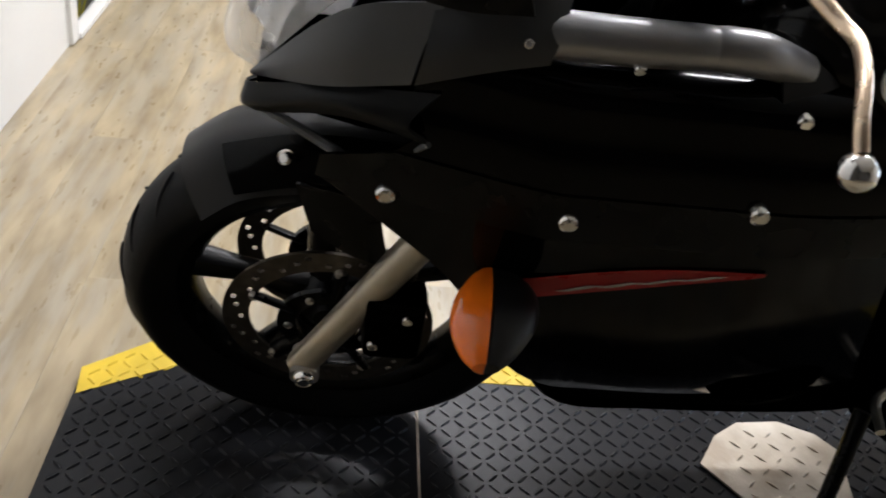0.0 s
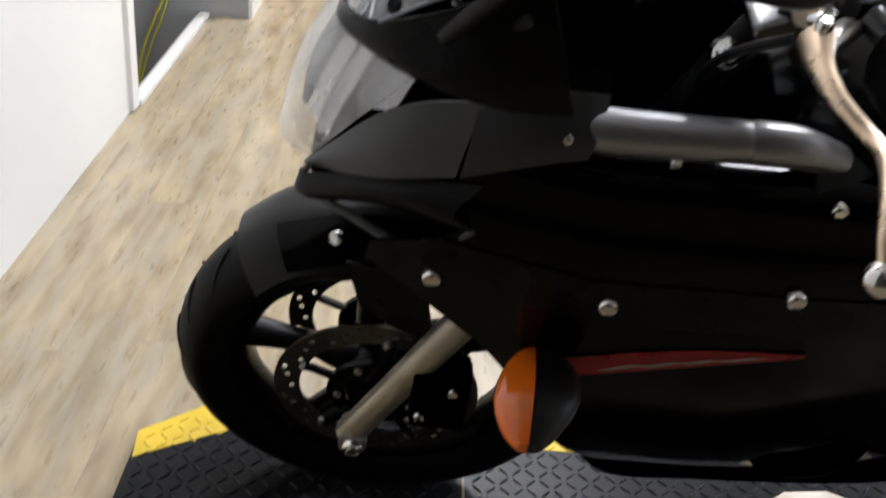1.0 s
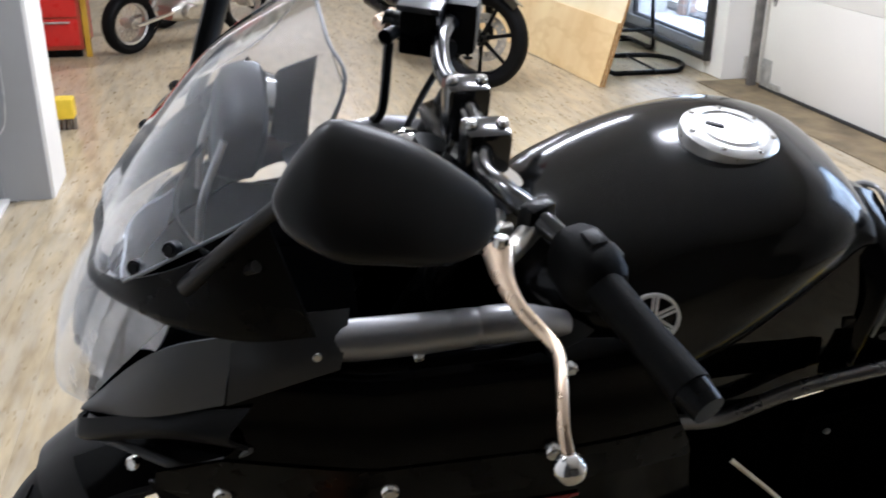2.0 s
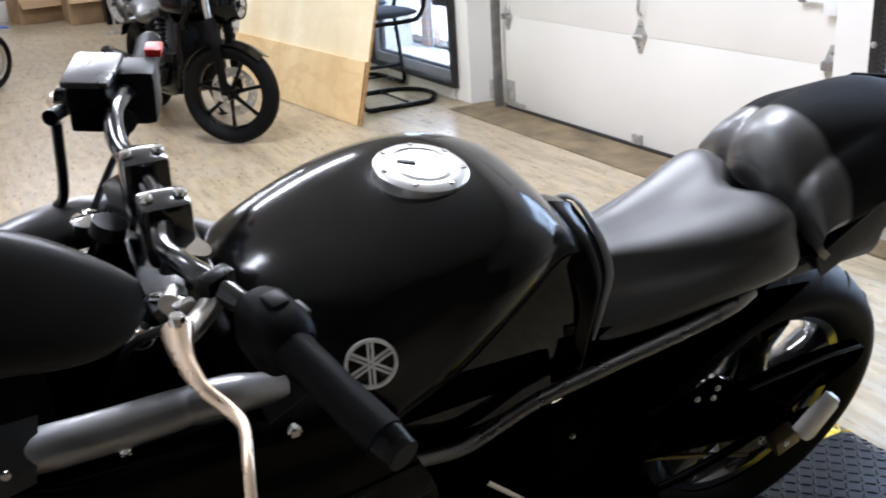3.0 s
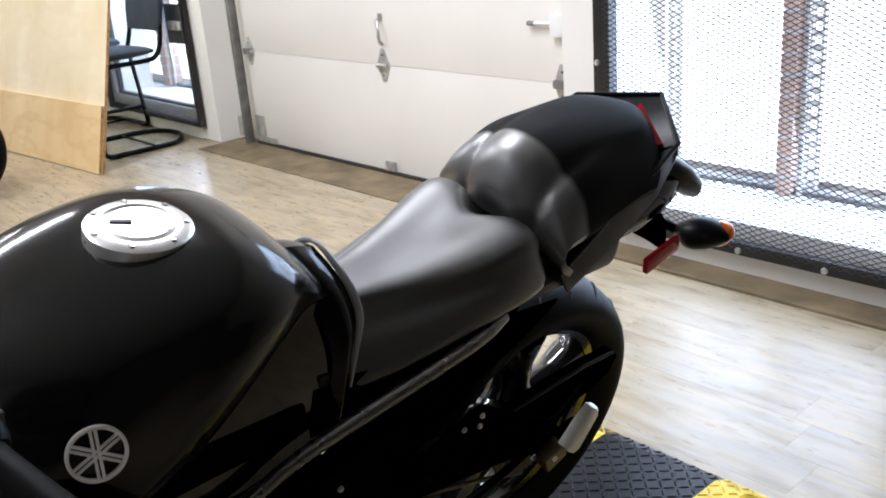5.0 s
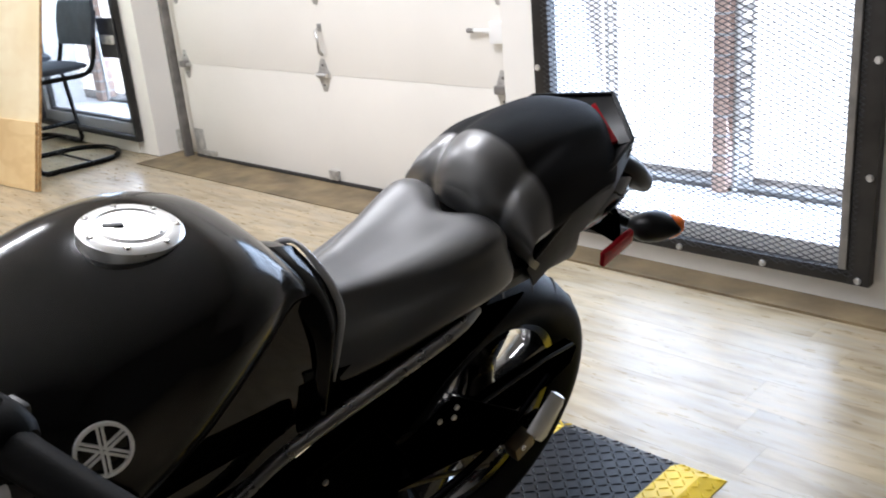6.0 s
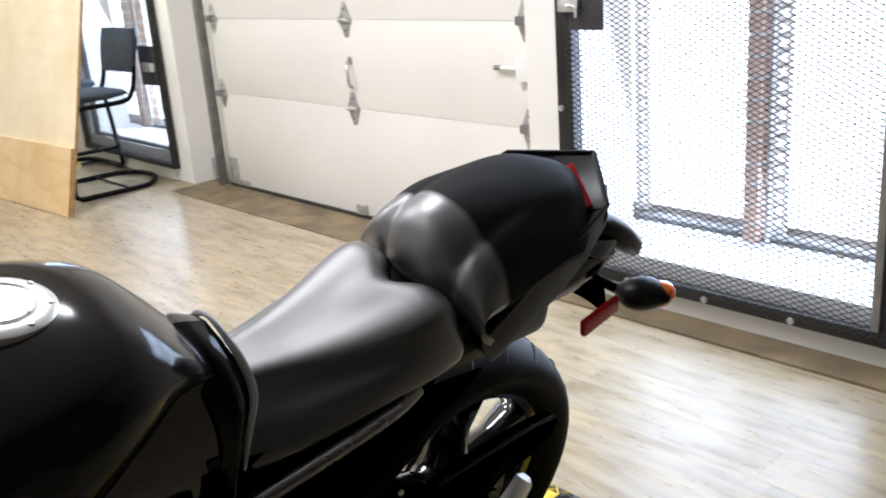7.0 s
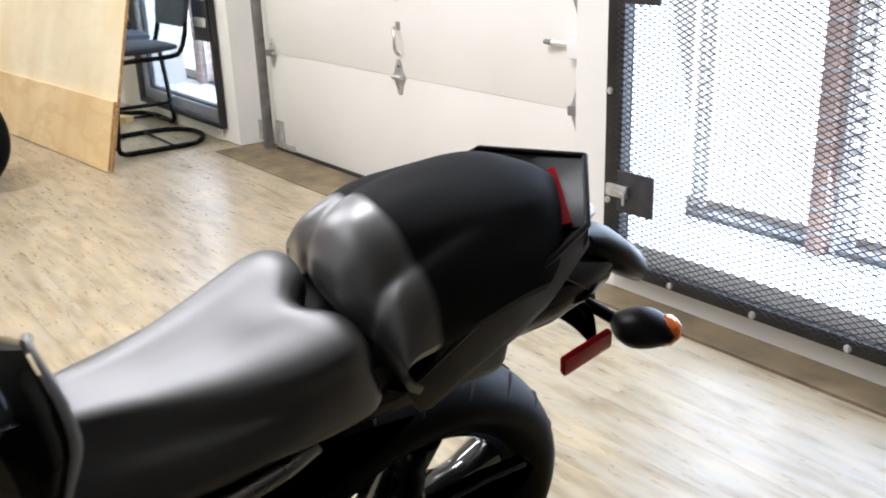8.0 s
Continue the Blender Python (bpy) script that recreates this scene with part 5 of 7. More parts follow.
def cushion(ctrl, nu, nv, deep):
    """A padded shape: a smooth top through the net, a flat rim below it, closed underneath."""
    rows = [spline(r, nv) for r in ctrl]
    cols_ = [spline([r[j] for r in rows], nu) for j in range(len(rows[0]))]
    own = bmesh.new()
    n, m = len(cols_[0]), len(cols_)
    top_ = [[own.verts.new(cols_[j][i]) for j in range(m)] for i in range(n)]
    low_ = [[own.verts.new((C + (cols_[j][i].x - C) * 0.96, cols_[j][i].y, cols_[j][i].z - deep)) for j in range(m)] for i in range(n)]
    for i in range(n - 1):
        for j in range(m - 1):
            own.faces.new((top_[i][j], top_[i + 1][j], top_[i + 1][j + 1], top_[i][j + 1]))
            own.faces.new((low_[i][j], low_[i][j + 1], low_[i + 1][j + 1], low_[i + 1][j]))
    rim = [(i, 0) for i in range(n)] + [(n - 1, j) for j in range(1, m)] + [(i, m - 1) for i in range(n - 2, -1, -1)] + [(0, j) for j in range(m - 2, 0, -1)]
    for a, c in zip(rim, rim[1:] + rim[:1]):
        own.faces.new((top_[a[0]][a[1]], low_[a[0]][a[1]], low_[c[0]][c[1]], top_[c[0]][c[1]]))
    return own


part("pillion_seat", cushion(net, 4, 5, 0.014), PILLION_VINYL, bike, "pillion seat with a smooth lobed nose and a matte top")


def tail_ring(u, top, bot, half, n=32):
    """Angular section: flat deck, raked flanks."""
    mid = top - 0.030
    low = bot + 0.02
    pts = [(-0.72, top), (0, top + 0.004), (0.72, top), (1.0, mid), (1.04, (mid + low) / 2), (0.80, low), (0.5, bot), (-0.5, bot), (-0.80, low), (-1.04, (mid + low) / 2), (-1.0, mid)]
    return [Vector((C + x * half, u, z)) for x, z in pts]


TAIL = [(1.14, 0.845, 0.770, 0.100), (1.22, 0.855, 0.776, 0.104), (1.30, 0.880, 0.790, 0.102), (1.40, 0.916, 0.815, 0.096), (1.47, 0.940, 0.840, 0.082), (1.515, 0.950, 0.868, 0.056), (1.545, 0.958, 0.900, 0.026)]
part("tail_cowl", loft([tail_ring(*r) for r in TAIL]), PLASTIC, bike, "matte black angular tail cowl", angle=22)
both("tail_side", lambda: shell([[(C + 0.098, 1.205, 0.826), (C + 0.102, 1.285, 0.866), (C + 0.098, 1.355, 0.898), (C + 0.088, 1.425, 0.932), (C + 0.076, 1.480, 0.950)],
                                 [(C + 0.122, 1.222, 0.832), (C + 0.122, 1.290, 0.884), (C + 0.118, 1.355, 0.920), (C + 0.114, 1.420, 0.952), (C + 0.106, 1.475, 0.977)],
                                 [(C + 0.124, 1.245, 0.795), (C + 0.124, 1.315, 0.834), (C + 0.117, 1.385, 0.862), (C + 0.108, 1.450, 0.892), (C + 0.090, 1.508, 0.932)],
                                 [(C + 0.098, 1.285, 0.762), (C + 0.084, 1.375, 0.788), (C + 0.074, 1.440, 0.806), (C + 0.062, 1.485, 0.818), (C + 0.040, 1.548, 0.892)]], 0.004), TAIL_PLASTIC, "charcoal angular tail side panel")
both("tail_deck", lambda: shell([[(C, 1.514, 0.986), (C + 0.036, 1.499, 0.972), (C + 0.074, 1.482, 0.955)], [(C, 1.563, 1.002), (C + 0.052, 1.522, 0.990), (C + 0.106, 1.476, 0.978)],
                                 [(C, 1.572, 0.985), (C + 0.056, 1.530, 0.970), (C + 0.104, 1.486, 0.956)], [(C, 1.548, 0.915), (C + 0.050, 1.518, 0.906), (C + 0.082, 1.500, 0.905)]], 0.006), PLASTIC, "matte black tail deck behind the seat")
part("tail_lamp_strip", shell([[(C - 0.004, 1.504, 0.992), (C + 0.070, 1.470, 0.961)], [(C - 0.004, 1.516, 0.995), (C + 0.075, 1.482, 0.964)]], 0.008), RED_LENS, bike, "red tail lamp strip")
both("tail_rim", lambda: tube([(C + 0.122, 1.225, 0.836), (C + 0.122, 1.29, 0.886), (C + 0.118, 1.355, 0.922), (C + 0.114, 1.42, 0.954), (C + 0.106, 1.475, 0.979), (C, 1.564, 1.003)], [0.003, 0.004, 0.004, 0.004, 0.004, 0.004], 8, 1), PLASTIC, "matte black raised tail rim")
part("undertray", loft([oval(u, C, tp, bt, hw, 20, 3.2) for u, tp, bt, hw in ((1.42, 0.845, 0.785, 0.076), (1.50, 0.852, 0.780, 0.070), (1.57, 0.856, 0.784, 0.058), (1.625, 0.856, 0.800, 0.045), (1.650, 0.848, 0.812, 0.030))]), GLOSS_BLACK, bike, "glossy undertray below the tail")
part("tail_lamp", loft([oval(1.548 + 0.012 * k, C, 0.955 - 0.006 * k, 0.915 + 0.004 * k, 0.045 - 0.006 * k, 20, 3) for k in range(3)]), RED_LENS, bike, "red tail lamp")
part("plate_lamp", loft([oval(u, C, tp, bt, hw, 18, 2.6) for u, tp, bt, hw in ((1.596, 0.882, 0.848, 0.030), (1.622, 0.880, 0.826, 0.044), (1.665, 0.862, 0.798, 0.048), (1.706, 0.832, 0.776, 0.045), (1.728, 0.808, 0.784, 0.030))]), PLASTIC, bike, "black rounded lamp holder under the tail")
part("indicator_stalk", tube([(C - 0.01, 1.650, 0.735), (C + 0.035, 1.686, 0.716)], 0.010, 10, 1), RUBBER, bike)
part("plate_bracket", sheet([[(C - 0.05, 1.530, 0.83), (C, 1.530, 0.835), (C + 0.05, 1.530, 0.83)], [(C - 0.045, 1.600, 0.775), (C, 1.605, 0.78), (C + 0.048, 1.600, 0.775)], [(C - 0.04, 1.640, 0.70), (C, 1.645, 0.70), (C + 0.044, 1.640, 0.70)]], 4, 3, 0.012), ENGINE_BLACK, bike, "black plate bracket")
part("bracket_plate", sheet([[(C - 0.03, 1.52, 0.865), (C + 0.06, 1.515, 0.862)], [(C - 0.03, 1.575, 0.83), (C + 0.06, 1.57, 0.828)]], 2, 2, 0.003), GLOSS_BLACK, bike)
part("rear_reflector", moved(box(-0.006, 0.006, -0.046, 0.046, -0.017, 0.017, 0.004), Matrix.Translation((C + 0.062, 1.597, 0.708)) @ pose(0, 0, 0, 15, 0, 0)), RED_LENS, bike, "red rear reflector")
for flip in (False, True):
    rings = []
    for k in range(10):
        f = k / 9
        w = max(0.12, math.sin(math.pi * (0.05 + 0.93 * f)) ** 0.8)
        rings.append([Vector((C + 0.024 + 0.113 * f, 1.688 - 0.004 * f + 0.036 * math.cos(a) * w, 0.716 + 0.036 * f + 0.034 * math.sin(a) * w)) for a in [2 * math.pi * q / 18 for q in range(18)]])
    own = loft(rings)
    ind = part("rear_indicator", mirrored(own) if flip else own, PLASTIC, bike, "black rear indicator")
    own = loft([[Vector((C + 0.094 + 0.035 * f, 1.702 - 0.004 * f + 0.028 * math.cos(a) * w, 0.738 + 0.012 * f + 0.033 * math.sin(a) * w)) for a in [2 * math.pi * q / 18 for q in range(18)]] for f, w in ((0, 0.75), (0.3, 0.85), (0.7, 0.75), (1.0, 0.55), (1.2, 0.15))])
    part("amber_lens", mirrored(own) if flip else own, AMBER, ind, "amber lens edge")

# ---- handlebar ----
BAR = [(C, 0.334, 1.070), (C + 0.05, 0.331, 1.070), (C + 0.10, 0.322, 1.074), (C + 0.15, 0.328, 1.084), (C + 0.19, 0.346, 1.084), (C + 0.235, 0.370, 1.074), (C + 0.27, 0.383, 1.068), (C + 0.40, 0.422, 1.055)]
bar = part("handlebar", tube([(2 * C - x, y, z) for x, y, z in BAR[:0:-1]] + BAR, 0.0112, 16, 6), BAR_BLACK, bike, "black tubular handlebar")
for sx in (1, -1):
    p = [(C + sx * (x - C), y, z) for x, y, z in ((C + 0.265, 0.381, 1.0685), (C + 0.285, 0.387, 1.067), (C + 0.33, 0.401, 1.062), (C + 0.385, 0.4175, 1.0565))]
    part("grip", tube(p, [0.020, 0.0175, 0.017, 0.018], 20, 5), SWITCH_BLACK, bar, "black rubber grip")
    part("bar_end", tube([p[-1], (C + sx * 0.405, 0.424, 1.0545)], [0.0165, 0.014], 16, 1), SATIN_BLACK, bar)
sw = part("switch_housing", moved(loft([[Vector((x, p.x, p.z)) for p in oval(0, 0, tp, -bt, hw, 24, 2.8)] for x, tp, bt, hw in ((-0.034, 0.012, 0.012, 0.012), (-0.032, 0.022, 0.024, 0.019), (-0.020, 0.028, 0.034, 0.025), (0.008, 0.029, 0.036, 0.027), (0.024, 0.026, 0.030, 0.024), (0.032, 0.020, 0.021, 0.019))]), Matrix.Translation((C + 0.246, 0.378, 1.068)) @ pose(0, 0, 0, 0, 8, 17)), SWITCH_BLACK, bar, "black left switch housing")
part("switch_button", moved(box(-0.010, 0.010, 0.024, 0.034, -0.004, 0.012, 0.003), Matrix.Translation((C + 0.246, 0.376, 1.068)) @ pose(0, 0, 0, 0, 4, 17)), GREY_PLASTIC, sw)
part("switch_button", moved(box(-0.014, 0.004, 0.024, 0.033, -0.026, -0.012, 0.003), Matrix.Translation((C + 0.246, 0.376, 1.068)) @ pose(0, 0, 0, 0, 4, 17)), GREY_PLASTIC, sw)
part("switch_button", moved(box(-0.014, 0.006, -0.004, 0.014, 0.024, 0.032, 0.004), Matrix.Translation((C + 0.246, 0.376, 1.068)) @ pose(0, 0, 0, 0, 4, 17)), PLASTIC, sw)
part("lever_perch", tube([(C + 0.185, 0.350, 1.076), (C + 0.205, 0.332, 1.072), (C + 0.228, 0.310, 1.072), (C + 0.240, 0.298, 1.074)], [0.013, 0.012, 0.012, 0.009], 12, 4, flat=0.8), ALU, bar, "bare aluminium lever perch")
part("perch_clamp", moved(box(-0.009, 0.009, -0.016, 0.016, -0.016, 0.016, 0.005), Matrix.Translation((C + 0.190, 0.346, 1.082)) @ pose(0, 0, 0, 0, 0, 28)), SATIN_BLACK, bar)
part("cable_adjuster", tube([(C + 0.196, 0.318, 1.074), (C + 0.170, 0.305, 1.068), (C + 0.160, 0.298, 1.062)], [0.009, 0.008, 0.006], 12, 1), CHROME, bar, "knurled cable adjuster")
part("lever_pivot", bolt((C + 0.232, 0.302, 1.068), 0.009, 0.006, (0, 0, -1)), CHROME, bar)
part("perch_bolt", bolt((C + 0.232, 0.302, 1.092), 0.007, 0.006, (0, 0, 1)), CHROME, bar)
part("perch_adjuster", tube([(C + 0.17, 0.315, 1.07), (C + 0.19, 0.305, 1.075)], 0.010, 12, 1), ALU, bar)
lev = part("clutch_lever", tube([(C + 0.228, 0.302, 1.080), (C + 0.262, 0.299, 1.076), (C + 0.294, 0.304, 1.073), (C + 0.320, 0.316, 1.069), (C + 0.344, 0.321, 1.070), (C + 0.380, 0.313, 1.071), (C + 0.410, 0.306, 1.062), (C + 0.424, 0.307, 1.050)],
                                  [0.015, 0.0095, 0.0066, 0.0060, 0.0055, 0.0052, 0.0050, 0.0050], 12, 6, flat=0.8), LEVER, bike, "bare metal clutch lever")
part("lever_ball", lathe([(0, 0.0105), (0.006, 0.009), (0.0098, 0.004), (0.0105, 0), (0.0098, -0.004), (0.006, -0.009), (0, -0.0105)], 20, m=Matrix.Translation((C + 0.430, 0.308, 1.040)) @ Matrix.Scale(1.2, 4)), CHROME, lev, "ball end of the lever")
part("clutch_cable", tube([(C + 0.20, 0.30, 1.06), (C + 0.16, 0.28, 1.02), (C + 0.12, 0.27, 0.97), (C + 0.09, 0.28, 0.90)], 0.0045, 8, 6), PLASTIC, bike)
# brake side
part("brake_perch", tube([(C - 0.17, 0.345, 1.060), (C - 0.235, 0.310, 1.062), (C - 0.26, 0.285, 1.06)], 0.014, 10, 4), SATIN_BLACK, bar)
rs = part("fluid_reservoir", moved(box(-0.037, 0.037, -0.023, 0.023, -0.032, 0.024, 0.005), Matrix.Translation((-0.166, 0.320, 1.086)) @ pose(0, 0, 0, 0, 0, -23)), SATIN_BLACK, bar, "black brake fluid reservoir")
part("reservoir_lid", moved(box(-0.041, 0.041, -0.026, 0.026, 0.024, 0.032, 0.002), Matrix.Translation((-0.166, 0.320, 1.086)) @ pose(0, 0, 0, 0, 0, -23)), mat("reservoir_lid_enamel", (0.03, 0.03, 0.031), 0.30, spec=1.0, vary=0.2, bump=0.1), rs, "glossy dark reservoir lid")
part("brake_lever", tube([(C - 0.24, 0.285, 1.055), (C - 0.30, 0.28, 1.04), (C - 0.36, 0.31, 1.02), (C - 0.40, 0.315, 1.005)], [0.010, 0.008, 0.007, 0.007], 10, 5), LEVER, bike, "bare metal brake lever")
swr = part("throttle_housing", moved(box(-0.03, 0.03, -0.028, 0.028, -0.036, 0.032, 0.012), Matrix.Translation((C - 0.235, 0.368, 1.070)) @ pose(0, 0, 0, 0, -4, -17)), PLASTIC, bar, "black throttle housing")
part("kill_switch", moved(box(-0.016, 0.016, 0.004, 0.024, 0.030, 0.040, 0.003), Matrix.Translation((-0.233, 0.388, 1.066)) @ pose(0, 0, 0, 0, -4, -17)), RED_PLASTIC, swr, "red kill switch")
part("hose_union", tube([(-0.122, 0.276, 1.092), (-0.100, 0.262, 1.096)], [0.008, 0.009], 10, 1), SATIN_BLACK, bike)
part("brake_hose", tube([(-0.108, 0.268, 1.085), (-0.105, 0.262, 1.00), (C - 0.17, 0.25, 0.96), (C - 0.12, 0.26, 0.93)], 0.006, 8, 6), PLASTIC, bike)
part("throttle_cable", tube([(C - 0.215, 0.36, 1.045), (C - 0.16, 0.31, 1.0), (C - 0.09, 0.27, 0.97)], 0.0045, 8, 6), PLASTIC, bike)
tc_ = part("triple_clamp", moved(box(-0.125, 0.125, -0.035, 0.035, -0.015, 0.015, 0.010), Matrix.Translation((C, 0.335, 1.018)) @ pose(0, 0, 0, 24, 0, 0)), BAR_BLACK, bike, "black upper fork clamp")
for sx in (-0.045, 0.045):
    part("bar_riser", moved(box(-0.020, 0.020, -0.026, 0.022, 0.0, 0.068, 0.007), Matrix.Translation((C + sx, 0.338, 1.022))), BAR_BLACK, tc_)
    for uy in (-0.016, 0.016):
        part("riser_bolt", bolt((C + sx, 0.336 + uy, 1.091), 0.0065, 0.005, (0, 0, 1)), CHROME, tc_)
part("chrome_adjuster", lathe([(0, 0.014), (0.007, 0.014), (0.010, 0.009), (0.014, 0.006), (0.015, -0.006), (0.009, -0.010), (0, -0.016)], 16, m=Matrix.Translation((0.146, 0.288, 0.981)) @ pose(0, 0, 0, 20, -30, 0)), CHROME, bike, "bright chrome adjuster knob")
part("clamp_nut", tube([(-0.003, 0.273, 1.008), (-0.003, 0.273, 1.026), (-0.003, 0.273, 1.030)], [0.017, 0.017, 0.012], 18, 1), CHROME, tc_, "bright chrome nut on the clamp")
part("stem_nut", tube([(C, 0.322, 1.03), (C, 0.326, 1.046)], 0.017, 6, 1), CHROME, tc_, "bright steering stem nut")
part("ignition_lock", tube([(C, 0.285, 1.03), (C, 0.290, 1.045)], 0.018, 20, 1), PLASTIC, tc_)
part("warning_sticker", box(0.046, 0.072, 0.338, 0.358, 0.9625, 0.9645), YELLOW_STICKER, bike, "small yellow warning sticker", smooth=False)

# ---- engine, frame, running gear ----
part("engine_block", box(C - 0.12, C + 0.12, 0.36, 0.80, 0.30, 0.62, 0.045), ENGINE_BLACK, bike, "black engine block")
part("cylinder_head", moved(box(C - 0.16, C + 0.16, -0.11, 0.11, -0.10, 0.12, 0.03), Matrix.Translation((0, 0.42, 0.70)) @ pose(0, 0, 0, -25, 0, 0)), ENGINE_BLACK, bike)
part("crankcase_cover", lathe([(0, 0.03), (0.05, 0.03), (0.075, 0.02), (0.085, 0), (0.085, -0.02)], 36, m=Matrix.Translation((C + 0.135, 0.56, 0.44))), ENGINE_BLACK, bike)
part("airbox", box(C - 0.11, C + 0.11, 0.42, 0.80, 0.70, 0.80, 0.03), ENGINE_BLACK, bike)
part("radiator", moved(box(C - 0.15, C + 0.15, -0.02, 0.02, -0.14, 0.14, 0.01), Matrix.Translation((0, 0.22, 0.60)) @ pose(0, 0, 0, 12, 0, 0)), ENGINE_BLACK, bike)
part("exhaust_collector", tube([(C + 0.06, 0.28, 0.45), (C + 0.05, 0.34, 0.25), (C + 0.02, 0.50, 0.19), (C, 0.80, 0.19), (C - 0.05, 0.98, 0.20)], 0.035, 14, 6), ENGINE_BLACK, bike)
part("muffler", loft([[Vector((p.x - 0.02, p.y, p.z)) for p in oval(u, C, 0.30, 0.145, hw, 24, 3)] for u, hw in ((0.86, 0.07), (0.90, 0.12), (1.08, 0.12), (1.13, 0.09))]), ENGINE_BLACK, bike)
both("side_cover", lambda: sheet([[(C + 0.100, 0.88, 0.735), (C + 0.104, 1.0, 0.755), (C + 0.105, 1.14, 0.775), (C + 0.10, 1.26, 0.76)],
                                  [(C + 0.100, 0.86, 0.66), (C + 0.102, 0.98, 0.68), (C + 0.10, 1.10, 0.70), (C + 0.095, 1.22, 0.72)],
                                  [(C + 0.105, 0.84, 0.56), (C + 0.10, 0.94, 0.57), (C + 0.095, 1.03, 0.60), (C + 0.09, 1.12, 0.66)]], 4, 5, 0.004), ENGINE_BLACK, "black side cover")
both("seat_skirt", lambda: sheet([[(C + 0.100, 0.80, 0.80), (C + 0.106, 0.92, 0.80), (C + 0.112, 1.02, 0.815), (C + 0.112, 1.15, 0.83)], [(C + 0.112, 0.79, 0.745), (C + 0.116, 0.92, 0.752), (C + 0.118, 1.02, 0.775), (C + 0.114, 1.15, 0.80)], [(C + 0.104, 0.79, 0.69), (C + 0.106, 0.92, 0.70), (C + 0.106, 1.02, 0.735), (C + 0.104, 1.15, 0.77)]], 4, 4, 0.004), ENGINE_BLACK, "black skirt below the seat")
both("pivot_plate", lambda: slab([(0.80, 0.66), (0.93, 0.68), (1.0, 0.58), (0.98, 0.40), (0.90, 0.34), (0.82, 0.42)], 0.016, 0.004, m=Matrix.Translation((C + 0.115, 0, 0))), ENGINE_BLACK)
for u, h in ((0.835, 0.63), (1.064, 0.612), (1.100, 0.622), (1.098, 0.602)):
    part("frame_bolt", bolt((C + 0.122, u, h), 0.005, 0.005), ALU, bike)
for sx in (-0.150, 0.045):
    arm_ = part("swingarm", tube([(C + sx * 0.9, 0.90, 0.45), (C + sx, 1.05, 0.425), (C + sx, 1.22, 0.395), (C + sx, 1.395, 0.345), (C + sx, 1.47, 0.325)], [0.036, 0.036, 0.034, 0.030, 0.024], 14, 4, flat=0.5), ENGINE_BLACK, bike, "black swingarm")
    part("axle_adjuster", box(C + sx - 0.014, C + sx + 0.016, 1.455, 1.495, 0.305, 0.350, 0.005), SATIN_BLACK, arm_, "black axle adjuster")
    part("axle_nut", tube([(C + sx, 1.395, 0.330), (C + sx + 0.03 * (1 if sx > 0 else -1), 1.395, 0.330)], 0.018, 6, 1), SATIN_BLACK, arm_)
RIM_GLOSS = mat("gloss_rim_paint", (0.006, 0.006, 0.006), 0.14, spec=0.8, coat=1.0, vary=0.2, rvary=0.03)
rw = cast_wheel("rear_wheel", (-0.030, 1.395, 0.330), 0.313, 0.080, 0.222, 5, bike, phase=0.32, spoke_w=0.052, rim_mat=RIM_GLOSS)
teeth = []
for k in range(92):
    a = 2 * math.pi * k / 92
    r = 0.098 if k % 2 else 0.092
    teeth.append((r * math.cos(a), r * math.sin(a)))
part("sprocket", slab(teeth, 0.008, m=Matrix.Translation((0.075, 0, 0))), DISC, rw, "steel rear sprocket")
part("sprocket_carrier", lathe([(0.0, 0.088), (0.03, 0.088), (0.055, 0.082), (0.06, 0.070)], 30), SATIN_BLACK, rw)
part("rear_disc", disc_mesh(0.085, 0.122, 0.005), DISC, rw).location = (-0.075, 0, 0)
for k in range(5):
    a = 2 * math.pi * k / 5
    part("sprocket_bolt", bolt((0.080, 0.07 * math.cos(a), 0.07 * math.sin(a)), 0.008, 0.006), CHROME, rw)
part("drive_chain", tube([(0.048, 0.93, 0.475), (0.048, 1.18, 0.455), (0.048, 1.39, 0.427)], 0.008, 6, 3, flat=0.7), DISC, bike, "oily drive chain")
part("drive_chain", tube([(0.048, 0.93, 0.40), (0.048, 1.18, 0.318), (0.048, 1.39, 0.233)], 0.008, 6, 3, flat=0.7), DISC, bike)
gd = part("chain_guard", slab([(1.09, 0.445), (1.205, 0.462), (1.275, 0.490), (1.37, 0.500), (1.46, 0.504), (1.545, 0.500), (1.566, 0.480), (1.558, 0.440), (1.50, 0.418), (1.335, 0.398), (1.20, 0.405), (1.10, 0.420)], 0.022, 0.006, m=Matrix.Translation((0.078, 0, 0))), ENGINE_BLACK, bike, "long black chain guard")
part("guard_rib", tube([(0.091, 1.10, 0.446), (0.091, 1.207, 0.464), (0.091, 1.275, 0.490), (0.091, 1.46, 0.503), (0.091, 1.54, 0.499)], 0.0035, 8, 1), PLASTIC, gd)
part("guard_rib", tube([(0.091, 1.207, 0.464), (0.091, 1.335, 0.402)], 0.0025, 8, 1), PLASTIC, gd)
part("rear_hugger", sheet([[Vector((-0.030 + q * 0.082, 1.395 - 0.336 * math.cos(a), 0.330 + 0.336 * math.sin(a) - 0.012 * abs(q))) for q in (-1, -0.5, 0, 0.5, 1)] for a in (0.45, 0.65, 0.85, 1.05, 1.25)], 3, 3, 0.004), ENGINE_BLACK, bike, "black inner rear mudguard")
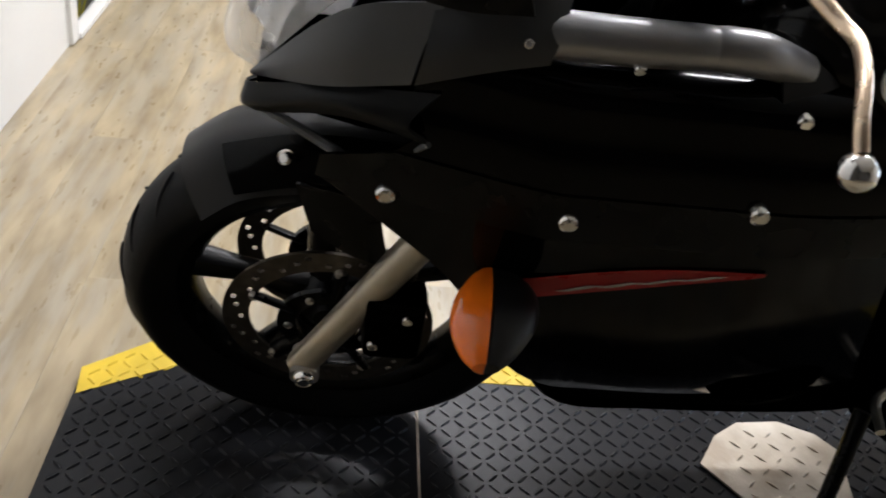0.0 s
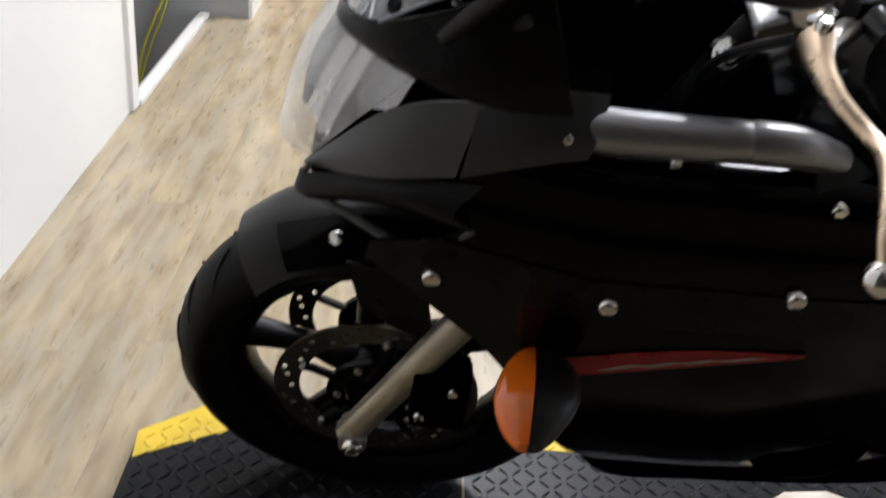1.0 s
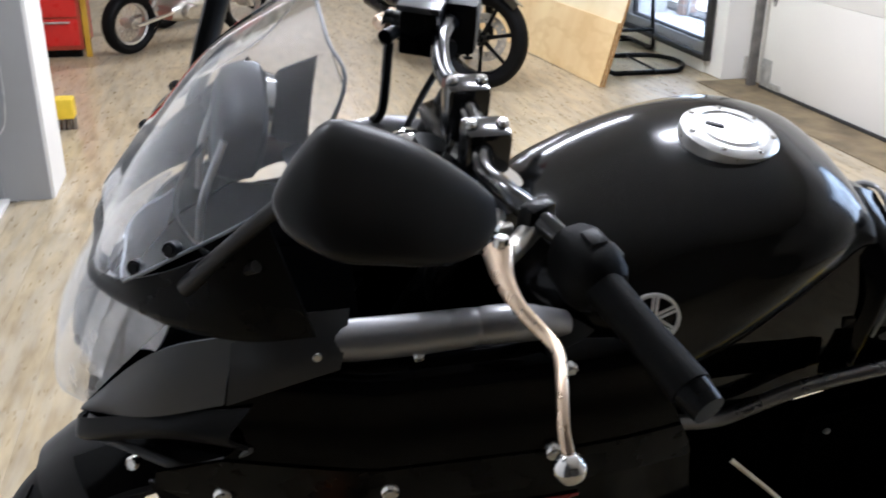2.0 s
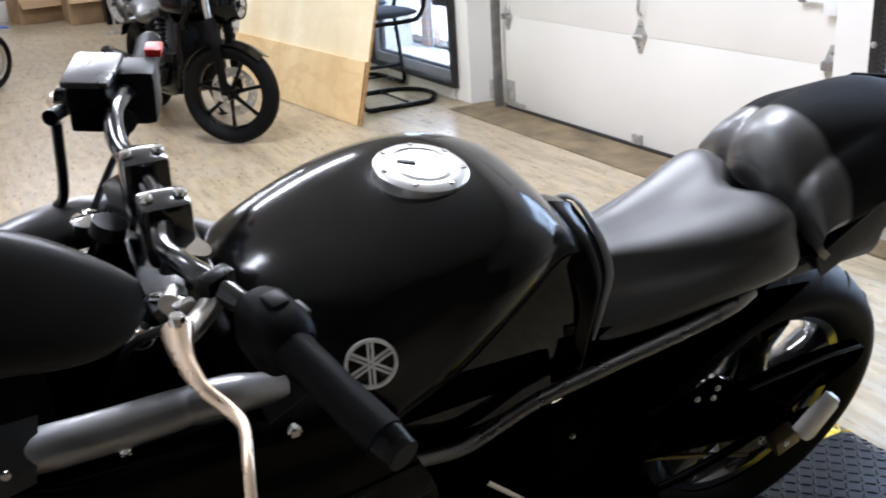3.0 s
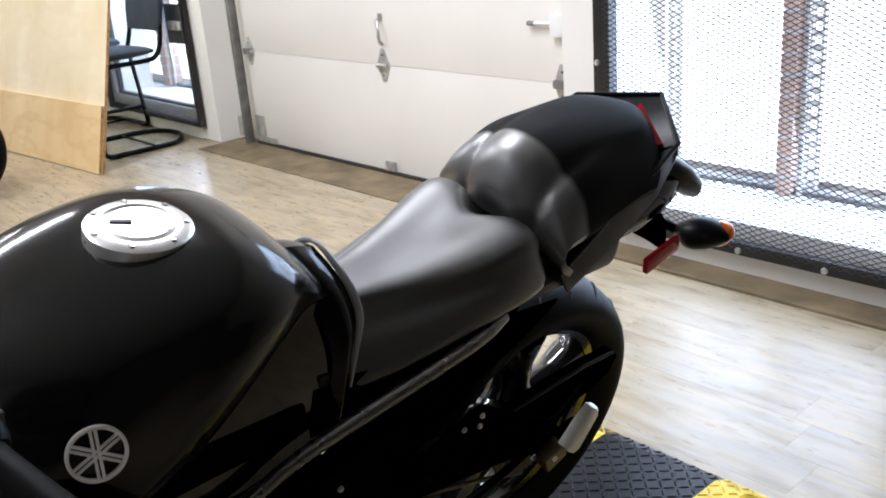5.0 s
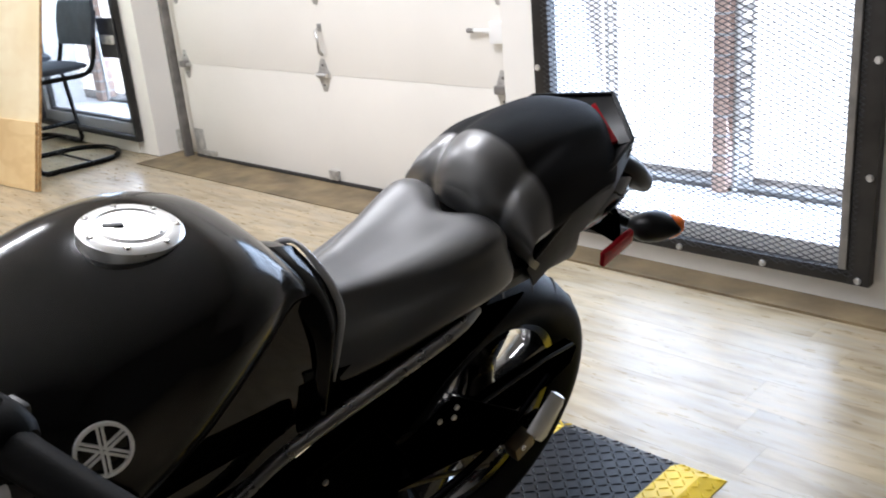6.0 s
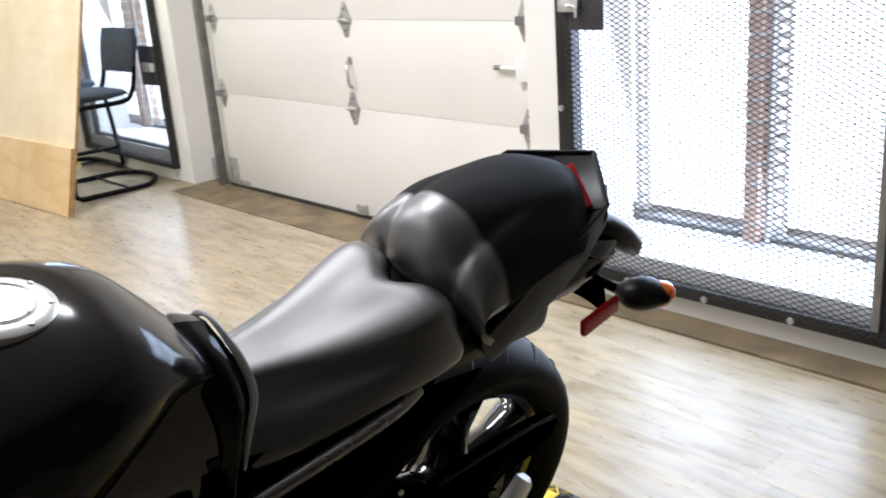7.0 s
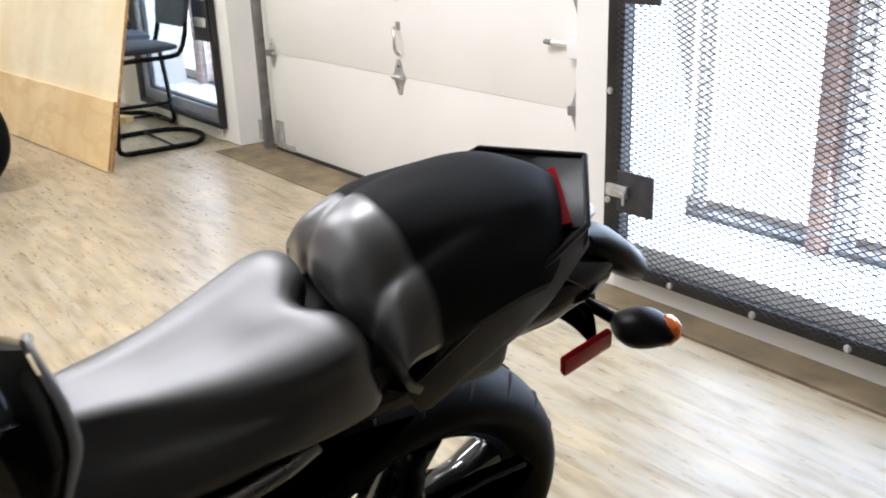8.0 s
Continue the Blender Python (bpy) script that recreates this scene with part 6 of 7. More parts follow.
both("frame_panel", lambda: sheet([[(C + 0.118, 0.52, 0.70), (C + 0.112, 0.70, 0.67), (C + 0.106, 0.90, 0.71)], [(C + 0.118, 0.55, 0.55), (C + 0.11, 0.72, 0.54), (C + 0.10, 0.88, 0.58)], [(C + 0.12, 0.58, 0.40), (C + 0.11, 0.74, 0.38), (C + 0.10, 0.86, 0.42)]], 4, 4, 0.004), ENGINE_BLACK, "black frame side panel")
# pegs
both("peg_plate", lambda: slab([(1.00, 0.60), (1.10, 0.64), (1.30, 0.50), (1.34, 0.45), (1.31, 0.43), (1.18, 0.48), (1.02, 0.52)], 0.010, 0.003, m=Matrix.Translation((C + 0.118, 0, 0))), ENGINE_BLACK, "black pillion peg plate")
part("peg_arm", tube([(0.150, 1.05, 0.405), (0.157, 1.106, 0.424), (0.160, 1.24, 0.467), (0.160, 1.356, 0.558)], [0.012, 0.012, 0.011, 0.008], 10, 4, flat=0.6), ENGINE_BLACK, bike, "slim black peg arm")
PEG_ALU = mat("pale_cast_metal", (0.72, 0.71, 0.69), 0.42, metal=0.4, scale=30, vary=0.12)
pg = part("pillion_peg", slab([(1.350, 0.534), (1.362, 0.530), (1.370, 0.508), (1.338, 0.447), (1.322, 0.443), (1.298, 0.463)], 0.020, 0.004, m=Matrix.Translation((0.188, 0, 0))), PEG_ALU, bike, "folded aluminium pillion peg")
part("peg_face", tube([(0.202, 1.283, 0.486), (0.203, 1.305, 0.516), (0.203, 1.332, 0.552)], [0.015, 0.016, 0.014], 10, 3, flat=0.7), PEG_ALU, pg, "bright bare metal face of the peg")
part("peg_pivot", moved(box(-0.014, 0.014, -0.024, 0.024, -0.018, 0.018, 0.004), Matrix.Translation((0.178, 1.283, 0.450)) @ pose(0, 0, 0, 25, 0, 0)), BRASS, bike, "brass-toned peg pivot")
part("peg_bolt", bolt((0.192, 1.275, 0.455), 0.006, 0.004), CHROME, bike)
part("rider_peg", tube([(C + 0.13, 0.90, 0.42), (C + 0.23, 0.90, 0.405)], [0.014, 0.016], 12, 2, flat=0.8), RUBBER, bike)
part("gear_lever", tube([(C + 0.13, 0.78, 0.40), (C + 0.15, 0.74, 0.39), (C + 0.20, 0.73, 0.39)], 0.007, 8, 4), ALU, bike)
part("gear_rod", tube([(C + 0.125, 0.70, 0.60), (C + 0.13, 0.80, 0.50), (C + 0.13, 0.84, 0.44)], 0.005, 8, 3), CHROME, bike)
part("side_stand", tube([(C + 0.09, 0.80, 0.27), (C + 0.20, 0.755, 0.14), (C + 0.265, 0.715, 0.100)], [0.014, 0.012, 0.012], 10, 4), SATIN_BLACK, bike, "black side stand")
part("stand_foot", moved(box(-0.03, 0.03, -0.03, 0.03, -0.006, 0.006, 0.004), Matrix.Translation((C + 0.272, 0.710, 0.089)) @ pose(0, 0, 0, 0, -16.3, 0)), SATIN_BLACK, bike)

# ---- mat ----
def mat_height(x, y):
    """The mat lies flat and ramps down to its near and rear edges."""
    return 0.002 + 0.021 * max(0.0, min(1.0, (-0.652 - x) / 0.042, (1.712 - y) / 0.048))


def mat_slab(xs, ys, lift, cut=None):
    bm = bmesh.new()
    tops = [[bm.verts.new((x, y, mat_height(x, y) + lift)) for y in ys] for x in xs]
    lows = [[bm.verts.new((x, y, 0.0005)) for y in ys] for x in xs]
    if cut:
        for v in (tops[0][0], lows[0][0]):
            v.co.x, v.co.y = v.co.x + cut[0], v.co.y + cut[1]
    for i in range(len(xs) - 1):
        for j in range(len(ys) - 1):
            bm.faces.new((tops[i][j], tops[i + 1][j], tops[i + 1][j + 1], tops[i][j + 1]))
    rim = [(i, 0) for i in range(len(xs))] + [(len(xs) - 1, j) for j in range(1, len(ys))] + [(i, len(ys) - 1) for i in range(len(xs) - 2, -1, -1)] + [(0, j) for j in range(len(ys) - 2, 0, -1)]
    for a, c in zip(rim, rim[1:] + rim[:1]):
        bm.faces.new((tops[a[0]][a[1]], lows[a[0]][a[1]], lows[c[0]][c[1]], tops[c[0]][c[1]]))
    return bm


mt = solo("rubber_mat", mat_slab([-1.143, -1.050, -0.9, -0.694, -0.652], [-0.608, -0.495, 0.6, 1.664, 1.712], 0.0, (0.0465, 0.0565)), MAT_RUBBER, "black diamond-pattern rubber mat with yellow long edges", "mat", at=None, smooth=False)
part("yellow_border", slab([(1.662, -1.144), (1.662, -1.079), (-0.445, -1.079), (-0.604, -0.985), (-0.611, -1.050), (-0.496, -1.144)], 0.0022, 0.0003, m=Matrix(((0, 1e-9, 1, 0), (0, 1, 0, 0), (1, 0, 0, 0.0232), (0, 0, 0, 1)))), YELLOW, mt, "yellow painted mat border along the far side and the cut corner")
part("yellow_border", mat_slab([-0.768, -0.694, -0.6515], [0.826, 1.2, 1.664, 1.7125], 0.0012), YELLOW, mt, "yellow painted mat border", smooth=False)
part("tile_seam", box(-1.14, -0.69, -0.0490, -0.0450, 0.0222, 0.0242, 0.0004), PAD, mt, "pale seam between mat tiles")
part("tile_seam", box(-1.14, -0.69, 0.8240, 0.8280, 0.0222, 0.0236, 0.0004), MAT_RUBBER, mt)
sets = {True: ([], []), False: ([], [])}
pitch = 0.0235
i = 0
x = -1.134
while x < -0.66:
    j = 0
    y = -0.587
    while y < 1.70:
        if abs(y + 0.047) > 0.009 and y + 0.600 > -1.25 * (x + 1.040):
            a = radians(45 if (i + j) % 2 else -45)
            ca, sa = math.cos(a), math.sin(a)
            edge = x < -1.077 or y + 0.602 < -1.70 * (x + 0.985) or (x > -0.770 and y > 0.826)
            verts, faces = sets[edge]
            k = len(verts)
            top = mat_height(x, y) + (0.0020 if edge else 0.0010)
            for lx, ly, lz in ((-0.0125, 0, 0), (-0.0066, -0.0030, 0), (0.0066, -0.0030, 0), (0.0125, 0, 0), (0.0066, 0.0030, 0), (-0.0066, 0.0030, 0), (-0.0080, 0, 0.0028), (0.0080, 0, 0.0028)):
                verts.append((x + lx * ca - ly * sa, y + lx * sa + ly * ca, top - 0.0012 + lz))
            faces += [(k, k + 1, k + 6), (k + 1, k + 2, k + 7, k + 6), (k + 2, k + 3, k + 7), (k + 3, k + 4, k + 7), (k + 4, k + 5, k + 6, k + 7), (k + 5, k, k + 6)]
        y += pitch
        j += 1
    x += pitch
    i += 1
for edge, (verts, faces) in sets.items():
    me = bpy.data.meshes.new("raised_pattern")
    me.from_pydata([v for v in verts], [], faces)
    me.materials.append(YELLOW if edge else MAT_RUBBER)
    rp = new("raised_pattern", me)
    rp.parent = mt
    tagged(rp, kind="stuff")

FLAT = Matrix(((0, 1e-9, 1, 0), (0, 1, 0, 0), (1, 0, 0, 0.0275), (0, 0, 0, 1)))
pad = thing("kickstand_pad", "pale scuffed tread-plate pad lying on the mat", "pad")
part("plate", slab([(0.425, -0.906), (0.47, -0.975), (0.52, -1.012), (0.60, -1.022), (0.66, -0.995), (0.69, -0.955), (0.665, -0.83), (0.50, -0.80)], 0.004, 0.001, m=FLAT), PAD, pad)
for k, (px_, py_) in enumerate((x, y) for x in (-0.985, -0.955, -0.925, -0.895, -0.865, -0.835) for y in (0.50, 0.535, 0.57, 0.605, 0.64)):
    if px_ > -0.96 or 0.52 < py_ < 0.63:
        part("tread_bar", moved(tube([(-0.011, 0, 0), (0, 0, 0.0012), (0.011, 0, 0)], [0.0006, 0.0026, 0.0006], 8, 3), pose(px_, py_, 0.0296, 0, 0, 45 if k % 2 else -45)), PAD, pad)


# ---- other motorcycles ----
def wheel_of(parent, at, R, half, rim, spokes, rim_mat, wires=0, disc=True):
    w = part("wheel", lathe([(rim, -half * 0.6), (rim + 0.006, -half * 0.66), (rim - 0.014, -half * 0.45), (rim - 0.02, 0), (rim - 0.014, half * 0.45), (rim + 0.006, half * 0.66), (rim, half * 0.6)], 56), rim_mat, parent)
    w.location = at
    part("tyre", tyre_mesh(R, half, rim), RUBBER, w, "black tyre")
    part("hub", lathe([(0, -0.06), (0.03, -0.06), (0.04, -0.03), (0.04, 0.03), (0.03, 0.06), (0, 0.06)], 24), rim_mat if not wires else ALU, w)
    for k in range(spokes):
        a = 2 * math.pi * k / spokes + 0.26
        d = Vector((0, math.cos(a), math.sin(a)))
        part("spoke", tube([d * 0.03, d * (rim * 0.55), d * (rim - 0.012)], [0.016, 0.010, 0.013], 8, 3), SATIN_BLACK, w)
    if wires:
        own = bmesh.new()
        for k in range(wires):
            a = 2 * math.pi * k / wires
            c_ = a + (0.35 if k % 2 else -0.35)
            tube([Vector((0.03 * (1 if k % 4 < 2 else -1), 0.035 * math.cos(c_), 0.035 * math.sin(c_))), Vector((0, (rim - 0.01) * math.cos(a), (rim - 0.01) * math.sin(a)))], 0.0018, 5, 1, bm=own)
        part("wire_spokes", own, CHROME, w)
    if disc:
        o = part("brake_disc", disc_mesh(0.085, 0.14, 0.005, 64), GALV, w, "bright brake disc")
        o.location = (0.05, 0, 0)
    return w


def cruiser(at):
    """Black cruiser: local x to its left, y to its rear, z up."""
    t = thing("cruiser_motorcycle", "black cruiser motorcycle with cast wheels parked beside plywood", "motorcycle", at)
    ST = Matrix.Translation((0, 0.03, 0)) @ Matrix.Rotation(radians(44), 4, "Z") @ Matrix.Translation((0, -0.03, 0))
    w0 = wheel_of(t, (0, 0, 0.292), 0.292, 0.054, 0.212, 7, SATIN_BLACK)
    w0.matrix_basis = ST @ Matrix.Translation((0, 0, 0.292))
    wheel_of(t, (0, 1.50, 0.305), 0.305, 0.075, 0.20, 7, SATIN_BLACK)
    for sx in (-0.095, 0.095):
        f = part("fork_leg", moved(tube([(sx, -0.01, 0.285), (sx, 0.0, 0.50), (sx, 0.005, 0.60)], [0.024, 0.026, 0.026], 14, 2), ST), SATIN_BLACK, t)
        rings = [(sx, 0.004 + 0.002 * k, 0.585 + 0.017 * k) for k in range(9)]
        part("fork_gaiter", moved(tube(rings, [0.034 if k % 2 else 0.028 for k in range(9)], 16, 1), ST), RUBBER, f, "ribbed rubber gaiter")
        part("fork_upper", moved(tube([(sx, 0.022, 0.73), (sx, 0.03, 0.86)], 0.024, 14, 1), ST), CHROME, f)
        part("axle_cap", moved(bolt((sx + 0.03 * (1 if sx > 0 else -1), -0.01, 0.285), 0.018, 0.02, (1 if sx > 0 else -1, 0, 0)), ST), ALU, f)
    part("mudguard", moved(sheet([[(q * 0.07, -0.312 * math.cos(a), 0.285 + 0.315 * math.sin(a) - 0.02 * abs(q)) for q in (-1, -0.5, 0, 0.5, 1)] for a in (0.75, 1.1, 1.5, 1.9, 2.3, 2.6)], 3, 3, 0.004), ST), GLOSS_BLACK, t, "glossy black front mudguard")
    hl_ = part("headlight_cowl", moved(loft([[Vector((p.x, p.y, p.z)) for p in oval(u, 0, 0.81 + d, 0.81 - d * 1.1, w, 24, 2.2)] for u, d, w in ((-0.12, 0.090, 0.082), (-0.08, 0.11, 0.10), (-0.01, 0.12, 0.105), (0.05, 0.095, 0.085), (0.07, 0.05, 0.05))]), ST), GLOSS_BLACK, t, "glossy black lamp cowl")
    LAMP = ST @ Matrix.Translation((-0.02, -0.132, 0.785))
    part("lamp_bowl", moved(lathe([(0.016, 0.010), (0.046, 0.004), (0.068, -0.006), (0.074, -0.002)], 32, m=pose(0, 0, 0, 0, 0, 90)), LAMP), GALV, hl_, "dull bright reflector")
    part("lamp_bulb_cap", moved(lathe([(0, -0.010), (0.012, -0.008), (0.018, 0.0), (0.018, 0.012)], 20, m=pose(0, 0, 0, 0, 0, 90)), LAMP), SATIN_BLACK, hl_)
    for k in range(3):
        a = math.pi * (0.5 + 2 * k / 3)
        part("lamp_rib", moved(tube([(0.012 * math.cos(a), -0.006, 0.012 * math.sin(a)), (0.066 * math.cos(a), -0.012, 0.066 * math.sin(a))], 0.004, 6, 1), LAMP), SATIN_BLACK, hl_)
    part("lamp_trim", moved(lathe([(0.070, 0.0), (0.074, -0.012), (0.080, -0.010), (0.084, 0.006)], 32, m=pose(0, 0, 0, 0, 0, 90)), LAMP), GLOSS_BLACK, hl_)
    part("handlebar", moved(tube([(-0.36, 0.18, 0.95), (-0.25, 0.12, 0.97), (0, 0.07, 0.92), (0.25, 0.12, 0.97), (0.36, 0.18, 0.95)], 0.012, 10, 5), ST), SATIN_BLACK, t)
    for sx in (-1, 1):
        part("mirror", moved(loft([[Vector((sx * 0.38 + p.x * 0.7, p.y, p.z)) for p in oval(0.10 + 0.012 * k, 0, 1.08 + 0.025, 1.08 - 0.025, 0.06 - 0.01 * k, 16)] for k in range(3)]), ST), PLASTIC, t)
        part("mirror_stem", moved(tube([(sx * 0.30, 0.14, 0.96), (sx * 0.36, 0.11, 1.07)], 0.006, 8, 2), ST), PLASTIC, t)
    part("radiator_shroud", box(-0.13, 0.13, 0.32, 0.42, 0.32, 0.68, 0.03), SATIN_BLACK, t, "black radiator shroud")
    part("frame_downtube", tube([(0.06, 0.24, 0.80), (0.11, 0.36, 0.60), (0.13, 0.48, 0.28), (0.13, 0.90, 0.22)], 0.02, 10, 5), GLOSS_BLACK, t)
    part("frame_downtube", tube([(-0.06, 0.24, 0.80), (-0.11, 0.36, 0.60), (-0.13, 0.48, 0.28), (-0.13, 0.90, 0.22)], 0.02, 10, 5), GLOSS_BLACK, t)
    part("engine_block", box(-0.16, 0.16, 0.45, 0.92, 0.24, 0.50, 0.04), SATIN_BLACK, t)
    for u, ang in ((0.52, 28), (0.78, -28)):
        cyl = part("cylinder", moved(box(-0.11, 0.11, -0.09, 0.09, 0, 0.27, 0.02), Matrix.Translation((0, u + 0.06 * (1 if ang < 0 else 1), 0.45)) @ pose(0, 0, 0, ang, 0, 0)), SATIN_BLACK, t)
        for k in range(6):
            part("cooling_fin", moved(box(-0.122, 0.122, -0.102, 0.102, 0.06 + 0.032 * k, 0.070 + 0.032 * k, 0.003), Matrix.Translation((0, u + 0.06, 0.45)) @ pose(0, 0, 0, ang, 0, 0)), PLASTIC, cyl)
    part("air_cleaner", loft([[Vector((x, p.x + 0.66, p.z + 0.66)) for p in oval(0, 0, r_, -r_, r_ * 1.2, 24)] for x, r_ in ((0.14, 0.05), (0.16, 0.10), (0.22, 0.10), (0.235, 0.085))]), GLOSS_BLACK, t, "black oval air cleaner cover")
    part("engine_cover", lathe([(0, 0.05), (0.06, 0.05), (0.10, 0.03), (0.11, 0)], 28, m=Matrix.Translation((0.16, 0.60, 0.37))), SATIN_BLACK, t, "black crankcase cover")
    part("fuel_tank", smooth_loft([oval(u, 0, tp, bt, hw, 24) for u, tp, bt, hw in ((0.30, 0.82, 0.73, 0.06), (0.36, 0.86, 0.70, 0.12), (0.52, 0.875, 0.70, 0.145), (0.68, 0.83, 0.70, 0.12), (0.84, 0.76, 0.70, 0.08))], 3), GLOSS_BLACK, t, "glossy black fuel tank")
    part("seat", smooth_loft([oval(u, 0, tp, bt, hw, 24, 2.6) for u, tp, bt, hw in ((0.82, 0.76, 0.66, 0.08), (0.92, 0.72, 0.62, 0.14), (1.10, 0.70, 0.62, 0.15), (1.20, 0.75, 0.64, 0.12), (1.43, 0.75, 0.67, 0.09))], 3), VINYL, t, "black vinyl seat")
    part("rear_mudguard", sheet([[(q * 0.09, 1.50 - 0.34 * math.cos(a), 0.305 + 0.34 * math.sin(a) - 0.02 * abs(q)) for q in (-1, -0.5, 0, 0.5, 1)] for a in (0.9, 1.3, 1.7, 2.1, 2.5)], 3, 3, 0.004), GLOSS_BLACK, t)
    for k, z in enumerate((0.30, 0.40)):
        part("silencer", tube([(-0.17, 0.50, 0.42), (-0.20, 0.62, z), (-0.21, 1.0, z - 0.02), (-0.21, 1.75, z - 0.01)], [0.024, 0.024, 0.045, 0.045], 16, 4), SATIN_BLACK, t, "black silencer")
    part("swingarm", tube([(0.11, 0.92, 0.36), (0.11, 1.50, 0.305)], 0.022, 10, 1), SATIN_BLACK, t)
    part("swingarm", tube([(-0.11, 0.92, 0.36), (-0.11, 1.50, 0.305)], 0.022, 10, 1), SATIN_BLACK, t)
    part("shock", tube([(0.13, 1.20, 0.66), (0.13, 1.36, 0.36)], 0.028, 12, 1), CHROME, t)
    part("side_stand", tube([(0.14, 0.80, 0.26), (0.25, 0.86, 0.015)], 0.012, 8, 1), SATIN_BLACK, t)
    part("kick_pad", box(0.225, 0.275, 0.83, 0.89, -0.001, 0.012, 0.003), SATIN_BLACK, t)
    return t


cruiser(pose(-5.09, 1.29, 0.0, 0, 0, 96))


def dirt_bike(at, plastic, side, label):
    """Small trail bike: local x to its left, y to its rear, z up."""
    t = thing("trail_motorcycle", label, "motorcycle", at, group="trail bikes")
    wheel_of(t, (0, 0, 0.235), 0.235, 0.042, 0.175, 0, ALU, 28, False)
    wheel_of(t, (0, 1.10, 0.21), 0.21, 0.052, 0.145, 0, ALU, 28, False)
    for sx in (-0.085, 0.085):
        part("fork_leg", tube([(sx, 0, 0.27), (sx, 0.10, 0.50), (sx, 0.22, 0.80)], [0.022, 0.024, 0.02], 12, 2), ALU, t)
    part("front_mudguard", sheet([[(-0.06, -0.22, 0.60), (0, -0.23, 0.615), (0.06, -0.22, 0.60)], [(-0.075, 0.0, 0.63), (0, 0.0, 0.65), (0.075, 0.0, 0.63)], [(-0.06, 0.2, 0.60), (0, 0.2, 0.615), (0.06, 0.2, 0.60)]], 4, 4, 0.004), plastic, t)
    part("number_panel", box(-0.09, 0.09, 0.08, 0.095, 0.68, 0.86, 0.006), side, t)
    part("engine_block", loft([[Vector((p.x, p.y, p.z)) for p in oval(u, 0, tp, bt, hw, 20, 3)] for u, tp, bt, hw in ((0.42, 0.38, 0.24, 0.08), (0.48, 0.44, 0.22, 0.12), (0.70, 0.42, 0.22, 0.12), (0.78, 0.36, 0.24, 0.08))]), ALU, t, "bare aluminium engine")
    part("engine_cover", lathe([(0, 0.04), (0.055, 0.035), (0.07, 0.01), (0.07, -0.03)], 24, m=Matrix.Translation((0.12, 0.66, 0.32))), ALU, t)
    part("engine_cover", lathe([(0, -0.04), (0.055, -0.035), (0.07, -0.01), (0.07, 0.03)], 24, m=Matrix.Translation((-0.12, 0.66, 0.32))), ALU, t)
    part("cylinder", moved(box(-0.06, 0.06, -0.06, 0.06, 0, 0.18, 0.01), Matrix.Translation((0, 0.48, 0.40)) @ pose(0, 0, 0, 45, 0, 0)), ALU, t)
    part("frame_tube", tube([(0, 0.24, 0.78), (0, 0.45, 0.62), (0.05, 0.75, 0.56), (0.06, 1.05, 0.62)], 0.018, 10, 5), plastic, t)
    part("frame_tube", tube([(0, 0.24, 0.72), (0, 0.34, 0.40), (0, 0.42, 0.28)], 0.018, 10, 4), plastic, t)
    part("swingarm", tube([(0.075, 0.76, 0.32), (0.08, 1.10, 0.255)], 0.016, 8, 1), ALU, t)
    part("swingarm", tube([(-0.075, 0.76, 0.32), (-0.08, 1.10, 0.255)], 0.016, 8, 1), ALU, t)
    part("shock", tube([(0.0, 0.82, 0.55), (0.0, 0.92, 0.33)], 0.025, 10, 1), ALU, t)
    part("silencer", tube([(-0.09, 0.72, 0.56), (-0.12, 0.92, 0.57), (-0.12, 1.22, 0.60)], [0.02, 0.036, 0.036], 14, 3), SATIN_BLACK, t)
    part("silencer", tube([(0.09, 0.72, 0.50), (0.125, 0.90, 0.52), (0.125, 1.20, 0.56)], [0.02, 0.034, 0.034], 14, 3), SATIN_BLACK, t)
    for sx in (-1, 1):
        part("side_panel", sheet([[(sx * 0.085, 0.70, 0.70), (sx * 0.11, 0.90, 0.72), (sx * 0.08, 1.17, 0.74)], [(sx * 0.09, 0.74, 0.62), (sx * 0.118, 0.88, 0.60), (sx * 0.09, 1.12, 0.68)], [(sx * 0.085, 0.78, 0.56), (sx * 0.110, 0.84, 0.54), (sx * 0.09, 1.0, 0.61)]], 4, 4, 0.004), side, t, "pale number side panel")
        part("tank_shroud", sheet([[(sx * 0.10, 0.30, 0.74), (sx * 0.13, 0.45, 0.76), (sx * 0.10, 0.66, 0.70)], [(sx * 0.11, 0.30, 0.60), (sx * 0.14, 0.42, 0.58), (sx * 0.10, 0.62, 0.62)]], 4, 4, 0.004), plastic, t)
    part("fuel_tank", smooth_loft([oval(u, 0, tp, bt, hw, 20) for u, tp, bt, hw in ((0.28, 0.78, 0.70, 0.05), (0.36, 0.83, 0.66, 0.10), (0.52, 0.80, 0.66, 0.10), (0.66, 0.74, 0.66, 0.06))], 3), plastic, t)
    part("seat", smooth_loft([oval(u, 0, tp, bt, hw, 20, 2.8) for u, tp, bt, hw in ((0.60, 0.77, 0.68, 0.05), (0.70, 0.77, 0.69, 0.08), (0.95, 0.78, 0.70, 0.09), (1.12, 0.80, 0.73, 0.07))], 3), VINYL, t)
    part("rear_mudguard", sheet([[(-0.08, 0.95, 0.71), (0, 0.95, 0.725), (0.08, 0.95, 0.71)], [(-0.085, 1.20, 0.72), (0, 1.20, 0.745), (0.085, 1.20, 0.72)], [(-0.07, 1.42, 0.74), (0, 1.42, 0.755), (0.07, 1.42, 0.74)]], 4, 4, 0.004), plastic, t)
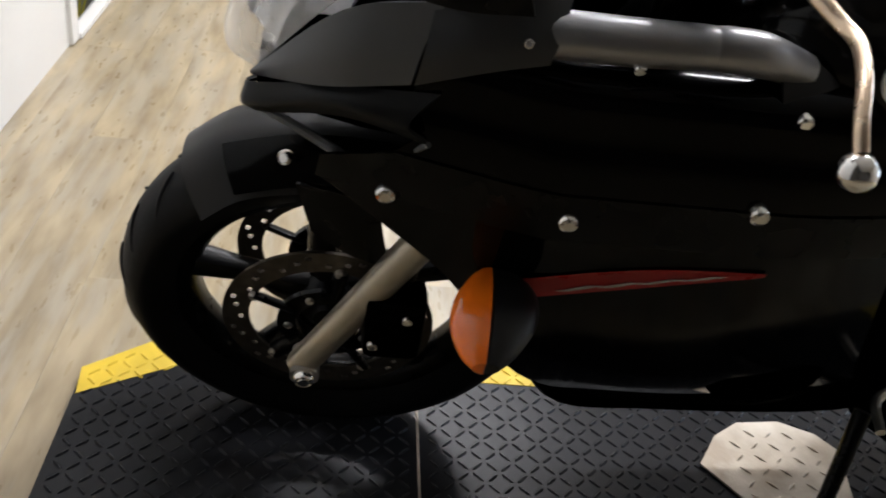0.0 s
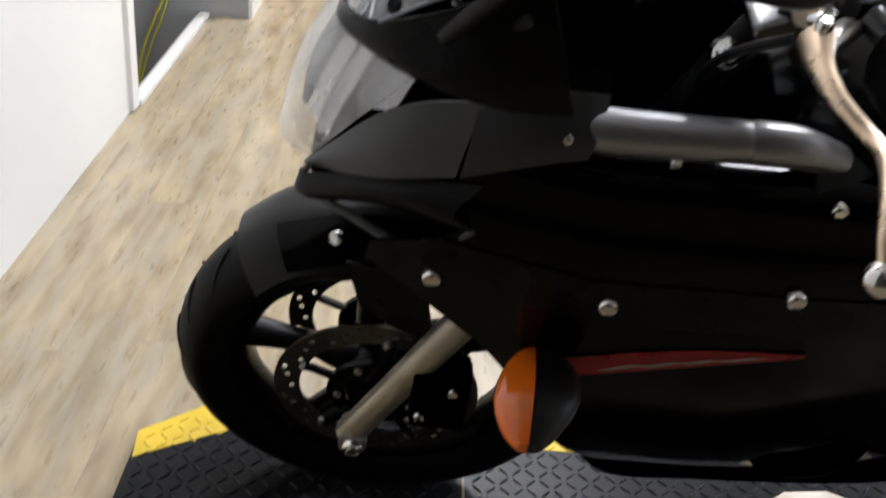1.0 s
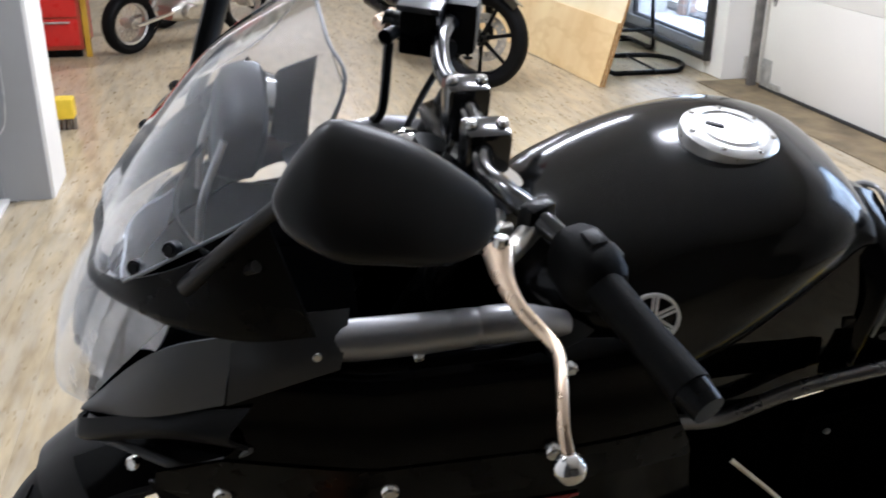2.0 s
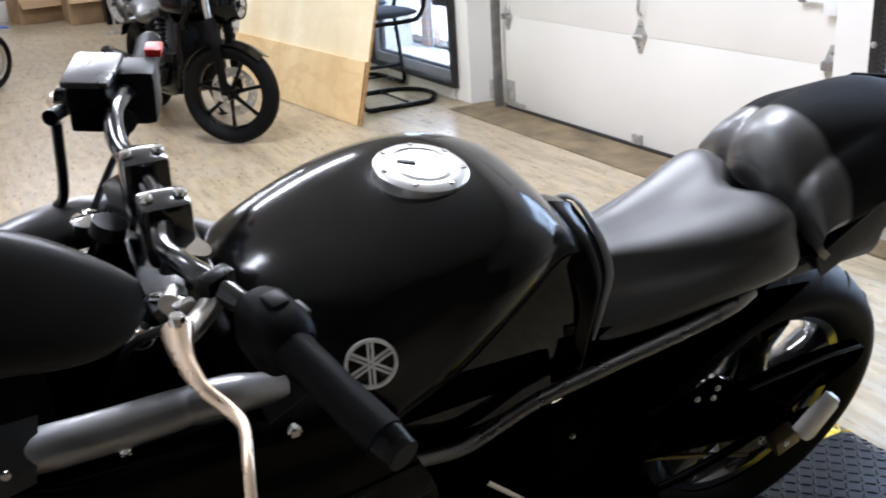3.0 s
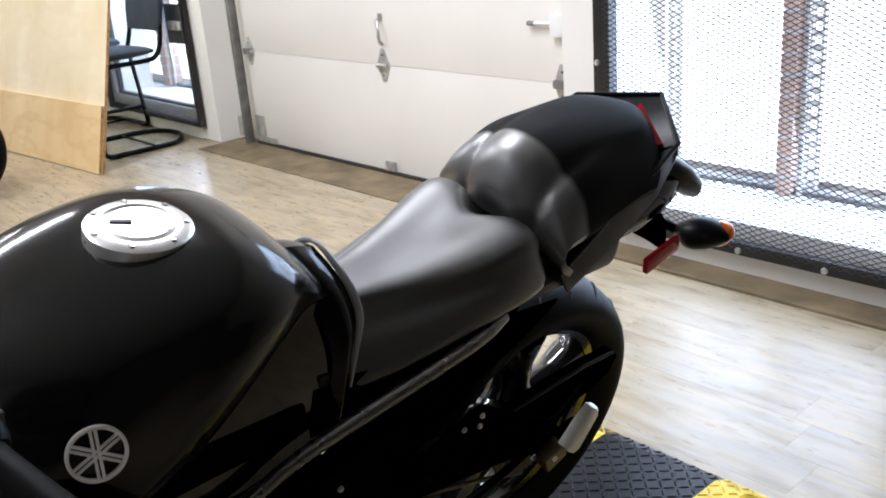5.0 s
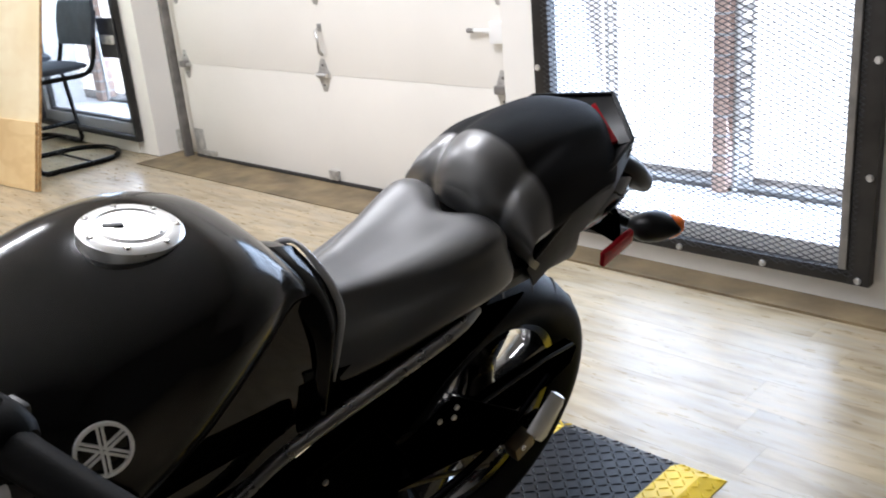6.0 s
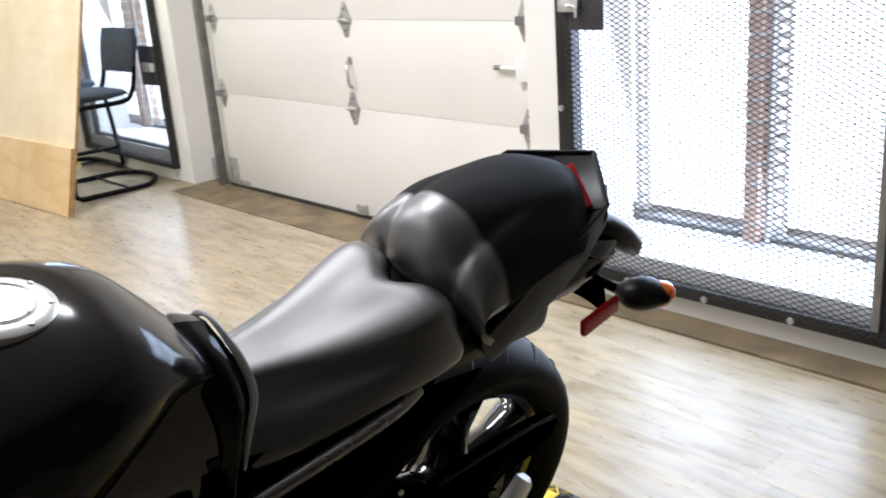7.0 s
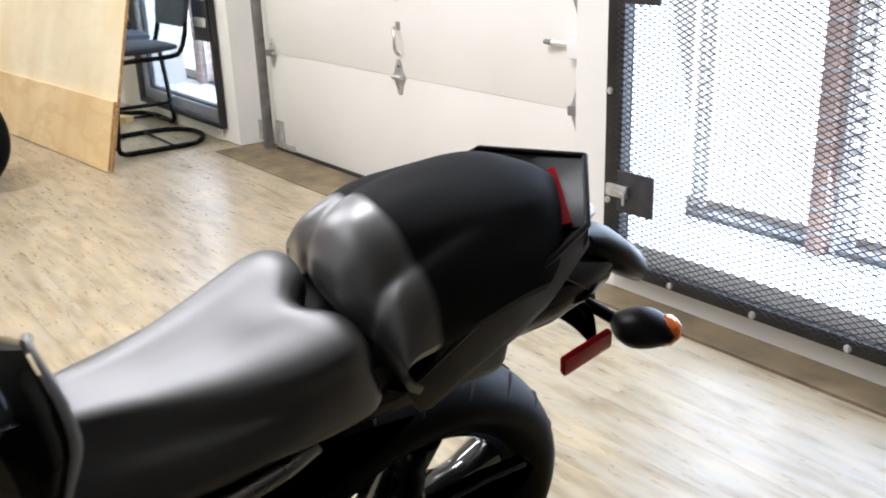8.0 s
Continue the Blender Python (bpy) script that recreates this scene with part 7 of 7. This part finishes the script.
    part("handlebar", tube([(-0.36, 0.36, 0.98), (-0.2, 0.28, 0.99), (-0.08, 0.24, 0.90), (0.08, 0.24, 0.90), (0.2, 0.28, 0.99), (0.36, 0.36, 0.98)], 0.011, 10, 5), SATIN_BLACK, t)
    part("side_stand", tube([(0.10, 0.70, 0.24), (0.20, 0.74, 0.012)], 0.009, 8, 1), SATIN_BLACK, t)
    for c in t.children:
        if not c.name.startswith("wheel"):
            c.matrix_basis = Matrix.Diagonal((1, 1, 0.80, 1))
    return t


dirt_bike(pose(-7.32, -0.02, 0.0, 0, -6, 225), RED_PLASTIC, WHITE_PLASTIC, "red and white trail motorcycle with wire wheels on its stand")
dirt_bike(pose(-8.35, 0.15, 0.0, 0, -6, 225), mat("blue_plastic", (0.02, 0.06, 0.30), 0.3), SATIN_BLACK, "blue and black trail motorcycle parked further back")

# ---- clutter at the far end and by the recess ----
cab = thing("tool_cabinet", "red metal tool cabinet with a yellow corner post", "tool cabinet", pose(-6.72, -1.30, 0))
part("cabinet_body", box(-0.25, 0.25, -0.25, 0.22, 0.05, 0.85, 0.01), mat("red_enamel", (0.42, 0.06, 0.03), 0.35, vary=0.15), cab)
for k in range(4):
    dr = part("drawer", box(0.25, 0.262, -0.23, 0.20, 0.08 + 0.19 * k, 0.255 + 0.19 * k, 0.004), RED_PLASTIC, cab)
    part("drawer_handle", tube([(0.275, -0.18, 0.235 + 0.19 * k), (0.275, 0.15, 0.235 + 0.19 * k)], 0.007, 8, 1), GALV, dr)
part("corner_post", box(0.20, 0.245, 0.225, 0.262, 0.0, 0.86, 0.004), mat("yellow_enamel", (0.62, 0.36, 0.03), 0.4), cab, "yellow corner post")
for sx in (-0.2, 0.2):
    part("foot", box(sx - 0.03, sx + 0.03, -0.2, 0.2, 0, 0.05, 0.005), SATIN_BLACK, cab)

for (x, y, w, d, h, m_, lab) in ((-13.2, 1.55, 0.7, 0.5, 0.42, CARD, "open brown cardboard box on the floor"), (-12.6, 1.95, 0.45, 0.5, 0.55, SATIN_BLACK, "dark plastic storage tub"), (-13.9, 1.0, 0.5, 0.6, 0.35, CARD, "low cardboard carton on the floor"),
                                 (-12.9, 2.35, 0.5, 0.4, 0.7, mat("navy_tub", (0.02, 0.03, 0.06), 0.4), "dark blue storage crate")):
    bx = thing("storage_box", lab, "box", pose(x, y, 0, 0, 0, rng.uniform(-15, 15)), group="storage boxes")
    for nm, ext in (("long_side", (-w / 2, w / 2, -d / 2, -d / 2 + 0.01, 0.01, h)), ("long_side", (-w / 2, w / 2, d / 2 - 0.01, d / 2, 0.01, h)),
                    ("short_side", (-w / 2, -w / 2 + 0.01, -d / 2 + 0.01, d / 2 - 0.01, 0.01, h)), ("short_side", (w / 2 - 0.01, w / 2, -d / 2 + 0.01, d / 2 - 0.01, 0.01, h)),
                    ("box_bottom", (-w / 2, w / 2, -d / 2, d / 2, 0.0, 0.01))):
        part(nm, box(*ext), m_, bx, smooth=False)
    part("flap", moved(box(0, 0.25, -d / 2, d / 2, 0, 0.006), Matrix.Translation((w / 2, 0, h)) @ pose(0, 0, 0, 0, 35, 0)), m_, bx, smooth=False)
cbn = thing("white_cabinet", "white storage cabinet against the far wall", "cabinet", pose(-14.6, 0.4, 0))
part("cabinet_body", box(-0.3, 0.3, -0.8, 0.8, 0, 0.9, 0.01), WALL_WHITE, cbn)
for k in range(3):
    dr = part("cabinet_door", box(0.3, 0.318, -0.78 + 0.53 * k, -0.27 + 0.53 * k, 0.05, 0.86, 0.004), WALL_WHITE, cbn)
    part("door_handle", tube([(0.335, -0.32 + 0.53 * k, 0.5), (0.335, -0.32 + 0.53 * k, 0.62)], 0.006, 8, 1), GALV, dr)
fan = thing("floor_fan", "round grey floor fan standing at the far end", "fan", pose(-11.2, 1.75, 0, 0, 0, -60))
part("fan_ring", lathe([(0.24, -0.05), (0.26, -0.04), (0.26, 0.04), (0.24, 0.05)], 40, m=Matrix.Translation((0, 0, 0.36)), close=True), GALV, fan)
for k in range(10):
    a = math.pi * k / 10
    part("guard_wire", tube([(0.05, -0.25 * math.cos(a), 0.36 - 0.25 * math.sin(a)), (0.05, 0.25 * math.cos(a), 0.36 + 0.25 * math.sin(a))], 0.003, 5, 1), GALV, fan)
for k in range(4):
    part("fan_blade", moved(box(-0.004, 0.004, 0.03, 0.21, -0.06, 0.06, 0.003), Matrix.Translation((0, 0, 0.36)) @ pose(0, 0, 0, 90 * k, 0, 0) @ pose(0, 0, 0, 0, 25, 0)), GREY_PLASTIC, fan)
part("fan_stand", tube([(0, -0.24, 0.02), (0, -0.26, 0.36)], 0.012, 8, 1), GALV, fan)
part("fan_stand", tube([(0, 0.24, 0.02), (0, 0.26, 0.36)], 0.012, 8, 1), GALV, fan)
part("fan_foot", box(-0.15, 0.15, -0.26, -0.22, 0, 0.03, 0.005), GALV, fan)
part("fan_foot", box(-0.15, 0.15, 0.22, 0.26, 0, 0.03, 0.005), GALV, fan)

solo("extension_cord", tube([(-3.530, -1.115, 0.40), (-3.528, -1.123, 0.312), (-3.526, -1.146, 0.22), (-3.522, -1.183, 0.089), (-3.520, -1.240, -0.047), (-3.515, -1.284, -0.162), (-3.50, -1.31, -0.30), (-3.47, -1.33, -0.425)], 0.0055, 8, 8), YELLOW_CORD, "yellow extension cord hanging in the recess", "cord")
solo("extension_cord", tube([(-3.530, -1.110, 0.40), (-3.528, -1.121, 0.30), (-3.526, -1.140, 0.20), (-3.522, -1.170, 0.08), (-3.520, -1.215, -0.05), (-3.515, -1.262, -0.17), (-3.49, -1.30, -0.31), (-3.44, -1.33, -0.425)], 0.0045, 8, 8), YELLOW_CORD, "second yellow cord strand hanging in the recess", "cord")
outlet = solo("wall_outlet", box(-3.546, -3.520, -1.152, -1.083, 0.292, 0.40, 0.004), PLASTIC, "black outlet box on the grey board", "outlet")
solo("grey_cable", tube([(-3.525, -1.110, 0.295), (-3.525, -1.105, 0.268), (-3.525, -1.075, 0.252), (-3.525, -1.040, 0.257), (-3.525, -1.00, 0.29), (-3.525, -0.975, 0.36), (-3.53, -0.965, 0.60), (-3.53, -0.965, 1.6)], 0.003, 8, 6), GALV, "thin grey cable looping from the outlet", "cable")
tr = thing("yellow_broom", "yellow-headed broom standing on the floor beyond the wall end", "broom", pose(-4.62, -1.02, 0))
part("broom_head", box(-0.05, 0.05, -0.12, 0.12, 0.06, 0.16, 0.01), YELLOW, tr)
for k in range(9):
    part("bristle_tuft", tube([(0, -0.11 + 0.0275 * k, 0.065), (0.01, -0.112 + 0.028 * k, 0.0)], [0.012, 0.014], 6, 1), DUST, tr)
part("broom_handle", tube([(0, 0, 0.15), (-0.05, -0.25, 1.35)], 0.012, 10, 1), YELLOW, tr)

# ---- floor planks ----
PW, PL = 0.152, 1.22
proto = None
rng = random.Random(11)
far_v, far_f = [], []
count = 0
y = 2.664
row = 0
while y - PW > -4.0:
    x = -16.0 + rng.uniform(0, PL)
    start = -16.0
    while start < 3.0:
        end = min(x, 3.0)
        xc, yc = (start + end) / 2, y - PW / 2
        whole = abs(end - start - PL) < 1e-3
        blocked = yc < -1.03 and end > -3.57
        if not blocked and end - start > 0.02:
            if whole and -6.9 < xc < 1.6 and yc > -1.0 and count < 290:
                if proto is None:
                    pm = finish("plank", box(-PL / 2 + 0.0002, PL / 2 - 0.0002, -PW / 2 + 0.0002, PW / 2 - 0.0002, -0.006, 0.0), PLANK)
                    proto = pm
                o = new("plank", proto)
                o.parent, o.location = floor_bed, (xc, yc, 0)
                count += 1
            else:
                k = len(far_v)
                far_v += [(start + 0.0002, y - PW + 0.0002, 0), (end - 0.0002, y - PW + 0.0002, 0), (end - 0.0002, y - 0.0002, 0), (start + 0.0002, y - 0.0002, 0),
                          (start + 0.0002, y - PW + 0.0002, -0.006), (end - 0.0002, y - PW + 0.0002, -0.006), (end - 0.0002, y - 0.0002, -0.006), (start + 0.0002, y - 0.0002, -0.006)]
                far_f += [(k, k + 1, k + 2, k + 3), (k, k + 4, k + 5, k + 1), (k + 1, k + 5, k + 6, k + 2), (k + 2, k + 6, k + 7, k + 3), (k + 3, k + 7, k + 4, k)]
        start = end
        x += PL
    y -= PW
    row += 1
me = bpy.data.meshes.new("far_planks")
me.from_pydata(far_v, [], far_f)
me.materials.append(PLANK)
fp = new("far_planks", me)
fp.parent = floor_bed
tagged(fp, kind="stuff")
